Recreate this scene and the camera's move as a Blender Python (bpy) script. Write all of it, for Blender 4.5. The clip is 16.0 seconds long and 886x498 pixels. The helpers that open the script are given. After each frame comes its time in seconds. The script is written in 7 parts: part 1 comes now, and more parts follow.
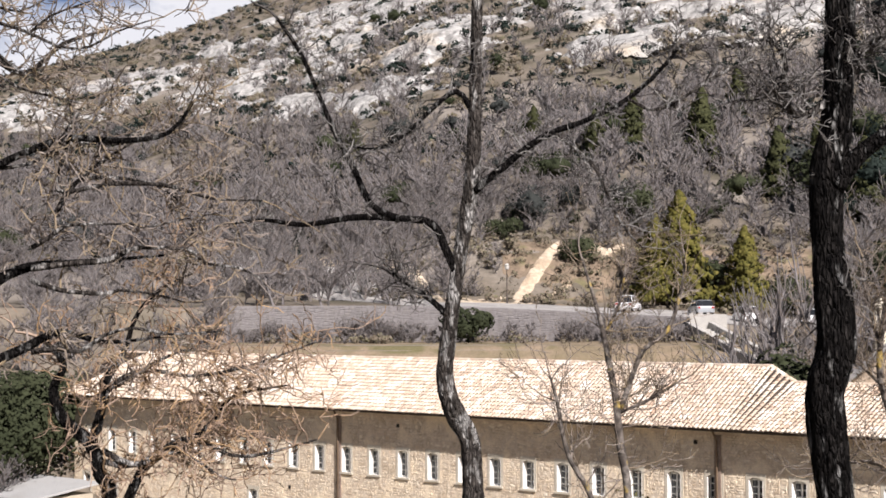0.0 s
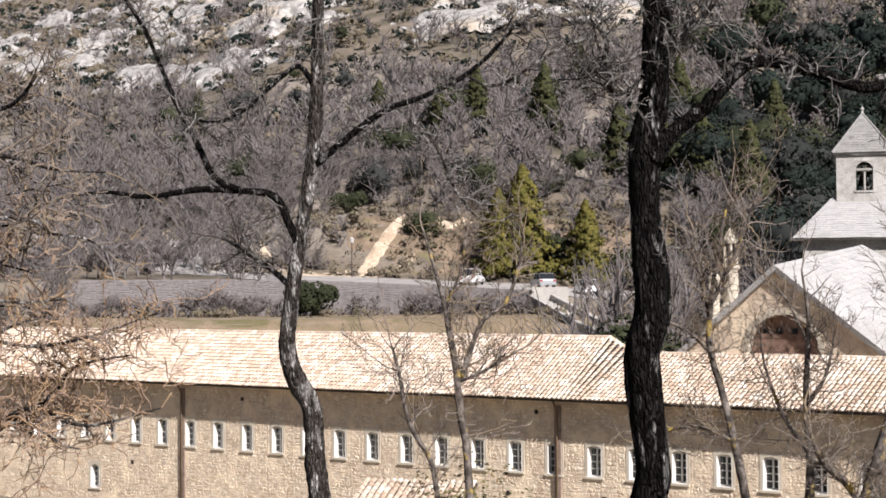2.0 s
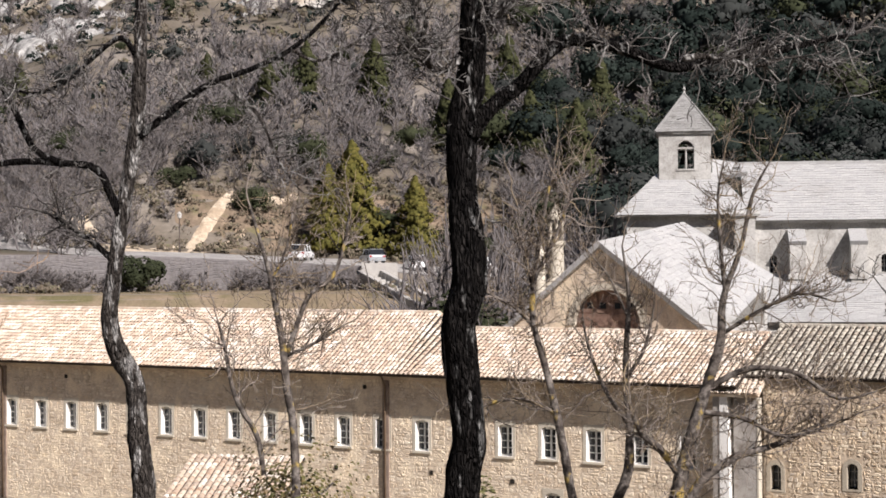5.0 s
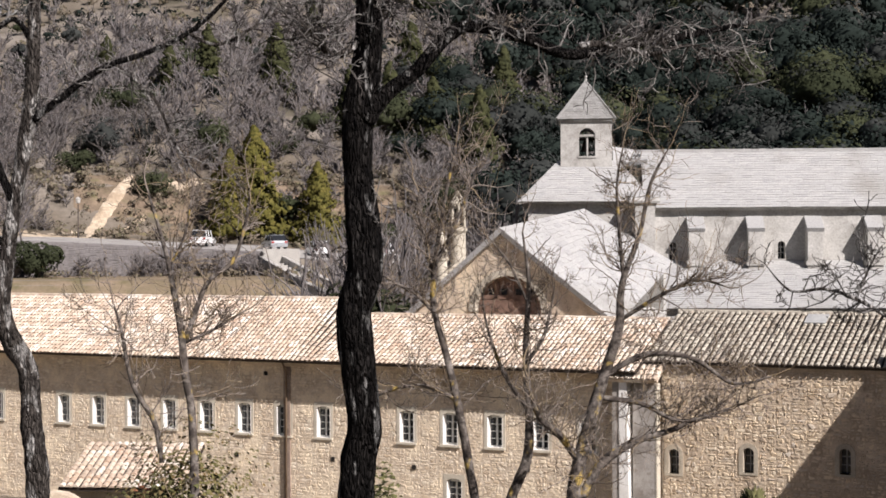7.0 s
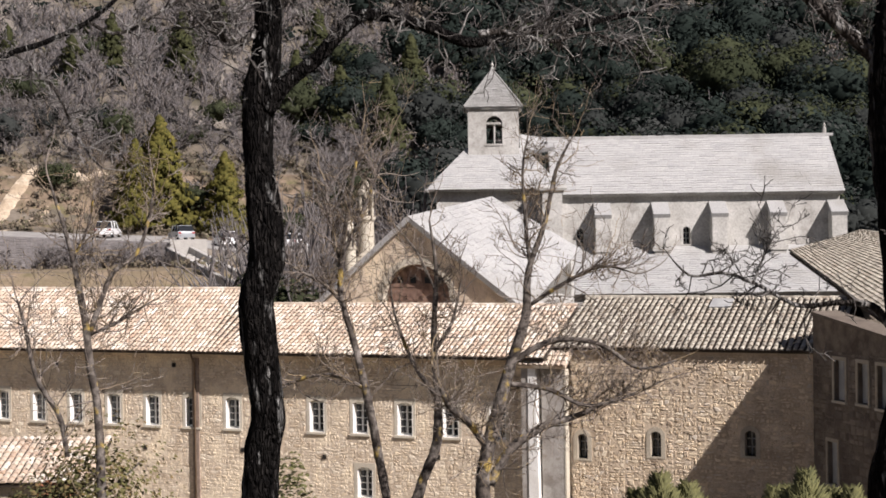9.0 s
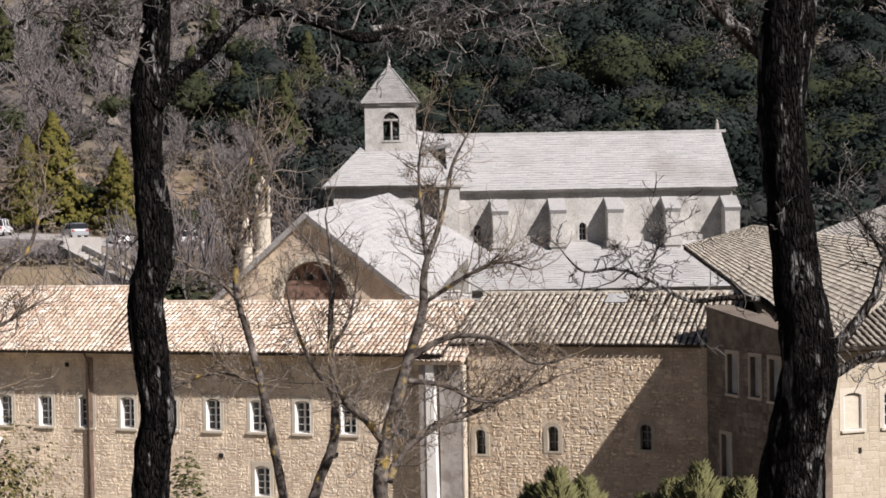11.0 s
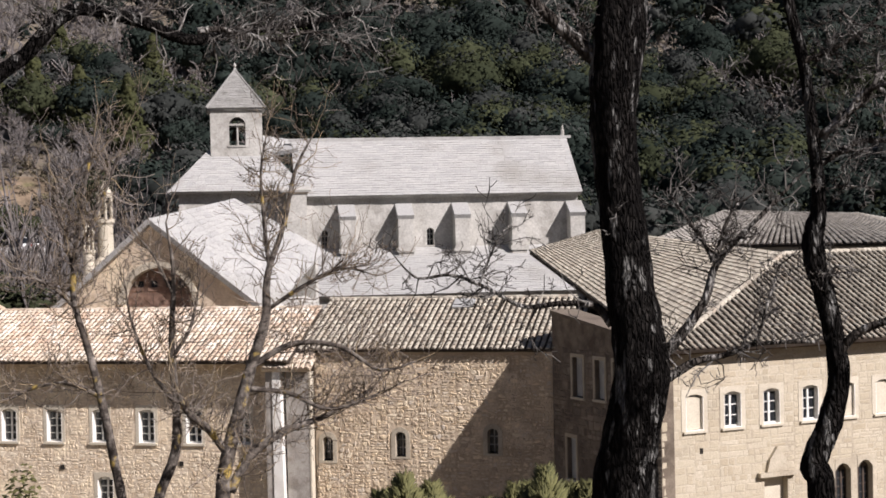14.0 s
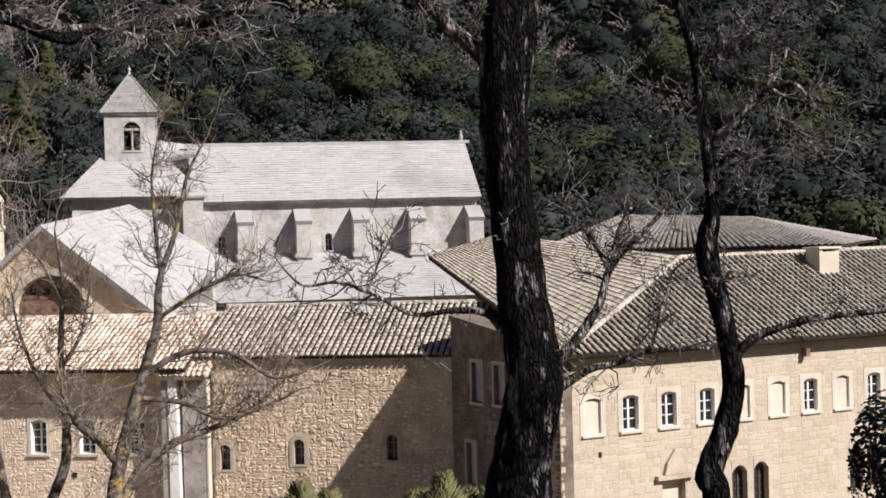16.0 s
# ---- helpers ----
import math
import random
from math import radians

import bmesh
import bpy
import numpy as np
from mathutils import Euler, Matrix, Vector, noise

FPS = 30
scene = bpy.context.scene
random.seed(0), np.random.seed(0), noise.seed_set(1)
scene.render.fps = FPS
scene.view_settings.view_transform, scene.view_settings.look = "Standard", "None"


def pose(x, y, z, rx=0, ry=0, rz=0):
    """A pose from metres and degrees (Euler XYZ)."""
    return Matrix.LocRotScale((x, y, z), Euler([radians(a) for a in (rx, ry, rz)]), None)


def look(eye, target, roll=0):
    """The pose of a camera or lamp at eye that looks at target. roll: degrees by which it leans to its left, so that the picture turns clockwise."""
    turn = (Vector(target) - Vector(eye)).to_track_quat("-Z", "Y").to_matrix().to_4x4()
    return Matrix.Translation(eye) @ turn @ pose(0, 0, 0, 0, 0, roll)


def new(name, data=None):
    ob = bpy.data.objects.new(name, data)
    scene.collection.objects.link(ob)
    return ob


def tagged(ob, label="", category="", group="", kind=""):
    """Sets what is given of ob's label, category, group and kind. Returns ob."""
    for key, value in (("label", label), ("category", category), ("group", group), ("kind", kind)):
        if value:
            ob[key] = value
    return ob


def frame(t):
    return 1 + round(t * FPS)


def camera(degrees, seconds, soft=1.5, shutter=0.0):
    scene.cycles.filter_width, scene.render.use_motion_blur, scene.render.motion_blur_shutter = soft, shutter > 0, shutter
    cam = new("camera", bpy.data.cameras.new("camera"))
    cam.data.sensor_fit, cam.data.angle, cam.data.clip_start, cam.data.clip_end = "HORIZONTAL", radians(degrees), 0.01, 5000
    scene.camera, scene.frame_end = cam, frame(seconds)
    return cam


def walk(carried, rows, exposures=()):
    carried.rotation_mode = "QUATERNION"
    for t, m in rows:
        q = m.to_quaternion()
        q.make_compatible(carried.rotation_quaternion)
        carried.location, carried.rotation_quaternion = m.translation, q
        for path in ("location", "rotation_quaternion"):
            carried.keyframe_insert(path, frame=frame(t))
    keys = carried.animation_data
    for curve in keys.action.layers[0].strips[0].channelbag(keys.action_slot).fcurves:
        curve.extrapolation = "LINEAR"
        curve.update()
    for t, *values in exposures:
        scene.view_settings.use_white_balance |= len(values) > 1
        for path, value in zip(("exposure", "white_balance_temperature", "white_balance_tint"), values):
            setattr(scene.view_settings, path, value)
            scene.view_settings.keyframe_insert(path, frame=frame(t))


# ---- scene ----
cam = camera(31.72, 16.0, 1.75)
PATH = [
    (0.0, -0.264, 0.470, 14.055, 92.378, 0.239, -0.095),
    (0.5, -0.257, 0.325, 14.042, 92.114, 0.283, -1.375),
    (1.0, -0.241, 0.200, 14.032, 91.846, 0.395, -2.868),
    (1.5, -0.232, 0.048, 14.016, 91.608, 0.422, -4.337),
    (2.0, -0.223, -0.068, 14.005, 91.386, 0.429, -5.763),
    (2.5, -0.217, -0.180, 13.992, 91.192, 0.440, -7.099),
    (3.0, -0.204, -0.235, 13.988, 91.030, 0.380, -8.275),
    (3.5, -0.195, -0.250, 13.983, 90.879, 0.396, -9.303),
    (4.0, -0.192, -0.284, 13.976, 90.747, 0.372, -10.209),
    (6.5, -0.115, -0.235, 13.972, 90.053, 0.298, -14.672),
    (7.0, -0.103, -0.243, 13.974, 89.940, 0.233, -15.547),
    (7.5, -0.092, -0.252, 13.973, 89.831, 0.293, -16.377),
    (8.0, -0.084, -0.262, 13.971, 89.712, 0.443, -17.201),
    (8.5, -0.071, -0.274, 13.969, 89.589, 0.655, -18.023),
    (9.0, -0.055, -0.285, 13.969, 89.488, 0.815, -18.875),
    (11.5, 0.021, -0.223, 13.970, 89.302, 1.047, -23.575),
    (12.0, 0.035, -0.222, 13.966, 89.316, 1.090, -24.513),
    (12.5, 0.055, -0.220, 13.967, 89.331, 1.119, -25.445),
    (13.0, 0.087, -0.207, 13.969, 89.345, 1.105, -26.368),
    (13.5, 0.144, -0.172, 13.974, 89.366, 1.211, -27.220),
    (14.0, 0.218, -0.117, 13.974, 89.388, 1.216, -28.135),
    (14.5, 0.290, -0.042, 13.977, 89.404, 1.325, -29.064),
    (15.0, 0.360, 0.035, 13.978, 89.428, 1.357, -29.988),
    (15.5, 0.428, 0.105, 13.979, 89.460, 1.432, -30.917),
    (16.0, 0.496, 0.171, 13.976, 89.491, 1.467, -31.795),
]
walk(cam, [(t, pose(x, y, z, rx, ry, rz)) for t, x, y, z, rx, ry, rz in PATH],
     [(0.0, 0.76, 6450, 15), (4.0, 0.62, 6480, 15), (9.0, 0.51, 6540, 16), (12.5, 0.46, 6470, 16), (16.0, 0.57, 6560, 17)])

# ---- world, sun ----
SUN_AZ, SUN_EL = 154.5, 38.5          # azimuth clockwise from +y, elevation
world = bpy.data.worlds.new("world")
scene.world = world
world.use_nodes = True
wn, wl = world.node_tree.nodes, world.node_tree.links
wn.clear()
w_out = wn.new("ShaderNodeOutputWorld")
w_bg = wn.new("ShaderNodeBackground")
w_bg.inputs["Strength"].default_value = 0.05
sky = wn.new("ShaderNodeTexSky")
sky.sky_type, sky.sun_disc = "NISHITA", False
sky.sun_elevation, sky.sun_rotation = radians(SUN_EL), radians(SUN_AZ)
sky.air_density, sky.dust_density = 0.45, 0.3
w_map = wn.new("ShaderNodeTexCoord")
w_sep = wn.new("ShaderNodeMapping")
w_sep.inputs["Scale"].default_value = (1.6, 1.6, 3.4)
w_noise = wn.new("ShaderNodeTexNoise")
w_noise.inputs["Scale"].default_value = 3.1
w_noise.inputs["Detail"].default_value = 7.0
w_noise.inputs["Roughness"].default_value = 0.55
w_ramp = wn.new("ShaderNodeValToRGB")
w_ramp.color_ramp.elements[0].position, w_ramp.color_ramp.elements[1].position = 0.49, 0.59
w_mix = wn.new("ShaderNodeMixRGB")
w_mix.inputs["Color2"].default_value = (10.0, 10.2, 10.6, 1)
wl.new(w_map.outputs["Generated"], w_sep.inputs["Vector"])
wl.new(w_sep.outputs["Vector"], w_noise.inputs["Vector"])
w_xyz = wn.new("ShaderNodeSeparateXYZ")
w_low = wn.new("ShaderNodeMapRange")
w_low.inputs["From Min"].default_value, w_low.inputs["From Max"].default_value = 0.05, 0.37
w_low.inputs["To Min"].default_value, w_low.inputs["To Max"].default_value = 0.42, -0.28
w_add = wn.new("ShaderNodeMath")
wl.new(w_map.outputs["Generated"], w_xyz.inputs["Vector"])
wl.new(w_xyz.outputs["Z"], w_low.inputs["Value"])
wl.new(w_noise.outputs["Fac"], w_add.inputs[0])
wl.new(w_low.outputs["Result"], w_add.inputs[1])
wl.new(w_add.outputs["Value"], w_ramp.inputs["Fac"])
wl.new(w_ramp.outputs["Color"], w_mix.inputs["Fac"])
wl.new(sky.outputs["Color"], w_mix.inputs["Color1"])
wl.new(w_mix.outputs["Color"], w_bg.inputs["Color"])
wl.new(w_bg.outputs["Background"], w_out.inputs["Surface"])
sun = new("sun", bpy.data.lights.new("sun", "SUN"))
sun.data.energy, sun.data.angle, sun.data.color = 5.0, radians(0.55), (1.0, 0.965, 0.935)
sun.matrix_world = look((60 * math.sin(radians(SUN_AZ)), 60 * math.cos(radians(SUN_AZ)), 14 + 60 * math.tan(radians(SUN_EL))), (0, 0, 14))

# ---- materials ----


def mat(name, base, vary=(), scale=2.0, rough=0.9, bump=0.0, bump_scale=20.0, spread=0.0, grain=0.25, source="object", spot=None, metal=0.0, stretch=None, cracks=0.0):
    """base colour broken up by large stains (vary), fine grain, relief, and a change from piece to piece (spread)."""
    m = bpy.data.materials.new(name)
    m.use_nodes = True
    n, l = m.node_tree.nodes, m.node_tree.links
    b = n["Principled BSDF"]
    b.inputs["Roughness"].default_value, b.inputs["Metallic"].default_value = rough, metal
    if rough > 0.7:
        b.inputs["Specular IOR Level"].default_value = 0.2 if max(base) > 0.1 else 0.03
    geo = n.new("ShaderNodeNewGeometry")
    place = geo.outputs["Position"]
    if stretch:
        mp = n.new("ShaderNodeMapping")
        mp.inputs["Scale"].default_value = stretch
        l.new(place, mp.inputs["Vector"])
        place = mp.outputs["Vector"]

    def noise_at(sc, detail=4.0):
        t = n.new("ShaderNodeTexNoise")
        t.inputs["Scale"].default_value, t.inputs["Detail"].default_value = sc, detail
        l.new(place, t.inputs["Vector"])
        return t.outputs["Fac"]

    def mixed(fac, c1, c2, mode="MIX"):
        x = n.new("ShaderNodeMixRGB")
        x.blend_type = mode
        for key, v in (("Fac", fac), ("Color1", c1), ("Color2", c2)):
            if isinstance(v, (int, float)):
                x.inputs[key].default_value = v
            elif isinstance(v, tuple):
                x.inputs[key].default_value = (*v[:3], 1)
            else:
                l.new(v, x.inputs[key])
        return x.outputs["Color"]

    def ramp(fac, a, z):
        r = n.new("ShaderNodeMapRange")
        r.inputs["From Min"].default_value, r.inputs["From Max"].default_value = a, z
        l.new(fac, r.inputs["Value"])
        return r.outputs["Result"]

    col = tuple(base)
    if vary:
        if spread:
            if source == "object":
                info = n.new("ShaderNodeObjectInfo").outputs["Random"]
            else:
                info = geo.outputs["Random Per Island"]
            cr = n.new("ShaderNodeValToRGB")
            cr.color_ramp.interpolation = "LINEAR"
            cols = [base, *vary]
            while len(cr.color_ramp.elements) < len(cols):
                cr.color_ramp.elements.new(0.5)
            for i, c in enumerate(cols):
                cr.color_ramp.elements[i].position = i / max(1, len(cols) - 1)
                cr.color_ramp.elements[i].color = (*c, 1)
            l.new(info, cr.inputs["Fac"])
            col = mixed(spread, mixed(ramp(noise_at(scale), 0.35, 0.65), tuple(base), tuple(vary[0])), cr.outputs["Color"])
        else:
            for i, c in enumerate(vary):
                col = mixed(ramp(noise_at(scale * (1 + 1.7 * i), 6.0), 0.42, 0.62), col, tuple(c))
    if spot:
        sc, lo, hi, c = spot
        col = mixed(ramp(noise_at(sc, 5.0), lo, hi), col, tuple(c))
    split = None
    if cracks:
        vo = n.new("ShaderNodeTexVoronoi")
        vo.feature = "DISTANCE_TO_EDGE"
        vo.inputs["Scale"].default_value = cracks
        warp = n.new("ShaderNodeVectorMath")
        warp.operation = "MULTIPLY_ADD"
        wn = n.new("ShaderNodeTexNoise")
        wn.inputs["Scale"].default_value = cracks * 0.8
        l.new(place, wn.inputs["Vector"])
        l.new(wn.outputs["Color"], warp.inputs[0])
        warp.inputs[1].default_value = (1.1 / cracks,) * 3
        l.new(place, warp.inputs[2])
        l.new(warp.outputs["Vector"], vo.inputs["Vector"])
        split = ramp(vo.outputs["Distance"], 0.0, 0.30)
        col = mixed(split, mixed(0.55, col, tuple(c * 0.5 for c in base)), col)
    g = ramp(noise_at(bump_scale * 1.6, 3.0), 0.25, 0.75)
    dark = mixed(g, (1 - grain,) * 3, (1 + grain * 0.6,) * 3)
    col = mixed(1.0, col, dark, "MULTIPLY")
    if isinstance(col, tuple):
        b.inputs["Base Color"].default_value = (*col, 1)
    else:
        l.new(col, b.inputs["Base Color"])
    if bump:
        bp = n.new("ShaderNodeBump")
        bp.inputs["Strength"].default_value, bp.inputs["Distance"].default_value = 0.9, bump
        if split is not None:
            ad = n.new("ShaderNodeMath")
            l.new(noise_at(bump_scale, 6.0), ad.inputs[0])
            l.new(split, ad.inputs[1])
            l.new(ad.outputs["Value"], bp.inputs["Height"])
        else:
            l.new(noise_at(bump_scale, 6.0), bp.inputs["Height"])
        l.new(bp.outputs["Normal"], b.inputs["Normal"])
    return m


M_RUBBLE = mat("rubble_mortar", (0.59, 0.48, 0.36), ((0.48, 0.385, 0.285), (0.68, 0.575, 0.45)), 0.9, 0.95, 0.02, 9.0, spot=(0.7, 0.53, 0.63, (0.78, 0.655, 0.485)))
M_STONE = mat("rubble_stone", (0.68, 0.55, 0.385), ((0.78, 0.67, 0.51), (0.47, 0.365, 0.26), (0.83, 0.745, 0.60), (0.58, 0.44, 0.30)), 0.6, 0.95, 0.014, 14.0, 0.72, source="island", spot=(0.7, 0.53, 0.63, (0.80, 0.675, 0.50)))
M_STONE_OB = mat("rubble_stone_single", (0.68, 0.55, 0.385), ((0.78, 0.67, 0.51), (0.47, 0.365, 0.26), (0.83, 0.745, 0.60), (0.58, 0.44, 0.30)), 0.6, 0.95, 0.014, 14.0, 0.72, source="object", spot=(0.7, 0.53, 0.63, (0.80, 0.675, 0.50)))
M_STONE_OLD = mat("old_brown_rubble", (0.68, 0.535, 0.365), ((0.80, 0.67, 0.48), (0.34, 0.26, 0.195), (0.84, 0.73, 0.555), (0.52, 0.405, 0.285), (0.62, 0.555, 0.47)), 0.6, 0.95, 0.015, 14.0, 0.8, source="island", spot=(0.8, 0.55, 0.72, (0.34, 0.285, 0.225)))
M_STONE_OLD_OB = mat("old_brown_rubble_single", (0.68, 0.535, 0.365), ((0.80, 0.67, 0.48), (0.34, 0.26, 0.195), (0.84, 0.73, 0.555), (0.52, 0.405, 0.285), (0.62, 0.555, 0.47)), 0.6, 0.95, 0.015, 14.0, 0.8, source="object", spot=(0.8, 0.55, 0.72, (0.34, 0.285, 0.225)))
M_RUBBLE_OLD = mat("old_brown_mortar", (0.54, 0.43, 0.305), ((0.42, 0.33, 0.235), (0.64, 0.52, 0.385)), 0.5, 0.95, 0.02, 9.0)
M_ASHLAR = mat("ashlar_mortar", (0.46, 0.405, 0.315), ((0.52, 0.46, 0.36), (0.40, 0.345, 0.265)), 0.4, 0.92, 0.01, 10.0)
M_ASH_STONE = mat("ashlar_stone", (0.465, 0.40, 0.295), ((0.51, 0.45, 0.345), (0.39, 0.325, 0.23), (0.545, 0.485, 0.385), (0.43, 0.36, 0.26)), 0.5, 0.9, 0.012, 14.0, 0.6, source="island", spot=(0.9, 0.6, 0.75, (0.37, 0.325, 0.25)))
M_ASH_OB = mat("ashlar_stone_single", (0.465, 0.40, 0.295), ((0.51, 0.45, 0.345), (0.39, 0.325, 0.23), (0.545, 0.485, 0.385), (0.43, 0.36, 0.26)), 0.5, 0.9, 0.012, 14.0, 0.6, source="object", spot=(0.9, 0.6, 0.75, (0.37, 0.325, 0.25)))
M_CHURCH = mat("church_limestone", (0.43, 0.415, 0.38), ((0.34, 0.325, 0.295), (0.50, 0.485, 0.45)), 0.35, 0.95, 0.02, 5.0)
M_TRIM = mat("pale_dressed_stone", (0.59, 0.535, 0.43), ((0.51, 0.455, 0.36),), 0.8, 0.9, 0.006, 18.0)
M_LAUZE = mat("limestone_slab_roof", (0.38, 0.375, 0.36), ((0.42, 0.415, 0.40), (0.33, 0.33, 0.32), (0.45, 0.44, 0.42), (0.37, 0.365, 0.35)), 0.35, 0.93, 0.01, 8.0, 0.6, source="island", spot=(0.25, 0.55, 0.75, (0.31, 0.30, 0.275)))
M_TILE = mat("clay_roof_tile", (0.54, 0.43, 0.32), ((0.66, 0.57, 0.46), (0.42, 0.27, 0.18), (0.72, 0.64, 0.53), (0.53, 0.38, 0.27), (0.33, 0.25, 0.19), (0.62, 0.50, 0.37)), 0.35, 0.9, 0.008, 18.0, 0.65, source="island", spot=(1.5, 0.54, 0.62, (0.76, 0.69, 0.59)))
M_TILE_OB = mat("clay_roof_tile_single", (0.54, 0.43, 0.32), ((0.66, 0.57, 0.46), (0.42, 0.27, 0.18), (0.72, 0.64, 0.53), (0.53, 0.38, 0.27), (0.33, 0.25, 0.19), (0.62, 0.50, 0.37)), 0.35, 0.9, 0.008, 18.0, 0.65, source="object", spot=(1.5, 0.54, 0.62, (0.76, 0.69, 0.59)))
M_TILE_OLD = mat("weathered_roof_tile", (0.36, 0.325, 0.265), ((0.48, 0.44, 0.36), (0.21, 0.18, 0.145), (0.56, 0.52, 0.43), (0.32, 0.26, 0.20)), 0.5, 0.95, 0.01, 16.0, 0.75, source="island", spot=(1.5, 0.6, 0.8, (0.24, 0.22, 0.19)))
M_TILE_OLD_OB = mat("weathered_roof_tile_single", (0.36, 0.325, 0.265), ((0.48, 0.44, 0.36), (0.21, 0.18, 0.145), (0.56, 0.52, 0.43), (0.32, 0.26, 0.20)), 0.5, 0.95, 0.01, 16.0, 0.75, source="object", spot=(1.5, 0.6, 0.8, (0.24, 0.22, 0.19)))
# the weathered tile tones at about 0.85, for the guest house roofs
M_TILE_GUEST = mat("darker_roof_tile", (0.30, 0.27, 0.22), ((0.41, 0.375, 0.305), (0.17, 0.147, 0.12), (0.49, 0.45, 0.37), (0.26, 0.215, 0.165)), 0.5, 0.95, 0.01, 16.0, 0.75, source="island", spot=(1.5, 0.6, 0.8, (0.20, 0.183, 0.157)))
M_TILE_GREY = mat("grey_lichen_roof_tile", (0.26, 0.243, 0.215), ((0.36, 0.34, 0.305), (0.16, 0.146, 0.13), (0.42, 0.395, 0.35), (0.22, 0.195, 0.168)), 0.5, 0.95, 0.01, 16.0, 0.7, source="island")
# return range stone and mortar: the wall's shade is put into these dark tones
M_STONE_SHADE = mat("shade_toned_rubble", (0.17, 0.135, 0.105), ((0.25, 0.205, 0.16), (0.09, 0.072, 0.058), (0.32, 0.27, 0.215), (0.15, 0.127, 0.106)), 0.5, 0.95, 0.02, 14.0, 0.7, source="island", spot=(0.8, 0.5, 0.66, (0.13, 0.105, 0.085)))
M_MORTAR_SHADE = mat("shade_toned_mortar", (0.16, 0.128, 0.098), ((0.11, 0.088, 0.068), (0.22, 0.18, 0.14)), 0.6, 0.95, 0.02, 9.0)
M_LAUZE_OB = mat("limestone_slab_single", (0.38, 0.375, 0.36), ((0.42, 0.415, 0.40), (0.33, 0.33, 0.32), (0.45, 0.44, 0.42), (0.37, 0.365, 0.35)), 0.35, 0.93, 0.01, 8.0, 0.6, source="object", spot=(0.25, 0.55, 0.75, (0.31, 0.30, 0.275)))
# bed under the tiles, near-black so the gaps hold painted shade
M_UNDER = mat("shade_dark_roof_bed", (0.055, 0.044, 0.036), ((0.08, 0.064, 0.052),), 1.0, 0.95, 0.01, 10.0)
# spire slabs, in darker greys than the other slab roofs
M_SPIRE = mat("darker_spire_slab", (0.24, 0.235, 0.22), ((0.30, 0.295, 0.28), (0.18, 0.176, 0.165), (0.27, 0.262, 0.245)), 0.8, 0.95, 0.012, 8.0, 0.6, source="island", spot=(1.2, 0.55, 0.7, (0.16, 0.155, 0.14)))
# stained grey with half-shade in its tone, then near-white with sunlight in its tone
M_HALF_SHADE = mat("half_shade_stained_plaster", (0.34, 0.31, 0.275), ((0.26, 0.235, 0.205), (0.42, 0.39, 0.35)), 0.7, 0.95, 0.012, 12.0, spot=(2.5, 0.56, 0.7, (0.25, 0.215, 0.18)))
M_SUN_BRIGHT = mat("sun_bright_stone", (0.82, 0.80, 0.75), ((0.74, 0.71, 0.65),), 0.8, 0.9, 0.006, 18.0)
M_WHITE = mat("white_painted_wood", (0.78, 0.77, 0.73), ((0.70, 0.69, 0.65),), 2.0, 0.6, 0.001, 40.0)
M_GREYWOOD = mat("grey_painted_wood", (0.42, 0.42, 0.40), ((0.34, 0.34, 0.33),), 2.0, 0.7, 0.002, 30.0)
M_BROWNWOOD = mat("sunlit_brown_wood", (0.36, 0.255, 0.17), ((0.28, 0.19, 0.125),), 2.0, 0.8, 0.004, 30.0)
M_WOOD = mat("old_brown_wood", (0.16, 0.11, 0.07), ((0.22, 0.16, 0.11),), 2.0, 0.8, 0.004, 30.0)
M_BARK = mat("dark_oak_bark", (0.017, 0.015, 0.014), ((0.040, 0.036, 0.033), (0.007, 0.0065, 0.0065)), 14.0, 0.95, 0.06, 34.0, spot=(11.0, 0.57, 0.63, (0.25, 0.245, 0.232)), grain=0.8, stretch=(1.0, 1.0, 0.26), cracks=34.0)
M_BARK_GREY = mat("grey_mottled_oak_bark", (0.085, 0.074, 0.065), ((0.14, 0.125, 0.11), (0.035, 0.03, 0.027)), 8.0, 0.95, 0.05, 26.0, spot=(8.0, 0.52, 0.58, (0.40, 0.385, 0.36)), grain=0.65, stretch=(1.0, 1.0, 0.3), cracks=22.0)
M_BARK_PALE = mat("pale_grey_bark", (0.115, 0.096, 0.08), ((0.22, 0.195, 0.17), (0.052, 0.043, 0.037)), 2.6, 0.95, 0.015, 18.0, spot=(2.2, 0.62, 0.68, (0.36, 0.26, 0.08)), grain=0.4)
M_TWIG = mat("bare_twigs", (0.145, 0.115, 0.094), ((0.28, 0.24, 0.205), (0.065, 0.052, 0.044), (0.28, 0.205, 0.10), (0.12, 0.092, 0.075)), 0.6, 0.95, 0.0, 10.0, 0.6, source="island")
M_TWIG_WARM = mat("reddish_bare_twigs", (0.24, 0.165, 0.115), ((0.35, 0.265, 0.20), (0.11, 0.072, 0.052), (0.38, 0.24, 0.10), (0.19, 0.122, 0.088)), 0.6, 0.95, 0.0, 10.0, 0.6, source="island")
M_TWIG_DARK = mat("dark_bare_twigs", (0.045, 0.038, 0.033), ((0.12, 0.112, 0.104), (0.025, 0.022, 0.020), (0.36, 0.345, 0.32), (0.06, 0.054, 0.05)), 1.0, 0.95, 0.0, 10.0, 0.6, source="island")
M_GLASS = bpy.data.materials.new("window_glass")
M_GLASS.use_nodes = True
_g = M_GLASS.node_tree.nodes["Principled BSDF"]
_g.inputs["Base Color"].default_value, _g.inputs["Roughness"].default_value = (0.02, 0.022, 0.025, 1), 0.08
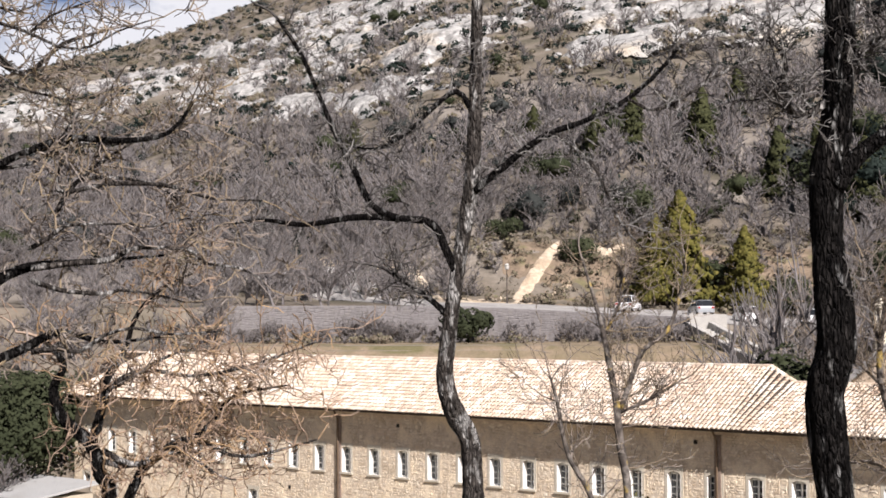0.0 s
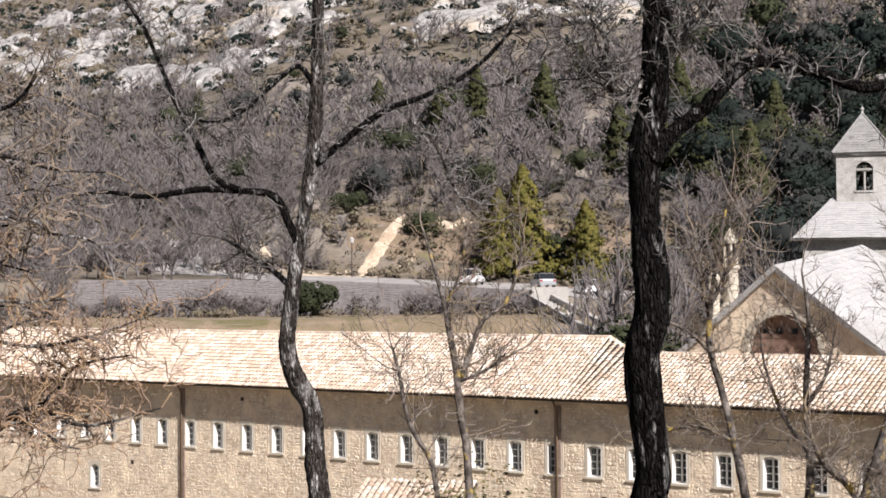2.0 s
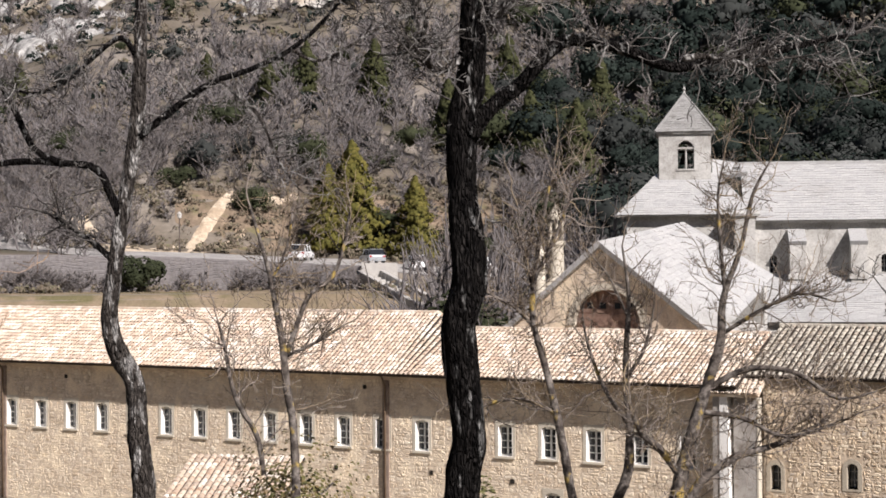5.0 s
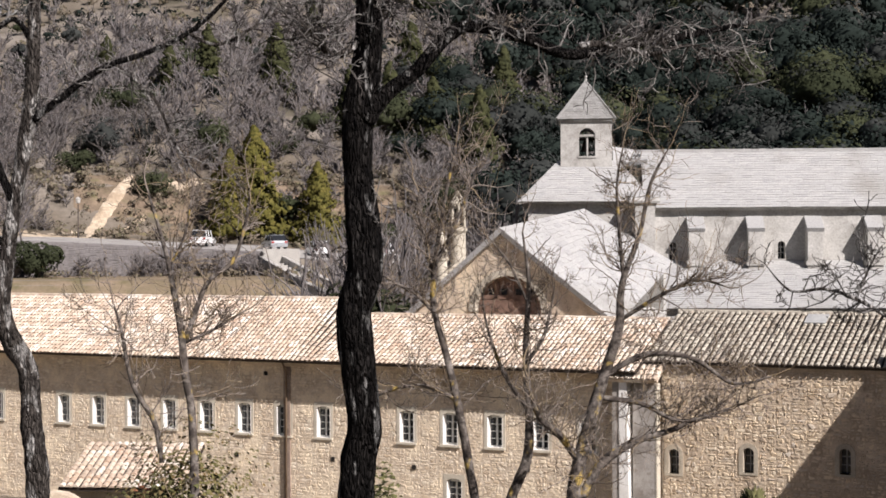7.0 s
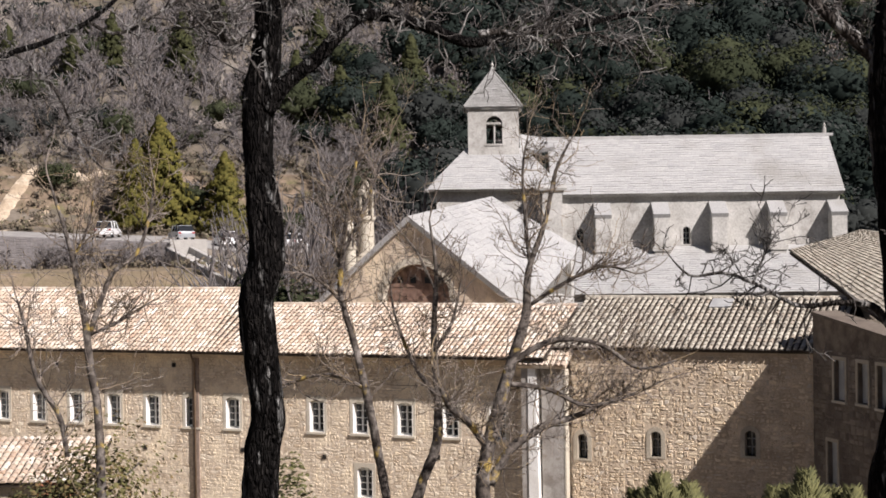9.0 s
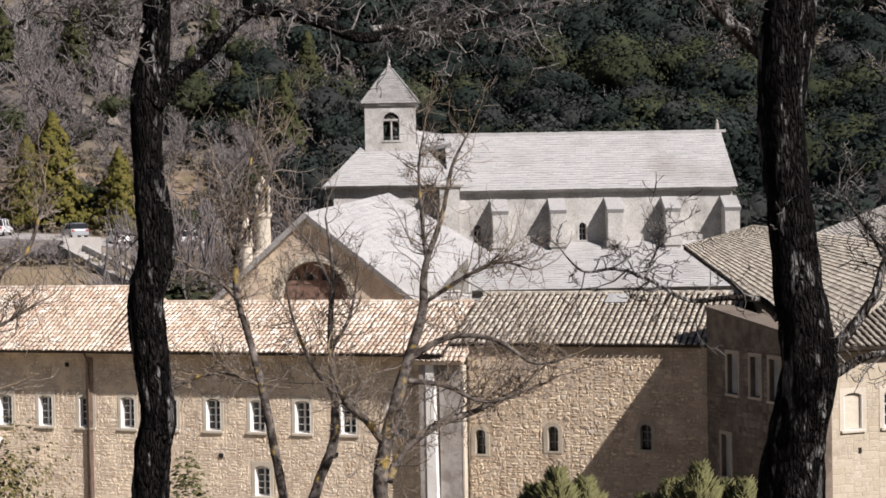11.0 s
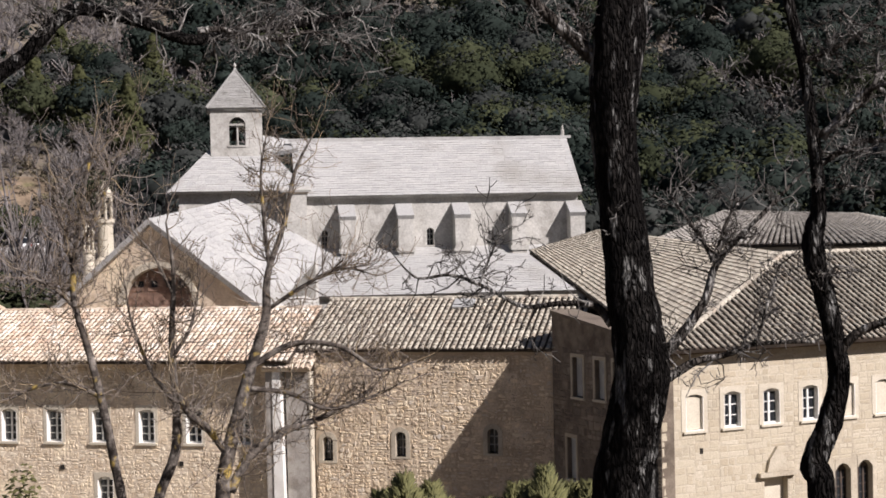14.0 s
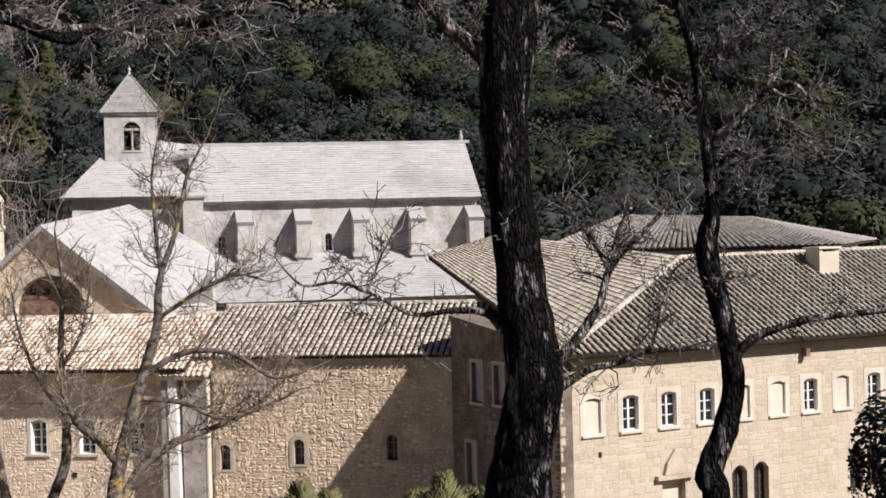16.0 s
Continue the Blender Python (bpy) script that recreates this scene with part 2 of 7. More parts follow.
# near-black stands in for the shade inside rooms and holes
M_DARK = mat("dark_interior", (0.03, 0.027, 0.024), ((0.045, 0.04, 0.035),), 1.0, 0.95)
M_IRON = mat("rusty_iron", (0.06, 0.05, 0.045), ((0.10, 0.07, 0.05),), 4.0, 0.7, 0.001, 40.0, metal=0.4)

# ---- geometry helpers ----


class Geo:
    def __init__(self):
        self.v, self.f = [], []

    def add(self, verts, faces):
        o = len(self.v)
        self.v.extend(verts)
        self.f.extend([tuple(i + o for i in q) for q in faces])
        return self

    def box(self, x0, x1, y0, y1, z0, z1, taper=0.0):
        t = taper
        return self.add([(x0, y0, z0), (x1, y0, z0), (x1, y1, z0), (x0, y1, z0), (x0 + t, y0 + t, z1), (x1 - t, y0 + t, z1), (x1 - t, y1 - t, z1), (x0 + t, y1 - t, z1)],
                        [(3, 2, 1, 0), (4, 5, 6, 7), (0, 1, 5, 4), (1, 2, 6, 5), (2, 3, 7, 6), (3, 0, 4, 7)])

    def slab(self, quad, thick):
        """A plate under four corners (counter-clockwise from above)."""
        a, b, c, d = (Vector(p) for p in quad)
        n = (b - a).cross(d - a).normalized() * -thick
        vs = [tuple(p) for p in (a, b, c, d, a + n, b + n, c + n, d + n)]
        return self.add(vs, [(0, 1, 2, 3), (7, 6, 5, 4), (0, 4, 5, 1), (1, 5, 6, 2), (2, 6, 7, 3), (3, 7, 4, 0)])

    def patch(self, quad, thick, n=8):
        """A plate under a twisted quad, as a fine grid."""
        a, b, c, d = (Vector(p) for p in quad)
        grid = [[a.lerp(b, i / n).lerp(d.lerp(c, i / n), j / n) for j in range(n + 1)] for i in range(n + 1)]
        low = (b - a).cross(d - a).normalized() * -thick
        m = n + 1
        vs = [tuple(v) for r in grid for v in r] + [tuple(v + low) for r in grid for v in r]
        fs = [(i * m + j, (i + 1) * m + j, (i + 1) * m + j + 1, i * m + j + 1) for i in range(n) for j in range(n)]
        fs += [tuple(k + m * m for k in f)[::-1] for f in fs]
        rim = [i * m for i in range(m)] + [n * m + j for j in range(1, m)] + [i * m + n for i in range(n - 1, -1, -1)] + [j for j in range(n - 1, 0, -1)]
        fs += [(rim[k], rim[k] + m * m, rim[(k + 1) % len(rim)] + m * m, rim[(k + 1) % len(rim)]) for k in range(len(rim))]
        return self.add(vs, fs)

    def prism(self, pts, y0, y1):
        """A polygon in x, z (counter-clockwise seen from -y) drawn from y0 back to y1."""
        n = len(pts)
        vs = [(x, y0, z) for x, z in pts] + [(x, y1, z) for x, z in pts]
        fs = [tuple(range(n)), tuple(range(2 * n - 1, n - 1, -1))] + [(i, i + n, (i + 1) % n + n, (i + 1) % n) for i in range(n)]
        return self.add(vs, fs)

    def tube(self, pts, radii, sides=6, cap=True):
        pts = [Vector(p) for p in pts]
        rings, up = [], Vector((0.3, 0.9, 0.1))
        for i, p in enumerate(pts):
            d = (pts[min(i + 1, len(pts) - 1)] - pts[max(i - 1, 0)]).normalized()
            a = d.cross(up)
            if a.length < 0.1:
                a = d.cross(Vector((1, 0, 0)))
            a.normalize()
            b = d.cross(a)
            rings.append([tuple(p + (a * math.cos(k * math.tau / sides) + b * math.sin(k * math.tau / sides)) * radii[i]) for k in range(sides)])
        vs = [v for r in rings for v in r]
        fs = [(i * sides + k, i * sides + (k + 1) % sides, (i + 1) * sides + (k + 1) % sides, (i + 1) * sides + k) for i in range(len(pts) - 1) for k in range(sides)]
        if cap:
            fs += [tuple(range(sides))[::-1], tuple((len(pts) - 1) * sides + k for k in range(sides))]
        return self.add(vs, fs)

    def lathe(self, prof, sides=12, at=(0, 0, 0)):
        vs = [(at[0] + r * math.cos(k * math.tau / sides), at[1] + r * math.sin(k * math.tau / sides), at[2] + z) for r, z in prof for k in range(sides)]
        fs = [(i * sides + k, i * sides + (k + 1) % sides, (i + 1) * sides + (k + 1) % sides, (i + 1) * sides + k) for i in range(len(prof) - 1) for k in range(sides)]
        return self.add(vs, fs)

    def mesh(self, name, material, smooth=False):
        me = bpy.data.meshes.new(name)
        me.from_pydata(self.v, [], self.f)
        me.materials.append(material)
        if smooth:
            me.polygons.foreach_set("use_smooth", [True] * len(me.polygons))
        me.update()
        return me


def thing(name, m, label, category, group="", kind=""):
    ob = new(name)
    ob.matrix_world = m
    return tagged(ob, label, category, group, kind)


def part(name, geo, material, parent, label="", smooth=False, kind=""):
    ob = new(name, geo if isinstance(geo, bpy.types.Mesh) else geo.mesh(name, material, smooth))
    ob.parent = parent
    if label:
        ob["label"] = label
    if kind:
        ob["kind"] = kind
    return ob


def single(name, geo, material, label, category, kind="", m=None, smooth=False, group=""):
    ob = new(name, geo.mesh(name, material, smooth))
    if m is not None:
        ob.matrix_world = m
    return tagged(ob, label, category, group, kind)


def rect_wall(geo, x0, x1, z0, z1, thick, holes=(), y=0.0):
    """A wall in x, z with its outer face at y, rectangular holes (x0, x1, z0, z1) going right through."""
    xs = sorted({x0, x1, *[h[0] for h in holes], *[h[1] for h in holes]})
    zs = sorted({z0, z1, *[h[2] for h in holes], *[h[3] for h in holes]})
    solid = [[not any(h[0] <= (xa + xb) / 2 <= h[1] and h[2] <= (za + zb) / 2 <= h[3] for h in holes) for za, zb in zip(zs, zs[1:])] for xa, xb in zip(xs, xs[1:])]
    known = {}

    def vert(p):
        if p not in known:
            known[p] = len(geo.v)
            geo.v.append(p)
        return known[p]

    for i, (xa, xb) in enumerate(zip(xs, xs[1:])):
        for j, (za, zb) in enumerate(zip(zs, zs[1:])):
            if not solid[i][j]:
                continue
            ids = [vert(p) for p in ((xa, y, za), (xb, y, za), (xb, y, zb), (xa, y, zb), (xa, y + thick, za), (xb, y + thick, za), (xb, y + thick, zb), (xa, y + thick, zb))]
            geo.f.extend(tuple(ids[k] for k in q) for q in [(0, 1, 2, 3), (7, 6, 5, 4)]
                    + ([(0, 3, 7, 4)] if i == 0 or not solid[i - 1][j] else []) + ([(1, 5, 6, 2)] if i == len(xs) - 2 or not solid[i + 1][j] else [])
                    + ([(0, 4, 5, 1)] if j == 0 or not solid[i][j - 1] else []) + ([(3, 2, 6, 7)] if j == len(zs) - 2 or not solid[i][j + 1] else []))
    return geo


def stones(rng, x0, x1, z0, z1, holes, course, length, proud, panel=2.2):
    """Roughly coursed stones on a wall's face, the courses breaking every few stones: a list of (x0, x1, z0, z1, proud)."""
    out, left = [], x0
    while left < x1 - 0.01:
        right = min(x1, left + panel * rng.uniform(0.6, 1.5))
        z = z0
        while z < z1 - 0.05:
            h = min(course * rng.choice((0.55, 0.8, 1.0, 1.25, 1.6)) * rng.uniform(0.85, 1.15), z1 - z)
            x = left
            while x < right - 0.01:
                w = length * rng.choice((0.4, 0.7, 1.0, 1.3, 1.9)) * rng.uniform(0.8, 1.2)
                a, b = x, min(x + w, right)
                if right - b < 0.1:
                    b = right
                bits = [(a, b, z, z + h)]
                for q in holes:
                    cut = []
                    for e0, e1, f0, f1 in bits:
                        if e0 >= q[1] or e1 <= q[0] or f0 >= q[3] or f1 <= q[2]:
                            cut.append((e0, e1, f0, f1))
                            continue
                        cut += [(e0, q[0], f0, f1)] if e0 < q[0] else []
                        cut += [(q[1], e1, f0, f1)] if e1 > q[1] else []
                        m0, m1 = max(e0, q[0]), min(e1, q[1])
                        cut += [(m0, m1, f0, q[2])] if f0 < q[2] else []
                        cut += [(m0, m1, q[3], f1)] if f1 > q[3] else []
                    bits = [e for e in cut if e[1] - e[0] > 0.07 and e[3] - e[2] > 0.05]
                out += [(*e, proud * rng.uniform(0.2, 1.0)) for e in bits]
                x = b
            z += h
        left = right
    return out


def stone_geo(geo, rng, s, y=0.0, gap=0.010, rough=0.35):
    """One stone: an uneven five- or six-cornered face a little proud of the wall."""
    a, b, c, d, p = s
    w, h = b - a, d - c
    k = rough
    jx, jz = (lambda: rng.uniform(-0.06, 0.16) * w * k), (lambda: rng.uniform(-0.10, 0.26) * h * k)
    o = [(a + gap + jx(), c + gap + jz()), (a + w * rng.uniform(0.35, 0.65), c + gap + jz() * 0.6), (b - gap - jx(), c + gap + jz()), (b - gap - jx(), d - gap - jz()), (a + w * rng.uniform(0.35, 0.65), d - gap - jz() * 0.6), (a + gap + jx(), d - gap - jz())]
    cx, cz = (a + b) / 2, (c + d) / 2
    e = 1 - min(0.3, 0.045 / min(w, h)) if w < 0.9 or h < 0.9 else 0.86
    tilt = [rng.uniform(0.7, 1.3) for _ in o]
    n = len(o)
    geo.add([(x, y + 0.004, z) for x, z in o] + [(cx + (x - cx) * e, y - p * t, cz + (z - cz) * e) for (x, z), t in zip(o, tilt)], [tuple(range(n, 2 * n))] + [(i, (i + 1) % n, n + (i + 1) % n, n + i) for i in range(n)])


_unit_stone = {}


def face_stones(rng, wall, layout, near, m_join, m_single, name="stone", y=0.0, rough=0.35):
    """Stones of a wall: those in the stretch near (x0, x1) as parts, at most 300, and the rest joined."""
    rest, count = Geo(), 0
    for s in layout:
        if count < 300 and near and near[0] <= s[0] and s[1] <= near[1]:
            k = (m_single.name, count % 8)
            if k not in _unit_stone:
                g = Geo()
                stone_geo(g, rng, (-0.5, 0.5, -0.5, 0.5, 1.0), 0.0, 0.03, rough)
                _unit_stone[k] = g.mesh(name, m_single)
            ob = new(name, _unit_stone[k])
            ob.parent = wall
            ob.matrix_basis = Matrix.LocRotScale(((s[0] + s[1]) / 2, y, (s[2] + s[3]) / 2), None, (s[1] - s[0], s[4], s[3] - s[2]))
            count += 1
        else:
            stone_geo(rest, rng, s, y, rough=rough)
    if rest.v:
        part("stonework", rest, m_join, wall, kind="stuff")


_unit_ridge = {}


def ridge_row(parent, p, q, material, r=0.135, step=0.42, name="ridge_tile"):
    """Half-round ridge tiles from p to q, each a part of its own."""
    p, q = Vector(p), Vector(q)
    n = max(1, round((q - p).length / step))
    if material.name not in _unit_ridge:
        vs = [(yy, rr * math.cos(math.pi * k / 6), rr * math.sin(math.pi * k / 6) - 0.3) for yy, rr in ((-0.04, 1.0), (1.05, 0.88)) for k in range(7)]
        _unit_ridge[material.name] = Geo().add(vs, [(k, k + 1, k + 8, k + 7) for k in range(6)] + [tuple(range(7))[::-1]]).mesh(name, material)
    d = (q - p) / n
    side = Vector((0, 0, 1)).cross(d).normalized()
    upv = d.cross(side).normalized()
    for k in range(n):
        piece_object(name, _unit_ridge[material.name], parent, d, side * r, upv * r * rng.uniform(0.95, 1.1), p + d * k)


def piece_object(name, mesh, parent, x_axis, y_axis, z_axis, origin):
    ob = new(name, mesh)
    ob.parent = parent
    m = Matrix((x_axis, y_axis, z_axis)).transposed().to_4x4()
    m.translation = origin
    ob.matrix_basis = m


_unit_tile = {}


def unit_tile(material):
    if material.name not in _unit_tile:
        vs = [(-r * math.cos(radians(ang)), yy, r * 0.75 * math.sin(radians(ang)) + z) for yy, r, z in ((0.0, 1.0, 0.35), (1.0, 0.82, 0.0)) for ang in (0, 50, 90, 130, 180)]
        _unit_tile[material.name] = Geo().add(vs, [(j, j + 1, j + 6, j + 5) for j in range(4)] + [(0, 4, 3, 2, 1)]).mesh("roof_tile", material)
    return _unit_tile[material.name]


def tile_plane(rng, geo, a, b, c, d, pitch, row, radius, inside=None, near=None, parent=None, m_single=None):
    """Half-round clay tiles on a roof plane: eave from a to b, ridge from d to c. Tiles with x in near become parts, at most 300."""
    a, b, c, d = (Vector(p) for p in (a, b, c, d))
    n_cols = max(1, round((b - a).length / pitch))
    length = ((d - a).length + (c - b).length) / 2
    n_rows = max(1, round(length / row))
    nrm = (b - a).cross(d - a).normalized()
    count = 0
    for i in range(n_cols):
        u = (i + 0.5) / n_cols
        lo, hi = a.lerp(b, u), d.lerp(c, u)
        along = (hi - lo).normalized()
        side = along.cross(nrm).normalized()
        for k in range(n_rows):
            p = lo.lerp(hi, k / n_rows) - along * 0.04
            q = lo.lerp(hi, (k + 1) / n_rows) + along * 0.05
            if inside and not inside((p + q) / 2):
                continue
            off = side * rng.gauss(0, 0.012)
            r0, r1, lift = radius * rng.uniform(0.92, 1.1), radius * 0.82, rng.uniform(0.0, 0.03)
            if near and near[0] <= p.x <= near[1] and count < 300:
                piece_object("roof_tile", unit_tile(m_single), parent, side * r0, (q - p - off), nrm * r0, p + off + nrm * lift)
                count += 1
                continue
            vs = []
            for pt, r, z in ((p + off, r0, 0.035 + lift), (q, r1, lift * 0.4)):
                for ang in (0, 50, 90, 130, 180):
                    vs.append(tuple(pt + side * (-r * math.cos(radians(ang))) + nrm * (r * 0.75 * math.sin(radians(ang)) + z)))
            geo.add(vs, [(j, j + 1, j + 6, j + 5) for j in range(4)] + [(0, 4, 3, 2, 1)])


_unit_slab = {}


def slab_plane(rng, geo, a, b, c, d, row, width, inside=None, near=None, parent=None):
    """Overlapping flat stone slabs on a roof plane; those with x in near become parts, at most 300."""
    a, b, c, d = (Vector(p) for p in (a, b, c, d))
    n_rows = max(1, round(((d - a).length + (c - b).length) / 2 / row))
    nrm = (b - a).cross(d - a).normalized()
    count = 0
    for k in range(n_rows):
        lo0, lo1 = a.lerp(d, k / n_rows), b.lerp(c, k / n_rows)
        hi0, hi1 = a.lerp(d, (k + 1) / n_rows), b.lerp(c, (k + 1) / n_rows)
        total = (lo1 - lo0).length
        if total < 0.1:
            continue
        x = -rng.uniform(0, width)
        while x < total:
            w = width * rng.uniform(0.6, 1.5)
            u0, u1 = max(0, x) / total, min(total, x + w - 0.012) / total
            x += w
            if u1 <= u0:
                continue
            p0, p1 = lo0.lerp(lo1, u0), lo0.lerp(lo1, u1)
            q0, q1 = hi0.lerp(hi1, u0), hi0.lerp(hi1, u1)
            if inside and not inside((p0 + q1) / 2):
                continue
            drop = (p0 - q0).normalized() * rng.uniform(0.0, 0.04)
            thick = rng.uniform(0.018, 0.042)
            if near and near[0] <= p0.x and p1.x <= near[1] and count < 300:
                if 0 not in _unit_slab:
                    _unit_slab[0] = Geo().add([(0, 0, 0), (1, 0, 0), (1, 1, 0), (0, 1, 0), (0, 0, 1), (1, 0, 1), (1, 1, 0.35), (0, 1, 0.35)], [(4, 5, 6, 7), (0, 1, 5, 4), (1, 2, 6, 5), (3, 0, 4, 7)]).mesh("roof_slab", M_LAUZE_OB)
                piece_object("roof_slab", _unit_slab[0], parent, p1 - p0, q0 - p0 - drop, nrm * thick, p0 + drop)
                count += 1
                continue
            t = nrm * thick
            vs = [tuple(v) for v in (p0 + drop, p1 + drop, q1, q0, p0 + drop + t, p1 + drop + t, q1 + nrm * 0.012, q0 + nrm * 0.012)]
            geo.add(vs, [(4, 5, 6, 7), (0, 1, 5, 4), (1, 2, 6, 5), (3, 0, 4, 7)])

# ---- ground ----
EYE = 14.0


def smooth(a, b, v):
    t = np.clip((v - a) / (b - a), 0, 1)
    return t * t * (3 - 2 * t)


def fbm(x, y, s, octaves=4):
    """Cheap rolling noise for arrays: rotated sines."""
    z, amp = np.zeros_like(x), 1.0
    for k in range(octaves):
        a = 0.7 + 1.9 * k
        u, v = x * math.cos(a) + y * math.sin(a), -x * math.sin(a) + y * math.cos(a)
        z = z + amp * np.sin(u / s + 1.3 * k + 0.8 * np.sin(v / s * 0.7)) * np.cos(v / s * 0.83 + 2.1 * k)
        s, amp = s * 0.47, amp * 0.52
    return z


def height(x, y):
    """Ground height: the bank under the viewpoint, the valley floor, the terrace with the road, the mountain."""
    x, y = np.asarray(x, float), np.asarray(y, float)
    r = np.hypot(x, y)
    a = np.degrees(np.arctan2(x, y))
    near = np.interp(r, [0, 3, 7, 12, 23, 38, 52, 60, 5000], [12.3, 12.2, 11.6, 10.6, 8.2, 3.6, 0.4, 0.0, 0.0])
    fall = np.interp(a, [-8, -2.6, 1.8, 9.2, 11, 16, 24], [0.6, 0.45, 0.2, -0.8, -1.5, -1.9, 0.0])
    valley = near + 11.4 * smooth(112, 137, r) + (2.7 + fall) * smooth(147.2, 148.0, r) + 0.05 * np.clip(r - 149, 0, 18)
    crest_el = np.interp(a, [-40, -20, -14.8, -10, -7.4, 0, 10, 25, 60], [5.5, 7.0, 8.55, 10.0, 11.0, 13.6, 16.5, 18.5, 16.0])
    rc = 640.0
    u = np.clip((r - 172) / (rc - 172), 0, 1)
    rise = (np.tan(np.radians(crest_el)) * rc) * (0.78 * u + 0.22 * u * u)
    bank = 4.3 * smooth(167.5, 183, r) * smooth(-5, 0, a) * (1 - smooth(15, 21, a))
    wob = fbm(x, y, 60.0, 4) * 4.5 * smooth(190, 330, r) * (1 - smooth(560, 640, r) * 0.75)
    far = valley + bank + rise + wob - smooth(640, 1600, r) * rise * 0.55
    back = 12.3 + np.maximum(0, r - 3) * 0.30 + fbm(x, y, 12.0, 3) * 0.3
    w = smooth(70, 105, np.abs(a))
    w = w * smooth(2, 8, r)
    return far * (1 - w) + np.minimum(back, 90 + 0.01 * r) * w + fbm(x, y, 5.0, 3) * 0.05 * smooth(4, 20, r)


M_GROUND = mat("dry_hillside", (0.15, 0.125, 0.095), ((0.10, 0.088, 0.062), (0.19, 0.16, 0.125)), 0.06, 0.97, 0.08, 1.2, spot=(0.035, 0.52, 0.62, (0.24, 0.21, 0.175)))
azs = np.concatenate([np.arange(-180, -30, 6.0), np.arange(-30, 60, 0.5), np.arange(60, 180, 6.0)])
rs = np.concatenate([[0.0], np.linspace(2, 110, 40), np.linspace(112, 146, 18), [146.9, 147.3, 147.7, 148.1, 149], np.linspace(152, 175, 8), np.linspace(180, 680, 150), np.geomspace(720, 4800, 14)])
A, R_ = np.meshgrid(np.radians(azs), rs, indexing="ij")
gx, gy = R_ * np.sin(A), R_ * np.cos(A)
gz = height(gx, gy)
na, nr = gx.shape
idx = np.arange(na * nr).reshape(na, nr)
nxt = np.roll(idx, -1, axis=0)
quads = np.stack([idx[:, :-1], idx[:, 1:], nxt[:, 1:], nxt[:, :-1]], -1).reshape(-1, 4)
gm = bpy.data.meshes.new("ground")
gm.from_pydata(np.stack([gx, gy, gz], -1).reshape(-1, 3).tolist(), [], quads[:, ::-1].tolist())
gm.materials.append(M_GROUND)
gm.polygons.foreach_set("use_smooth", [True] * len(gm.polygons))
gm.update()
tagged(new("ground", gm), "dry grassy valley floor and scrub mountainside", "ground", kind="structure")


def ground_at(x, y):
    return float(height(np.array([x]), np.array([y]))[0])


# ---- windows ----
_window = {}


def arc_pts(w, rise, n=8):
    return [(-w / 2 + w * i / n, rise * (1 - (2 * i / n - 1) ** 2)) for i in range(n + 1)]


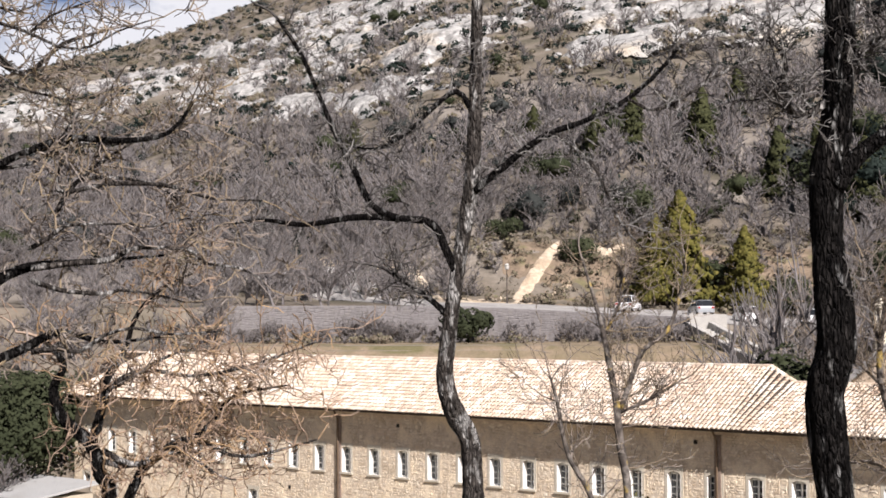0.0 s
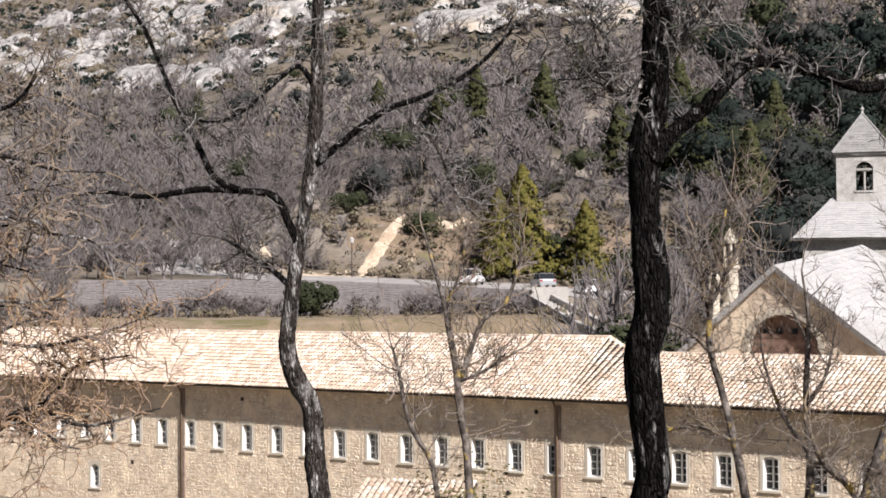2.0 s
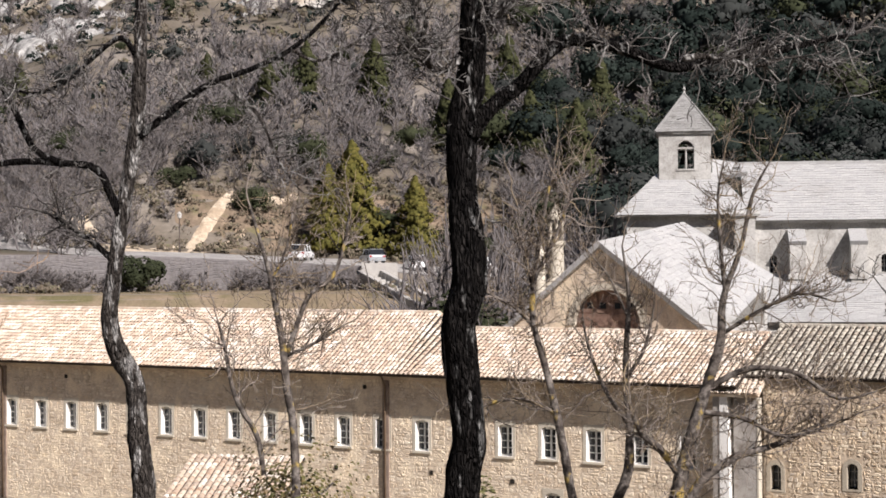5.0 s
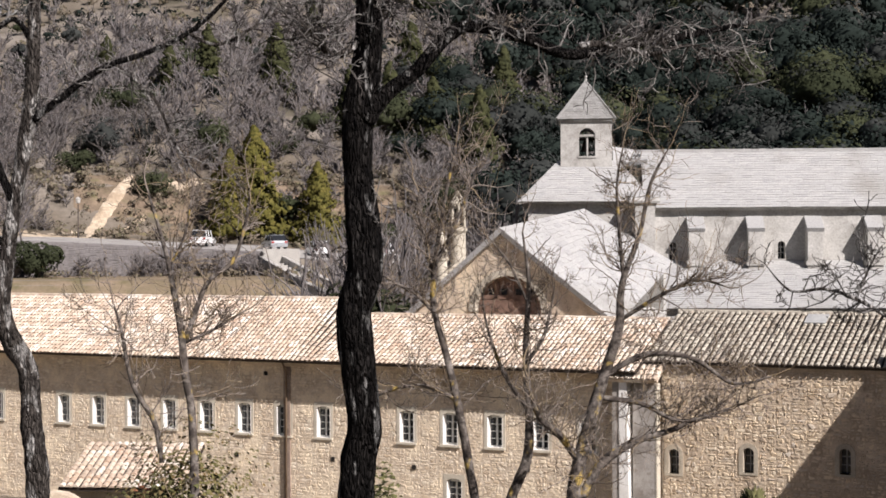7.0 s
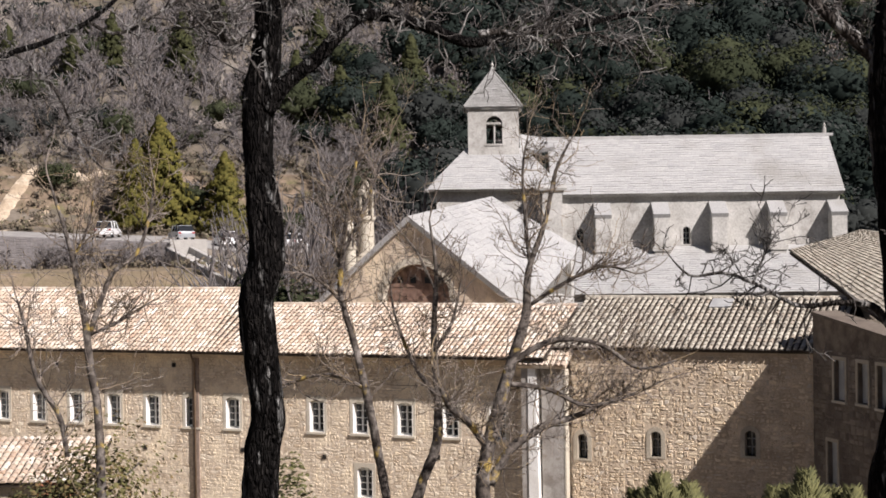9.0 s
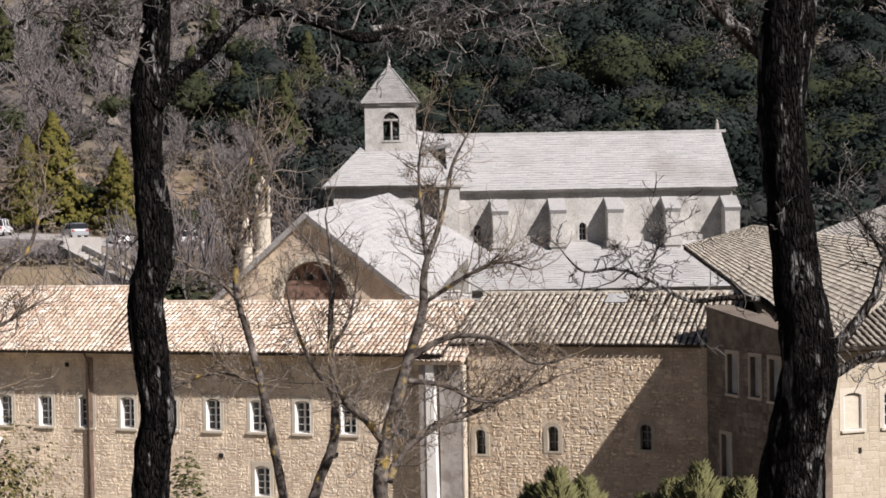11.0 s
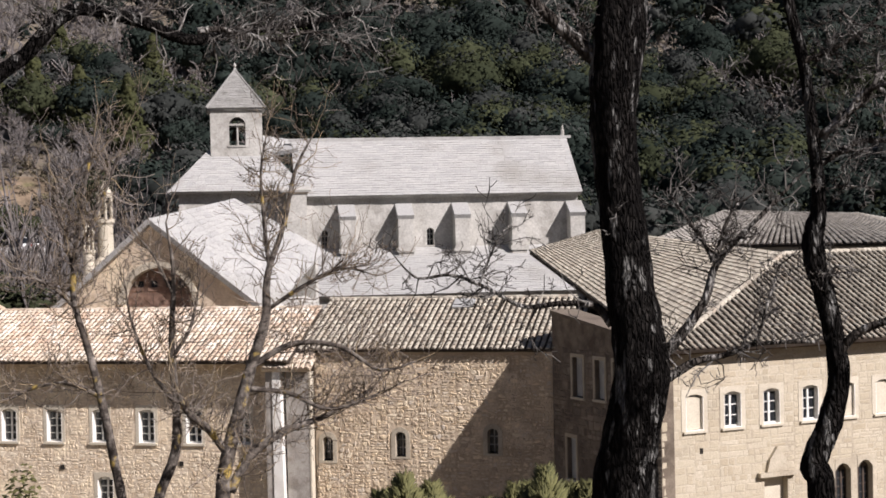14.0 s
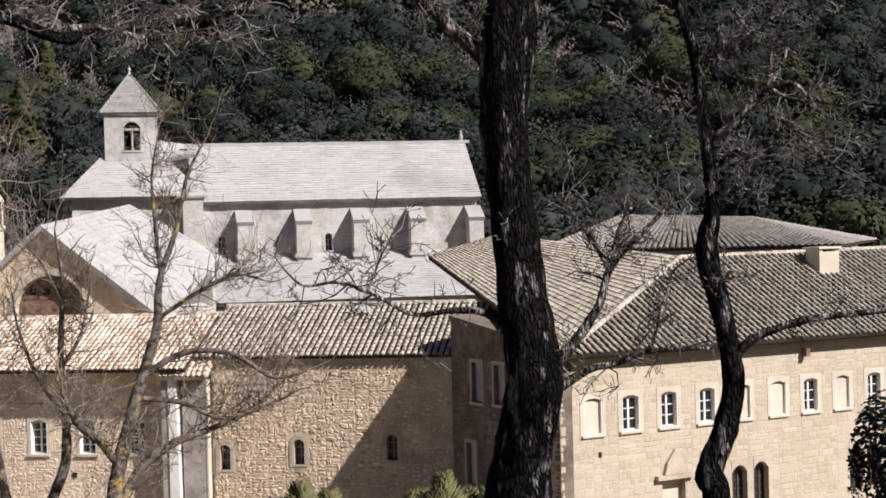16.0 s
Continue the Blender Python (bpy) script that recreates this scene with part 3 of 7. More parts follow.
def window(parent, x, z, w, h, rise=0.12, recess=0.2, surround=0.16, rows=4, cols=2, sill=0.10, frame_mat=None, y=0.0, proud=0.02, trim=None):
    """A casement window whose opening starts at height z: dressed surround, sill, frame and panes."""
    trim, frame_mat = trim or M_TRIM, frame_mat or M_WHITE
    key = (w, h, rise, recess, surround, rows, cols, sill, frame_mat.name, trim.name, proud)
    if key not in _window:
        s = Geo()
        if surround:
            for sx in (-1, 1):
                s.box(min(sx * w / 2, sx * (w / 2 + surround)), max(sx * w / 2, sx * (w / 2 + surround)), -proud, recess + 0.1, 0, h)
        arch = [(px, h - rise + pz) for px, pz in arc_pts(w, rise)]
        poly = ([(-w / 2 - surround, h)] if surround else []) + [(-w / 2, h - rise)] + arch[1:-1] + [(w / 2, h - rise)] + ([(w / 2 + surround, h)] if surround else []) + [(w / 2 + surround, h + 0.2), (-w / 2 - surround, h + 0.2)]
        s.prism(poly, -proud - 0.002, recess + 0.1)
        fr = Geo()
        b = 0.06 if w > 0.8 and frame_mat is M_WHITE else 0.055
        fr.box(-w / 2, -w / 2 + b, recess, recess + 0.06, 0, h - rise * 0.4)
        fr.box(w / 2 - b, w / 2, recess, recess + 0.06, 0, h - rise * 0.4)
        fr.box(-w / 2 + b, w / 2 - b, recess, recess + 0.06, 0, b * 1.4)
        fr.box(-w / 2 + b, w / 2 - b, recess, recess + 0.06, h - rise - b * 0.5, h)
        for c in range(1, cols):
            cx = -w / 2 + w * c / cols
            fr.box(cx - b * 0.75, cx + b * 0.75, recess - 0.012, recess + 0.06, b, h - rise)
        for r in range(1, rows):
            cz = b + (h - rise - b) * r / rows
            fr.box(-w / 2 + b, w / 2 - b, recess + 0.008, recess + 0.05, cz - 0.018, cz + 0.018)
        pane = Geo().box(-(w / cols) / 2, (w / cols) / 2, recess + 0.03, recess + 0.04, 0, (h - rise) / rows)
        sl = Geo()
        sl.box(-w / 2 - 0.14, w / 2 + 0.14, -0.10, recess, -sill, 0.0)
        # near-white lining: the brightness of sunlit jambs is put into its colour
        rv = Geo()
        if surround:
            for sx in (-1, 1):
                rv.box(min(sx * w / 2, sx * (w / 2 - 0.03)), max(sx * w / 2, sx * (w / 2 - 0.03)), -proud - 0.006, recess - 0.002, 0.03, h - rise)
            rv.box(-w / 2, w / 2, -proud - 0.006, recess - 0.002, 0.002, 0.03)
        _window[key] = (s.mesh("window", trim), fr.mesh("window_frame", frame_mat), pane.mesh("pane", M_GLASS), sl.mesh("window_sill", trim), rv.mesh("reveal", M_SUN_BRIGHT) if surround else None)
    ms = _window[key]
    o = part("window", ms[0], None, parent)
    o.location = (x, y, z)
    part("window_frame", ms[1], None, o)
    part("window_sill", ms[3], None, o)
    if ms[4]:
        part("reveal", ms[4], None, o, "white reveal with sunlit brightness in its colour")
    for r in range(rows):
        for c in range(cols):
            p = part("pane", ms[2], None, o)
            p.location = (-w / 2 + w * (c + 0.5) / cols, 0, (h - rise) * r / rows)
    return o


def slit(parent, x, z, w, h, y=0.0, lit=True, depth=0.45):
    """A small round-headed opening with a splayed pale surround."""
    key = ("slit", w, h, lit, depth)
    if key not in _window:
        n, s = 10, Geo()
        inner = [(-w / 2, 0)] + [(w / 2 * -math.cos(math.pi * i / n), h - w / 2 + w / 2 * math.sin(math.pi * i / n)) for i in range(n + 1)] + [(w / 2, 0)]
        k = 0.22
        outer = [(-w / 2 - k, -0.1)] + [((w / 2 + k) * -math.cos(math.pi * i / n), h - w / 2 + (w / 2 + k) * math.sin(math.pi * i / n)) for i in range(n + 1)] + [(w / 2 + k, -0.1)]
        m = len(inner)
        vs = [(a, -0.03, c) for a, c in outer] + [(a * 1.12, -0.03, c) for a, c in inner] + [(a, depth, c) for a, c in inner] + [(a, 0.02, c) for a, c in outer]
        fs = [(i, i + 1, m + i + 1, m + i) for i in range(m - 1)] + [(m + i, m + i + 1, 2 * m + i + 1, 2 * m + i) for i in range(m - 1)] + [(i + 1, i, 3 * m + i, 3 * m + i + 1) for i in range(m - 1)]
        fs += [(0, m, 2 * m - 1, m - 1), (m, 2 * m, 3 * m - 1, 2 * m - 1)]
        s.add(vs, fs)
        g = Geo().prism([(a, c) for a, c in inner][::-1], depth - 0.03, depth)
        bars = Geo().box(-0.025, 0.025, depth - 0.08, depth - 0.05, 0, h - 0.03)
        for q in (0.33, 0.66):
            bars.box(-w / 2, w / 2, depth - 0.075, depth - 0.055, h * q - 0.02, h * q + 0.02)
        _window[key] = (s.mesh("window", M_ASHLAR if lit else M_CHURCH), g.mesh("pane", M_GLASS), bars.mesh("glazing_grid", M_GREYWOOD))
    o = part("window", _window[key][0], None, parent)
    o.location = (x, y, z)
    part("pane", _window[key][1], None, o)
    part("glazing_grid", _window[key][2], None, o)
    return o


def frame_at(ox, oy, naz):
    return pose(ox, oy, 0, 0, 0, -naz)


rng = random.Random(5)

# ---- long tiled wing ----
WX, WY, WAZ = 27.66, 66.28, 42.0
wing = thing("monastery_wing", frame_at(WX, WY, WAZ), "long pale rubble stone monastery wing with a clay tile roof", "building")
W_EAVE, W_SILL, W_H, W_W, W_STEP = 8.55, 4.36, 1.58, 0.82, 2.385
win_x = [-(2.45 + W_STEP * i) for i in range(30)]
low = [(-9.40, 1.25), (-31.0, 1.25), (-54.0, 1.25), (-69.0, 1.1), (-72.2, 1.1)]
w_holes = [(x - W_W / 2, x + W_W / 2, W_SILL, W_SILL + W_H) for x in win_x] + [(x - 0.42, x + 0.42, z, z + 1.5) for x, z in low]
WL = -73.8
w_wall = part("wall", rect_wall(Geo(), WL, 0.0, -1.0, W_EAVE - 0.1, 0.6, w_holes), M_RUBBLE, wing)
part("rear_wall", Geo().box(WL, 0, 7.4, 8.0, -1, 8.4).box(WL, WL + 0.6, 0.61, 7.39, -1, 8.4).box(-0.6, 0, 0.61, 7.39, -1, 8.4), M_RUBBLE, wing)
part("floor_slab", Geo().box(WL + 0.61, -0.61, 0.61, 7.39, 3.2, 3.4), M_DARK, wing)
for x in win_x:
    window(wing, x, W_SILL, W_W, W_H, 0.13, 0.27, 0.15, 4, 2)
for x, z in low:
    window(wing, x, z, 0.84, 1.5, 0.16, 0.27, 0.16, 4, 2)
keep = [(h[0] - 0.2, h[1] + 0.2, h[2] - 0.14, h[3] + 0.24) for h in w_holes]
lay = stones(rng, WL, -0.9, 0.0, W_EAVE - 0.6, keep, 0.15, 0.26, 0.024, 0.7)
face_stones(rng, w_wall, lay, (-16.5, -9.6), M_STONE, M_STONE_OB, rough=1.8)
# corbelled eave and tiled roof, the part by the tower a step lower
STEP_A, STEP_X = -18.1, -16.7
for xa, xb, za, zr in ((WL - 0.35, STEP_A, 11.22, 11.22), (STEP_A, STEP_X, 11.22, 10.42), (STEP_X, 0.25, 10.42, 10.42)):
    g = Geo()
    ov, ze = -1.05, W_EAVE - 0.28
    g.slab([(xa, ov, ze), (xb, ov, ze), (xb, 4.0, zr), (xa, 4.0, za)], 0.12)
    g.slab([(xa, 4.0, za), (xb, 4.0, zr), (xb, 8.5, ze), (xa, 8.5, ze)], 0.12)
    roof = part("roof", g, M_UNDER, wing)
    tiles = Geo()
    cut = None
    if xa < -60:
        cut = lambda p: p.x > WL - 0.35 + max(0, (p.y + 1.05)) * 0.75
    tile_plane(rng, tiles, (xa, ov - 0.03, ze + 0.02), (xb, ov - 0.03, ze + 0.02), (xb, 4.0, zr + 0.02), (xa, 4.0, za + 0.02), 0.265, 0.36, 0.103, cut, (-9.0, -3.0) if xb > 0 else None, roof, M_TILE_OB)
    part("tile_covering", tiles, M_TILE, roof, kind="stuff")
    rear = Geo()
    tile_plane(rng, rear, (xb, 8.52, ze + 0.02), (xa, 8.52, ze + 0.02), (xa, 4.0, za + 0.02), (xb, 4.0, zr + 0.02), 0.53, 0.9, 0.2)
    part("rear_tile_covering", rear, M_TILE, roof, kind="stuff")
    ridge_row(roof, (xa, 4.0, za + 0.06), (xb, 4.0, zr + 0.06), M_TILE_OB)
part("cornice", Geo().box(WL - 0.1, 0.1, -0.36, 0.0, W_EAVE - 0.42, W_EAVE - 0.24).box(WL - 0.1, 0.1, -0.18, 0.0, W_EAVE - 0.58, W_EAVE - 0.425), M_RUBBLE, wing)
# putlog and vent holes as dark blocks, their inner shade in the colour; downpipes
for x, z in ((-16.2, 3.2), (-11.6, 3.05), (-5.5, 3.3), (-22.0, 3.1), (-20.2, 7.4), (-27.5, 7.3), (-35.4, 7.2), (-41, 7.3), (-50.5, 3.0)):
    part("vent_hole", Geo().box(x - 0.1, x + 0.1, -0.05, 0.02, z, z + 0.22), M_DARK, wing)
M_STRIP = mat("stained_brown_plaster", (0.27, 0.205, 0.165), ((0.21, 0.155, 0.12), (0.34, 0.265, 0.21)), 1.2, 0.95, 0.01, 12.0)
for x in (-18.9, -46.0):
    g = Geo().box(x - 0.19, x + 0.19, -0.085, -0.005, 0, 7.9, 0.0)
    part("plaster_strip", g, M_STRIP, wing, "narrow stained brown plaster strip")
    part("downpipe", Geo().tube([(x, -0.15, 0), (x, -0.15, 7.6), (x, -0.55, 8.25)], [0.055] * 3, 8), M_WOOD, wing, "thin brown downpipe", True)
# pale buttress at the corner: sunlit shaft and half-shaded sides put into the colours
butt = thing("corner_buttress", frame_at(WX, WY, WAZ), "pale dressed stone buttress with a tiled cap", "buttress")
part("shaft", Geo().prism([(-0.66, -1), (-0.12, -1), (-0.30, 7.9), (-0.66, 7.9)], -0.75, -0.01), M_SUN_BRIGHT, butt)
part("grey_shoulder", Geo().prism([(-1.0, -1), (-0.665, -1), (-0.665, 7.8), (-1.0, 7.8)], -0.70, -0.01), M_HALF_SHADE, butt)
part("flank", Geo().box(-0.10, 0.99, -0.45, -0.01, -1, 7.75), M_HALF_SHADE, butt, "stained plaster flank with half-shade in its grey colour")
part("quoin", Geo().box(0.995, 1.07, -0.47, -0.01, -1, 7.75), M_TRIM, butt)
g = Geo()
tile_plane(rng, g, (-1.1, -0.95, 7.95), (1.2, -0.95, 7.95), (1.2, 0.0, 8.5), (-1.1, 0.0, 8.5), 0.26, 0.36, 0.115)
g.slab([(-1.1, -0.9, 7.93), (1.2, -0.9, 7.93), (1.2, 0, 8.48), (-1.1, 0, 8.48)], 0.15)
part("cap_tiles", g, M_TILE, butt, kind="stuff")

# ---- middle range with small round-headed windows ----
mid = thing("middle_range", frame_at(WX, WY, WAZ), "low rubble stone range with weathered tile roof and slit windows", "building")
MX = 12.35
slits = [(1.62, 3.62, 0.44, 1.12), (5.08, 3.86, 0.44, 1.12), (9.35, 4.05, 0.44, 1.12)]
m_holes = [(x - 0.3, x + 0.3, z, z + h) for x, z, w, h in slits]
m_wall = part("wall", rect_wall(Geo(), 1.06, MX, -1, 8.66, 0.6, m_holes, 0.25), M_RUBBLE_OLD, mid)
for x, z, w, h in slits:
    slit(mid, x, z, w, h, 0.25)
    part("window_back", Geo().box(x - 0.35, x + 0.35, 0.86, 0.9, z - 0.1, z + h + 0.1), M_DARK, mid)
keep = [(h[0] - 0.2, h[1] + 0.2, h[2] - 0.12, h[3] + 0.3) for h in m_holes]
lay = stones(rng, 1.08, MX, 0.5, 8.45, keep, 0.14, 0.25, 0.036, 0.6)
face_stones(rng, m_wall, lay, (1.08, 6.2), M_STONE_OLD, M_STONE_OLD_OB, y=0.25, rough=2.0)
g = Geo()
g.slab([(0.3, 0.02, 8.72), (MX + 0.9, 0.02, 8.72), (MX + 0.9, 5.2, 10.79), (0.3, 5.2, 10.79)], 0.12)
g.slab([(0.3, 5.2, 10.79), (MX + 0.9, 5.2, 10.79), (MX + 0.9, 9.5, 9.2), (0.3, 9.5, 9.2)], 0.12)
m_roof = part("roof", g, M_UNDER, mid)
g = Geo()
tile_plane(rng, g, (0.3, -0.02, 8.73), (MX + 0.9, -0.02, 8.73), (MX + 0.9, 5.2, 10.81), (0.3, 5.2, 10.81), 0.285, 0.38, 0.098, None, (1.0, 7.0), m_roof, M_TILE_OLD_OB)
part("tile_covering", g, M_TILE_OLD, m_roof, kind="stuff")
ridge_row(m_roof, (0.3, 5.2, 10.83), (MX + 0.6, 5.2, 10.83), M_TILE_OLD_OB)
part("rear_wall", Geo().box(0.3, MX, 8.4, 9.0, -1, 9.0).box(0.3, 0.9, 0.9, 8.4, -1, 8.5), M_RUBBLE, mid)
part("skylight", Geo().slab([(6.7, 3.9, 10.44), (7.7, 3.9, 10.44), (7.7, 4.75, 10.80), (6.7, 4.75, 10.80)], 0.1), M_GREYWOOD, mid)

# ---- gabled hall with the white slab roof ----
hall = thing("gabled_hall", frame_at(WX, WY, WAZ), "stone hall with a big arched gable window and white slab roof", "building")
GY, GA = 6.4, -9.65
n = 14
arch = [(GA + 0.28 + 1.95 * math.cos(math.pi * i / n), 10.55 + 1.92 * math.sin(math.pi * i / n)) for i in range(n + 1)]
poly = [(GA - 5.25, 9.0), (GA + 0.28 - 1.95, 9.0)] + arch[::-1] + [(GA + 2.23, 9.0), (GA + 5.9, 9.0), (GA + 5.9, 10.3), (GA, 14.75), (GA - 5.25, 10.55)]
bm = bmesh.new()
bmv = [bm.verts.new((x, GY, z)) for x, z in poly]
face = bm.faces.new(bmv)
ext = bmesh.ops.extrude_face_region(bm, geom=[face])
bmesh.ops.translate(bm, vec=(0, 0.7, 0), verts=[e for e in ext["geom"] if isinstance(e, bmesh.types.BMVert)])
bmesh.ops.triangulate(bm, faces=bm.faces[:])
bmesh.ops.recalc_face_normals(bm, faces=bm.faces[:])
gme = bpy.data.meshes.new("gable_wall")
bm.to_mesh(gme)
bm.free()
gme.materials.append(M_RUBBLE)
part("gable_wall", gme, None, hall)
cx, r0, r1 = GA + 0.28, 1.92, 2.26
for i in range(n):
    a0, a1 = math.pi * i / n + 0.01, math.pi * (i + 1) / n - 0.01
    part("voussoir", Geo().prism([(cx + r0 * math.cos(a0), 10.55 + r0 * math.sin(a0)), (cx + r1 * math.cos(a0), 10.55 + r1 * math.sin(a0)), (cx + r1 * math.cos(a1), 10.55 + r1 * math.sin(a1)), (cx + r0 * math.cos(a1), 10.55 + r0 * math.sin(a1))], GY - 0.06, GY + 0.4), M_TRIM, hall)
M_REDWOOD = mat("weathered_red_brown_boards", (0.235, 0.15, 0.115), ((0.30, 0.20, 0.15), (0.165, 0.105, 0.08)), 1.4, 0.85, 0.004, 30.0)
part("boarding", Geo().prism([(x, z) for x, z in arch[::-1]][::-1], GY + 0.5, GY + 0.54), M_REDWOOD, hall, "red-brown boards filling the arch")
for px in (-1.15, -0.42, 0.42, 1.15):
    part("pane", Geo().box(cx + px - 0.17, cx + px + 0.17, GY + 0.47, GY + 0.495, 11.32, 11.78), M_GLASS, hall)
fr = Geo()
for dx in (-0.85, 0.0, 0.85):
    hh = math.sqrt(1.9 ** 2 - dx * dx)
    fr.box(cx + dx - 0.12, cx + dx + 0.12, GY + 0.42, GY + 0.49, 10.4, 10.5 + hh)
fr.box(cx - 1.88, cx + 1.88, GY + 0.42, GY + 0.49, 11.25, 11.45)
fr.box(cx - 1.88, cx + 1.88, GY + 0.42, GY + 0.49, 10.56, 10.78)
part("window_panel", Geo().box(cx - 1.86, cx + 1.86, GY + 0.43, GY + 0.48, 10.42, 11.2), M_REDWOOD, hall, "brown boarded lower panel")
part("window_frame", fr, M_REDWOOD, hall, "thick brown wooden mullions")
HB = 15.5
ridge_f, ridge_b = (GA, GY - 0.45, 14.98), (GA + 1.0, HB, 16.15)
ev_f, ev_b = (GA + 6.5, GY - 0.45, 10.08), (GA + 6.3, HB, 13.1)
lv_f, lv_b = (GA - 5.7, GY - 0.45, 10.3), (GA - 5.7, HB, 11.2)
part("roof_slope", Geo().patch([ev_f, ev_b, ridge_b, ridge_f], 0.25), M_LAUZE, hall)
part("roof_slope", Geo().patch([lv_b, lv_f, ridge_f, ridge_b], 0.25), M_LAUZE, hall)
g = Geo()
slab_plane(rng, g, ev_f, ev_b, ridge_b, ridge_f, 0.33, 0.5)
slab_plane(rng, g, lv_b, lv_f, ridge_f, ridge_b, 0.33, 0.5)
part("slab_covering", g, M_LAUZE, hall, kind="stuff")
part("side_wall", Geo().prism([(GA + 5.3, 0), (GA + 5.9, 0), (GA + 5.9, 10.3), (GA + 5.3, 10.6)], GY + 0.71, HB - 0.5).box(GA - 5.25, GA - 4.65, GY + 0.71, HB - 0.5, 0, 10.4).prism([(GA - 5.2, 0), (GA + 5.9, 0), (GA + 5.9, 13.0), (GA + 1, 15.8), (GA - 5.2, 11.0)], HB - 0.49, HB), M_CHURCH, hall)

# ---- church ----
CX, CY, CAZ = 104 * math.sin(radians(27.85)), 104 * math.cos(radians(27.85)), 20.0
church = thing("abbey_church", frame_at(CX, CY, CAZ), "grey limestone abbey church with slab roof and bell tower", "church")
c_slits = [(-0.08, 13.15, 0.42, 1.15), (-7.1, 13.1, 0.42, 1.15)]
c_holes = [(x - 0.3, x + 0.3, z, z + h) for x, z, w, h in c_slits]
part("nave_wall", rect_wall(Geo(), -9.2, 10.0, 9.0, 16.5, 0.9, c_holes), M_CHURCH, church)
for x, z, w, h in c_slits:
    slit(church, x, z, w, h, 0.0, False)
    part("window_back", Geo().box(x - 0.35, x + 0.35, 0.91, 0.95, z - 0.1, z + h + 0.1), M_DARK, church)
part("cornice", Geo().box(-9.2, 10.1, -0.30, 0.0, 16.3, 16.55), M_CHURCH, church)
part("nave_end_wall", Geo().add([(10.0, 0.91, 0), (10.0, 8.6, 0), (10.0, 8.6, 16.5), (10.0, 4.3, 20.4), (10.0, 0.91, 16.5), (9.3, 0.91, 0), (9.3, 8.6, 0), (9.3, 8.6, 16.5), (9.3, 4.3, 20.4), (9.3, 0.91, 16.5)],
     [(0, 1, 2, 3, 4), (9, 8, 7, 6, 5), (0, 5, 6, 1), (1, 6, 7, 2), (2, 7, 8, 3), (3, 8, 9, 4), (4, 9, 5, 0)]).box(-9.2, 9.29, 8.0, 8.6, 0, 16.5), M_CHURCH, church)
g = Geo().slab([(-9.0, -0.45, 16.5), (10.2, -0.45, 16.5), (10.2, 4.3, 20.5), (-9.0, 4.3, 20.5)], 0.2).slab([(-9.0, 4.3, 20.5), (10.2, 4.3, 20.5), (10.2, 9.0, 16.5), (-9.0, 9.0, 16.5)], 0.2)
n_roof = part("nave_roof", g, M_CHURCH, church)
g = Geo()
slab_plane(rng, g, (-9.0, -0.5, 16.52), (10.25, -0.5, 16.52), (10.25, 4.3, 20.52), (-9.0, 4.3, 20.52), 0.26, 0.55, None, (-6.0, 9.0), n_roof)
part("slab_covering", g, M_LAUZE, n_roof, kind="stuff")
x = -9.2
while x < 10.1:
    w = rng.uniform(0.4, 0.6)
    part("ridge_stone", Geo().box(x, x + w - 0.006, 4.12, 4.48, 20.42, 20.60 + rng.uniform(-0.012, 0.012), 0.0), M_LAUZE_OB, n_roof)
    x += w
part("finial", Geo().lathe([(0.14, 0), (0.14, 0.35), (0.08, 0.45), (0.1, 0.6), (0.0, 0.75)], 8, (10.0, 4.3, 20.6)), M_CHURCH, n_roof)
for x in (-5.68, -1.86, 1.92, 5.73, 9.7):
    b = part("buttress", Geo().box(x - 0.49, x + 0.49, -1.25, -0.01, 9.0, 15.15).box(x - 0.60, x + 0.60, -1.36, -0.01, 12.72, 13.02).prism([(x - 0.49, 15.16), (x + 0.49, 15.16), (x + 0.49, 15.2), (x - 0.49, 15.2)], -1.25, -0.02), M_CHURCH, church)
    part("cap", Geo().slab([(x - 0.55, -1.40, 15.14), (x + 0.55, -1.40, 15.14), (x + 0.55, -0.02, 15.95), (x - 0.55, -0.02, 15.95)], 0.3), M_LAUZE, b)
# aisle roof below the buttresses
g = Geo().slab([(-10.2, -6.3, 10.15), (9.0, -6.3, 10.15), (9.0, 0, 13.0), (-10.2, 0, 13.0)], 0.22)
a_roof = part("aisle_roof", g, M_CHURCH, church)
g = Geo()
slab_plane(rng, g, (-10.2, -6.4, 10.16), (9.0, -6.4, 10.16), (9.0, 0, 13.02), (-10.2, 0, 13.02), 0.27, 0.55)
part("slab_covering", g, M_LAUZE, a_roof, kind="stuff")
part("aisle_wall", Geo().box(-10.0, 8.9, -6.0, -5.4, 0, 10.0), M_CHURCH, church)
# crossing and transept under the tower
tr = part("transept", Geo().box(-16.6, -8.4, 0.6, 8.4, 0, 16.9), M_CHURCH, church)
g = Geo()
e0, e1, ez, tz = -17.25, -8.2, 16.95, 19.8
for q in ([(e0, -0.05, ez), (e1, -0.05, ez), (-10.6, 2.9, tz), (-14.6, 2.9, tz)], [(e0, 9.0, ez), (e0, -0.05, ez), (-14.6, 2.9, tz), (-14.6, 6.2, tz)], [(e1, 9.0, ez), (e0, 9.0, ez), (-14.6, 6.2, tz), (-10.6, 6.2, tz)]):
    g.slab(q, 0.2)
t_roof = part("transept_roof", g, M_CHURCH, church)
g = Geo()
slab_plane(rng, g, (e0, -0.1, ez + 0.02), (e1, -0.1, ez + 0.02), (-10.6, 2.9, tz + 0.02), (-14.6, 2.9, tz + 0.02), 0.26, 0.5)
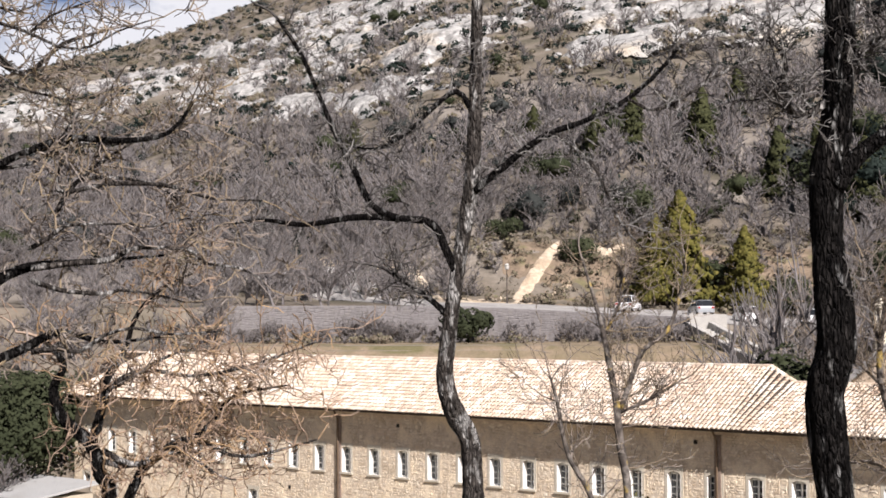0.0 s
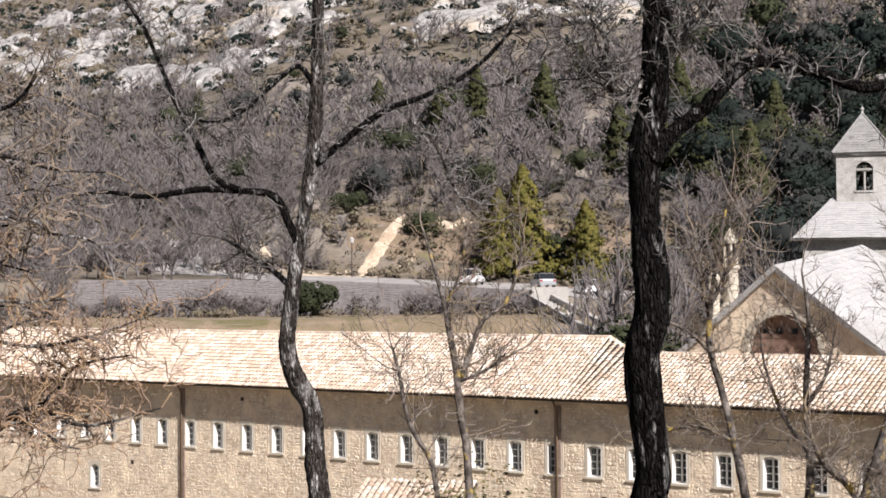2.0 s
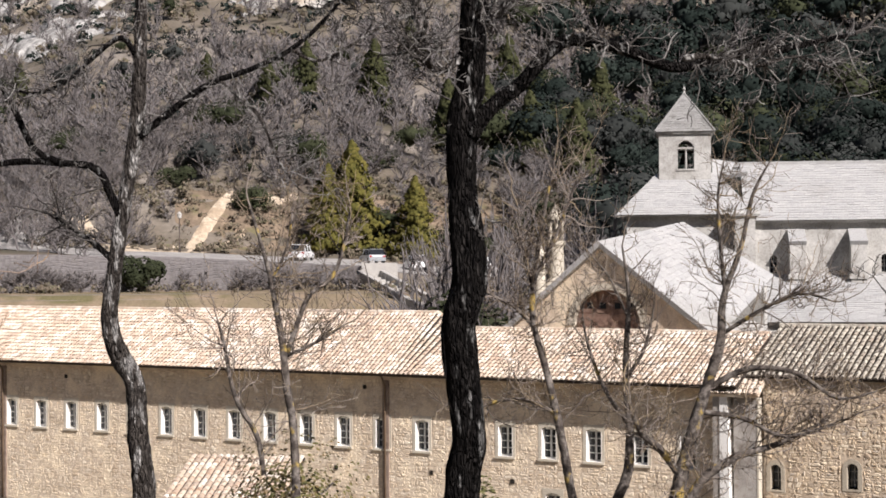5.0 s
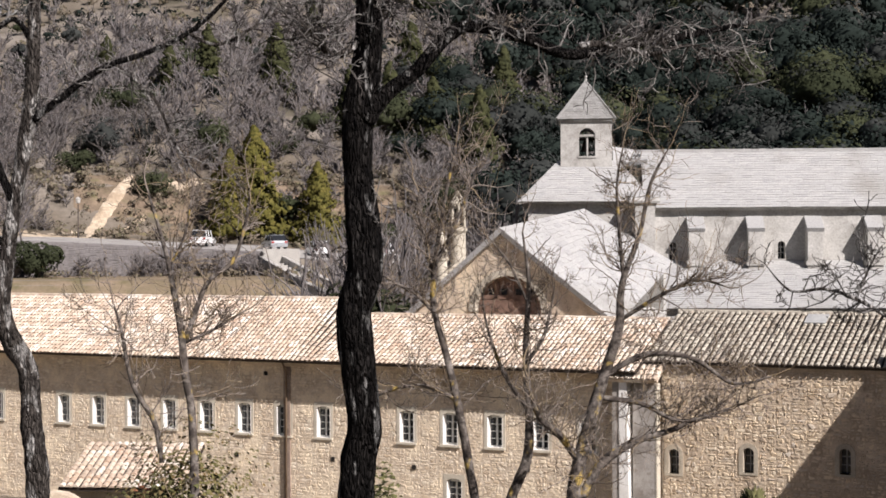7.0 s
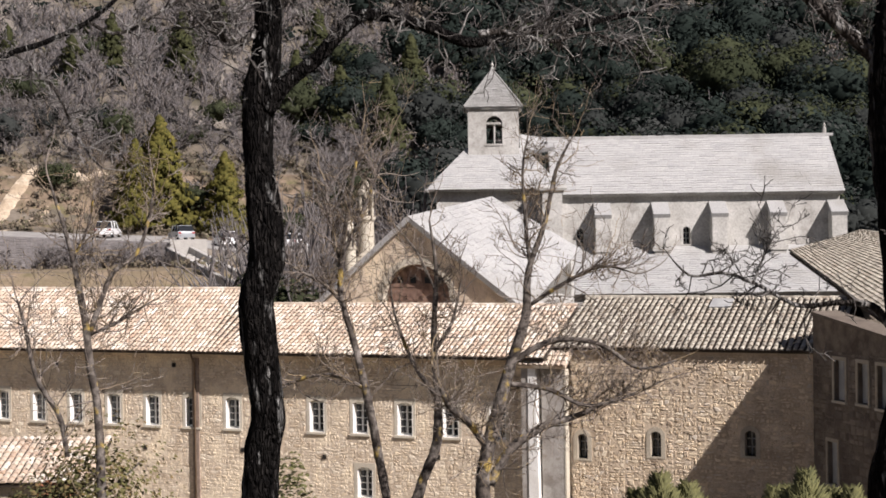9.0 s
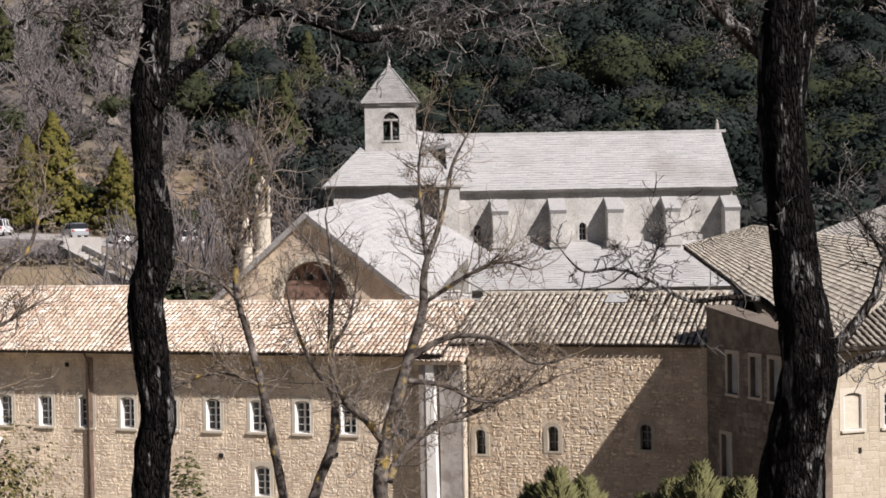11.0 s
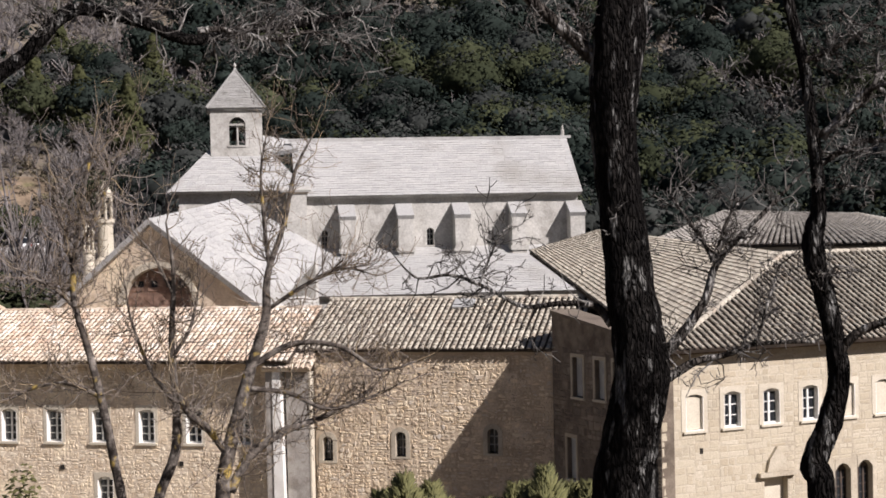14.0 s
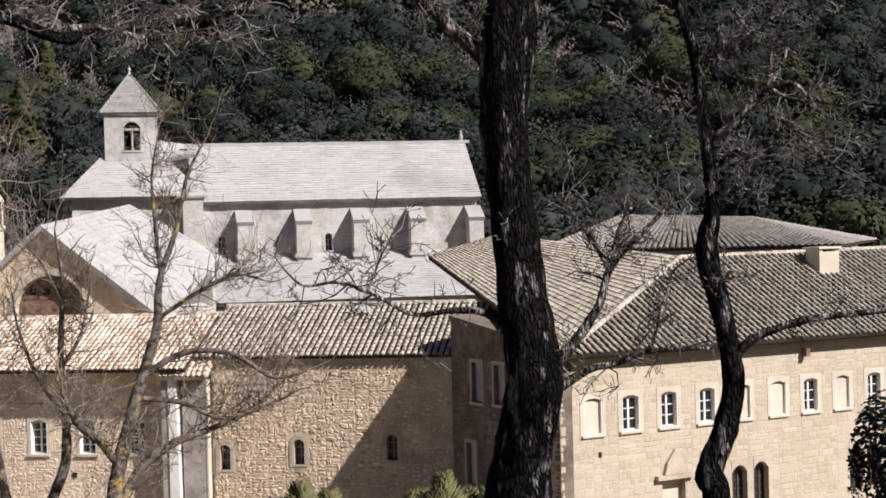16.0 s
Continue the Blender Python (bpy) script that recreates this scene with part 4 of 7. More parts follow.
slab_plane(rng, g, (e0 - 0.05, 9.0, ez + 0.02), (e0 - 0.05, -0.1, ez + 0.02), (-14.6, 2.9, tz + 0.02), (-14.6, 6.2, tz + 0.02), 0.26, 0.5)
g.slab([(-10.9, 2.6, 19.5), (-8.6, 3.0, 19.9), (-8.6, 5.6, 20.6), (-10.9, 5.0, 20.9)], 0.3)
part("slab_covering", g, M_LAUZE, t_roof, kind="stuff")
tower = part("bell_tower", rect_wall(Geo(), -14.45, -11.0, 19.3, 22.6, 0.45, [(-13.2, -12.12, 20.1, 22.0)], 2.4), M_CHURCH, church)
part("tower_wall", rect_wall(Geo(), -14.45, -11.0, 19.3, 22.6, 0.45, [(-13.2, -12.12, 20.1, 22.0)], 5.4).box(-14.45, -14.0, 2.86, 5.39, 19.3, 22.6).box(-11.45, -11.0, 2.86, 5.39, 19.3, 22.6), M_CHURCH, tower)
for yy in (2.4, 5.4):
    g = Geo().prism([(-13.2, 21.5)] + [(-12.66 - 0.54 * math.cos(math.pi * i / 10), 21.45 + 0.54 * math.sin(math.pi * i / 10)) for i in range(11)] + [(-12.12, 22.01), (-13.2, 22.01)], yy + 0.02, yy + 0.43)
    g.lathe([(0.07, 0), (0.07, 1.2), (0.12, 1.35)], 8, (-12.66, yy + 0.2, 20.1))
    g.box(-13.2, -12.12, yy + 0.08, yy + 0.36, 21.42, 21.56)
    g.box(-13.3, -12.02, yy - 0.06, yy + 0.4, 19.98, 20.1)
    part("belfry_opening", g, M_CHURCH, tower)
part("bell", Geo().lathe([(0.0, 0.75), (0.18, 0.72), (0.24, 0.5), (0.30, 0.2), (0.42, 0.0)], 12, (-12.73, 4.1, 20.5)).box(-13.9, -11.5, 4.05, 4.2, 21.25, 21.4), M_IRON, tower, "dark bronze bell", True)
part("cornice", Geo().box(-14.62, -10.83, 2.24, 6.02, 22.45, 22.62), M_CHURCH, tower)
ap = (-12.72, 4.12, 25.35)
c4 = [(-14.7, 2.15, 22.6), (-10.75, 2.15, 22.6), (-10.75, 6.1, 22.6), (-14.7, 6.1, 22.6)]
g = Geo()
for i in range(4):
    p, q = c4[i], c4[(i + 1) % 4]
    slab_plane(rng, g, p, q, tuple(Vector(ap).lerp(Vector(q), 0.03)), tuple(Vector(ap).lerp(Vector(p), 0.03)), 0.26, 0.45)
    g.tube([p, ap], [0.1, 0.07], 6)
g.add([*c4, ap], [(3, 2, 1, 0), (0, 1, 4), (1, 2, 4), (2, 3, 4), (3, 0, 4)])
sp = part("spire", g, M_SPIRE, tower)
part("finial", Geo().lathe([(0.1, 0), (0.05, 0.15), (0.12, 0.28), (0.03, 0.42), (0.0, 0.62)], 8, ap), M_CHURCH, sp)
# low link roofs between hall and nave
part("stair_turret", Geo().box(-9.6, -8.3, -0.7, 0.6, 9, 16.9).slab([(-10.0, -0.9, 16.95), (-8.0, -0.9, 16.95), (-8.0, 0.7, 17.3), (-10.0, 0.7, 17.3)], 0.14), M_CHURCH, church)

# ---- guest house with the row of casement windows ----
RBX, RBY, RAZ = 66 * math.sin(radians(41.55)), 66 * math.cos(radians(41.55)), 1.0
guest = thing("guest_house", frame_at(RBX, RBY, RAZ), "pale ashlar guest house with casement windows and hipped tile roof", "building")
R_SILL, R_EAVE = 5.92, 9.2
r_win = [-5.95, -4.08, -2.12, -0.1, 1.85, 3.85, 5.72, 7.62, 9.55, 11.5, 13.4, 15.3]
door = (-2.55, -1.35, 1.2, 3.75)
gate = [(1.15, 2.0, 1.85, 4.0), (2.35, 3.2, 1.85, 4.05), (7.95, 8.75, 2.35, 4.25), (9.0, 9.8, 2.35, 4.3)]
r_holes = [(x - 0.43, x + 0.43, R_SILL, R_SILL + 1.45) for x in r_win] + [door] + gate
RL, RR = -7.55, 18.0
r_wall = part("wall", rect_wall(Geo(), RL, RR, -1, R_EAVE - 0.05, 0.7, r_holes), M_ASHLAR, guest)
for x in r_win:
    window(guest, x, R_SILL, 0.86, 1.45, 0.12, 0.17, 0.20, 3, 2, 0.09, M_WHITE, trim=M_TRIM)
for x in (r_win[0], r_win[4], r_win[5], r_win[7]):
    part("inner_shutter", Geo().box(x - 0.39, x + 0.39, 0.10, 0.13, R_SILL + 0.05, R_SILL + 1.33), M_TRIM, guest, "cream inner shutter")
for x0, x1, z0, z1 in gate:
    window(guest, (x0 + x1) / 2, z0, x1 - x0, z1 - z0, 0.3, 0.3, 0.0, 5, 3, 0.05, M_IRON, trim=M_ASHLAR)
part("door", Geo().box(door[0] + 0.01, door[1] - 0.01, 0.3, 0.38, door[2], door[3]), M_TRIM, guest, "pale wooden door")
part("door_hood", Geo().box(-2.9, -1.0, -0.22, 0.02, 3.8, 3.98).prism([(-2.5, 3.99), (-1.4, 3.99), (-1.55, 4.5), (-1.95, 5.0), (-2.35, 4.5)], -0.16, 0.01), M_ASHLAR, guest)
keep = [(h[0] - 0.21, h[1] + 0.21, h[2] - 0.11, h[3] + 0.22) for h in r_holes if h != door] + [(door[0] - 0.02, door[1] + 0.02, door[2], door[3])]
lay = stones(rng, RL, RR, 1.0, R_EAVE - 0.35, keep, 0.24, 0.46, 0.011, 1.7)
face_stones(rng, r_wall, lay, (-7.5, -0.5), M_ASH_STONE, M_ASH_OB, rough=0.45)
# dark block in place of a hole, its shade given by colour
part("vent_hole", Geo().box(-5.72, -5.58, -0.03, 0.02, 5.0, 5.22), M_DARK, guest)
part("lamp_bracket", Geo().box(5.2, 5.42, -0.35, 0.0, 8.35, 8.7), M_WOOD, guest)
# left return wall, running back to the middle range
LW_AZ, LW_LEN = 3.4, 8.7
ret = thing("return_range", pose(RBX + RL * math.cos(radians(RAZ)), RBY - RL * math.sin(radians(RAZ)), 0, 0, 0, 90 - LW_AZ), "shaded rubble range with grey shuttered windows", "building")
# local x runs back along the wall, y to the left of that (towards the open court)
l_holes = [(2.7, 3.5, 6.8, 8.5), (4.2, 5.0, 6.85, 8.5), (6.0, 6.9, 6.8, 8.5), (6.7, 7.5, 3.2, 5.0)]
g = Geo()
rect_wall(g, 0, LW_LEN, -1, 9.15, 0.6, l_holes, -0.6)
g.prism([(0, 9.15), (LW_LEN, 9.15), (LW_LEN, 10.3), (0, 9.3)], -0.6, 0.0)
# wall, stonework and coping colours carry the shade of this side
lw = part("wall", g, M_MORTAR_SHADE, ret)
for x0, x1, z0, z1 in l_holes:
    o = part("window", Geo().box(x0, x1, -0.32, -0.25, z0, z1), M_GLASS, ret)
    part("window_frame", Geo().box(x0 - 0.13, x0 - 0.005, -0.2, 0.05, z0, z1).box(x1 + 0.005, x1 + 0.13, -0.2, 0.05, z0, z1).box(x0 - 0.13, x1 + 0.13, -0.2, 0.05, z1 + 0.005, z1 + 0.16), M_ASHLAR, o, "pale stone surround")
    part("shutter", Geo().box(x0 + 0.02, (x0 + x1) / 2 - 0.02, -0.24, -0.19, z0 + 0.02, z1 - 0.02), M_GREYWOOD, o)
    part("shutter", Geo().box((x0 + x1) / 2 + 0.02, x1 - 0.02, -0.24, -0.19, z0 + 0.02, z1 - 0.02), M_GREYWOOD, o)
    part("window_sill", Geo().box(x0 - 0.12, x1 + 0.12, -0.3, 0.1, z0 - 0.1, z0 - 0.005), M_TRIM, o)
g2 = Geo()
for s in stones(rng, 0, LW_LEN, 0.5, 8.9, [(h[0] - .2, h[1] + .2, h[2] - .15, h[3] + .2) for h in l_holes], 0.22, 0.38, 0.03, 1.3):
    stone_geo(g2, rng, (-s[1], -s[0], s[2], s[3], s[4]), 0.0, rough=0.8)
g2.v = [(-x, -y, z) for x, y, z in g2.v]
part("stonework", g2, M_STONE_SHADE, lw, kind="stuff")
part("coping", Geo().prism([(-0.3, 9.31), (LW_LEN, 10.32), (LW_LEN, 10.46), (-0.3, 9.39)], -1.2, 0.10), M_STONE_SHADE, ret)

# roofs of the guest house: front slope, hip, and the long slope down to the court
RD = 5.4
lw_dir = Vector((math.sin(radians(LW_AZ - RAZ)), math.cos(radians(LW_AZ - RAZ)), 0))
fl = Vector((RL - 0.35, -0.75, R_EAVE))
hipt = Vector((-0.2 + 3.3, RD, 12.65))
fr_ = Vector((RR, -0.75, R_EAVE))
ridge_r = Vector((RR, RD, 12.75))
to_local = frame_at(RBX, RBY, RAZ).inverted()
bl, btop = to_local @ Vector((45.1, 73.7, 12.8)), to_local @ Vector((52.8, 78.3, 13.85))
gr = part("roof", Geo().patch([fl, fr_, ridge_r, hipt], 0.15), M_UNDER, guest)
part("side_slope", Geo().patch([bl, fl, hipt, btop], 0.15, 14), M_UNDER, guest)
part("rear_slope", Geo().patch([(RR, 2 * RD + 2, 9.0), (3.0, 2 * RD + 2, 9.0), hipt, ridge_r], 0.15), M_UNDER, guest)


def left_of_hip(p):
    u = (p.y + 0.75) / (RD + 0.75)
    return p.x > fl.x + (hipt.x - fl.x) * u - 0.1


g = Geo()
up = Vector((0, 0, 0.03))
tile_plane(rng, g, fl + up, fr_ + up, ridge_r + up, Vector((fl.x, RD, 12.65)) + up, 0.34, 0.40, 0.083, left_of_hip, None, gr)
part("tile_covering", g, M_TILE_GUEST, gr, kind="stuff")
g = Geo()
tile_plane(rng, g, bl + up, fl + up, hipt + up, btop + up, 0.32, 0.42, 0.10)
part("side_tile_covering", g, M_TILE_GUEST, gr, kind="stuff")
ridge_row(gr, fl + up * 2, hipt + up * 2, M_TILE_OLD_OB, 0.15)
ridge_row(gr, hipt + up * 2, ridge_r + up * 2, M_TILE_OLD_OB, 0.15)
part("eave_board", Geo().box(RL - 0.3, RR, -0.32, 0.0, R_EAVE - 0.22, R_EAVE - 0.06), M_WOOD, guest)
ch = part("chimney", Geo().box(9.95, 11.2, 3.6, 4.5, 11.0, 12.75), M_TRIM, guest)
part("chimney_cap", Geo().box(9.85, 11.3, 3.5, 4.6, 12.88, 12.98).box(9.95, 10.15, 3.6, 4.5, 12.75, 12.88).box(11.0, 11.2, 3.6, 4.5, 12.75, 12.88), M_TRIM, ch)
part("rear_wall", Geo().box(RR - 0.6, RR, 0.71, 10, -1, 9).box(RL, RR, 10, 10.6, -1, 9.0), M_ASHLAR, guest)

# rear house: low hipped roof behind
rear = thing("rear_house", Matrix(), "low rear house with hipped weathered tile roof", "house")
pl, pr = Vector((53.0, 73.5, 12.9)), Vector((62.0, 60.0, 12.9))
far_off = Vector((10.0, 8.0, 0))
pk1, pk2 = Vector((62.4, 78.5, 14.9)), Vector((66.8, 71.6, 14.55))
g = Geo()
for p, q in ((pl, pr), (pl, pl + far_off), (pr, pr + far_off)):
    e = (q - p).normalized()
    nn = Vector((-e.y, e.x, 0)) * 0.3
    g.add([tuple(v) for v in (p - nn - Vector((0, 0, 12.9)), q - nn - Vector((0, 0, 12.9)), q + nn - Vector((0, 0, 12.9)), p + nn - Vector((0, 0, 12.9)), p - nn, q - nn, q + nn, p + nn)], [(3, 2, 1, 0), (4, 5, 6, 7), (0, 1, 5, 4), (1, 2, 6, 5), (2, 3, 7, 6), (3, 0, 4, 7)])
part("wall", g, M_ASHLAR, rear)
out = (pl - pr).normalized() * 0.5
fwd = Vector((-0.83, -0.55, 0)) * 0.5
eave_l, eave_r = pl + out + fwd, pr - out + fwd
rr = part("roof", Geo().patch([eave_l, eave_r, pk2, pk1], 0.12), M_UNDER, rear)
part("side_slope", Geo().patch([eave_r, eave_r + far_off * 2, pk2 + Vector((0.1, 0.1, 0)), pk2], 0.12), M_UNDER, rear)
part("side_slope", Geo().patch([eave_l + far_off * 2, eave_l, pk1, pk1 + Vector((0.1, 0.1, 0))], 0.12), M_UNDER, rear)
g = Geo()
tile_plane(rng, g, eave_l + up, eave_r + up, pk2 + up, pk1 + up, 0.36, 0.5, 0.115)
part("tile_covering", g, M_TILE_GREY, rr, kind="stuff")
g = Geo()
tile_plane(rng, g, eave_r + up, eave_r + far_off * 2 + up, pk2 + Vector((0.2, 0.2, 0)) + up, pk2 + up, 0.36, 0.5, 0.115)
part("side_tile_covering", g, M_TILE_GREY, rr, kind="stuff")

# ---- trunks and limbs: x, z, radius ----
BOUGHS = {}
BOUGHS['oak_a'] = [  # at 0.29, 22.64 facing 1.2
    [(-0.02, 10.67, 0.168), (-0.09, 11.41, 0.150), (-0.15, 12.23, 0.141), (-0.35, 12.64, 0.150), (-0.48, 13.05, 0.125), (-0.47, 13.54, 0.116), (-0.32, 14.61, 0.100), (-0.11, 15.88, 0.108), (-0.05, 16.75, 0.100), (-0.01, 18.65, 0.076)],
    [(-0.32, 14.61, 0.066), (-0.46, 14.94, 0.066), (-0.66, 15.33, 0.058), (-1.14, 15.42, 0.054), (-1.78, 15.44, 0.050), (-2.50, 15.34, 0.038), (-3.12, 15.41, 0.029), (-3.75, 15.33, 0.017)],
    [(-1.18, 15.43, 0.050), (-1.54, 15.63, 0.050), (-1.86, 16.28, 0.046), (-2.10, 16.73, 0.042), (-2.37, 17.37, 0.034), (-2.61, 17.90, 0.034), (-2.96, 18.42, 0.026)],
    [(-0.07, 15.80, 0.067), (0.24, 16.05, 0.058), (0.89, 16.55, 0.050), (1.56, 16.81, 0.042), (2.06, 17.06, 0.038), (2.48, 17.40, 0.034), (2.90, 17.87, 0.017)],
    [(1.10, 16.61, 0.029), (1.64, 16.14, 0.025), (1.92, 15.52, 0.021), (2.17, 15.14, 0.017), (2.31, 15.00, 0.008)],
    [(2.14, 17.10, 0.029), (2.60, 16.96, 0.025), (3.41, 17.44, 0.025), (3.94, 17.68, 0.017)],
    [(-0.09, 16.95, 0.050), (-0.31, 17.22, 0.042), (-0.65, 16.97, 0.038), (-1.04, 16.59, 0.029), (-1.46, 16.38, 0.025), (-1.79, 16.42, 0.017)],
    [(-0.46, 14.04, 0.050), (-0.75, 14.30, 0.042), (-1.24, 14.63, 0.029)],
]
BOUGHS['oak_b'] = [  # at 2.54, 11.74 facing 12.9
    [(-0.02, 12.17, 0.140), (0.04, 12.57, 0.135), (0.00, 13.02, 0.139), (-0.03, 13.46, 0.143), (0.05, 13.81, 0.143), (0.03, 14.17, 0.134), (0.00, 14.57, 0.116), (0.01, 15.02, 0.125), (0.08, 15.46, 0.117), (0.10, 15.86, 0.108), (0.12, 16.53, 0.105)],
    [(0.06, 14.96, 0.076), (0.21, 15.17, 0.067), (0.48, 15.39, 0.058), (0.70, 15.65, 0.059), (0.92, 15.75, 0.054), (1.32, 15.69, 0.050), (1.75, 15.56, 0.045), (2.15, 15.65, 0.037), (2.67, 15.74, 0.032), (3.36, 15.90, 0.019)],
    [(1.75, 15.56, 0.027), (1.97, 15.58, 0.023), (2.36, 15.52, 0.018), (2.67, 15.60, 0.014), (3.01, 15.51, 0.009)],
    [(0.03, 15.60, 0.036), (-0.17, 15.47, 0.027), (-0.32, 15.60, 0.022), (-0.28, 15.87, 0.018), (-0.40, 16.05, 0.009)],
    [(0.15, 15.73, 0.032), (0.26, 15.95, 0.023), (0.48, 16.08, 0.018), (0.62, 16.30, 0.009)],
]
BOUGHS['oak_c'] = [  # at 7.58, 10.47 facing 34.5
    [(-0.05, 11.77, 0.258), (0.00, 12.22, 0.238), (0.11, 12.72, 0.228), (0.09, 13.04, 0.218), (0.03, 13.40, 0.204), (0.00, 13.85, 0.190), (-0.06, 14.35, 0.181), (-0.09, 14.85, 0.191), (-0.04, 15.39, 0.210), (0.01, 15.84, 0.197), (0.02, 16.25, 0.189)],
    [(-0.17, 15.32, 0.100), (-0.34, 15.49, 0.082), (-0.52, 15.66, 0.073), (-0.72, 15.84, 0.064), (-0.96, 16.10, 0.055)],
    [(0.29, 12.94, 0.064), (0.46, 13.12, 0.055), (0.64, 13.39, 0.045), (0.73, 13.66, 0.041), (0.92, 13.88, 0.027), (1.15, 14.10, 0.023), (1.41, 14.36, 0.014)],
    [(0.73, 13.66, 0.027), (0.61, 13.88, 0.023), (0.50, 14.05, 0.018), (0.37, 14.25, 0.009)],
    [(0.74, 13.70, 0.023), (0.80, 13.97, 0.018), (0.92, 14.16, 0.014)],
    [(0.29, 12.72, 0.055), (0.54, 12.87, 0.041), (0.81, 12.93, 0.032), (1.04, 13.01, 0.023), (1.51, 13.02, 0.014)],
    [(1.04, 13.02, 0.018), (1.15, 13.38, 0.014), (1.23, 13.64, 0.009)],
    [(-0.13, 13.18, 0.045), (-0.26, 13.34, 0.041), (-0.53, 13.37, 0.032), (-0.85, 13.35, 0.023), (-1.17, 13.52, 0.020), (-1.44, 13.62, 0.018), (-1.71, 13.60, 0.014), (-1.86, 13.73, 0.009)],
    [(-1.21, 13.54, 0.014), (-1.10, 13.81, 0.011), (-1.01, 13.97, 0.007)],
]
BOUGHS['oak_d'] = [  # at 7.82, 8.38 facing 41.8
    [(-0.04, 12.07, 0.097), (-0.09, 12.26, 0.097), (0.03, 12.58, 0.088), (0.09, 12.89, 0.080), (0.06, 13.21, 0.072), (-0.01, 13.52, 0.076), (-0.07, 13.84, 0.080), (-0.02, 14.15, 0.052), (-0.07, 14.78, 0.044), (-0.12, 15.17, 0.044), (-0.19, 15.49, 0.040), (-0.26, 15.89, 0.036)],
    [(0.10, 13.05, 0.036), (0.22, 13.20, 0.032), (0.49, 13.31, 0.028), (0.75, 13.36, 0.024), (1.12, 13.40, 0.020), (1.46, 13.44, 0.012)],
    [(-0.03, 14.60, 0.028), (0.14, 14.69, 0.024), (0.29, 14.88, 0.020), (0.52, 14.95, 0.016), (0.67, 14.82, 0.012), (0.90, 14.78, 0.008)],
    [(-0.02, 14.39, 0.024), (0.29, 14.56, 0.020), (0.63, 14.51, 0.014), (0.83, 14.39, 0.008)],
    [(-0.12, 15.13, 0.024), (0.15, 15.24, 0.016), (0.42, 15.42, 0.012), (0.65, 15.49, 0.008)],
    [(0.05, 13.60, 0.016), (0.07, 13.65, 0.012), (0.09, 13.68, 0.008)],
    [(0.01, 14.58, 0.028), (0.14, 14.74, 0.025), (0.28, 14.82, 0.023), (0.37, 14.95, 0.020)],
    [(0.37, 14.95, 0.016), (0.46, 14.88, 0.013), (0.63, 14.83, 0.010), (0.67, 14.90, 0.007)],
    [(0.36, 14.75, 0.014), (0.49, 14.69, 0.012), (0.62, 14.56, 0.009), (0.80, 14.52, 0.007)],
    [(0.37, 14.95, 0.013), (0.48, 15.09, 0.011), (0.51, 15.27, 0.008), (0.50, 15.49, 0.006)],
    [(-0.05, 15.11, 0.010), (0.15, 15.03, 0.008), (0.20, 15.09, 0.007), (0.33, 15.06, 0.005)],
    [(-0.03, 15.13, 0.009), (0.13, 15.18, 0.007), (0.24, 15.12, 0.005)],
    [(0.14, 15.49, 0.014), (0.25, 15.39, 0.011), (0.38, 15.37, 0.009), (0.53, 15.33, 0.006)],
    [(0.14, 15.43, 0.010), (0.31, 15.25, 0.007), (0.42, 15.21, 0.005)],
    [(-0.02, 14.49, 0.012), (0.14, 14.47, 0.010), (0.23, 14.49, 0.008), (0.36, 14.46, 0.006)],
    [(-0.00, 14.22, 0.010), (0.16, 14.24, 0.007), (0.35, 14.22, 0.005)],
    [(-0.08, 14.82, 0.010), (-0.23, 14.91, 0.008), (-0.34, 14.96, 0.007), (-0.47, 15.00, 0.005)],
]
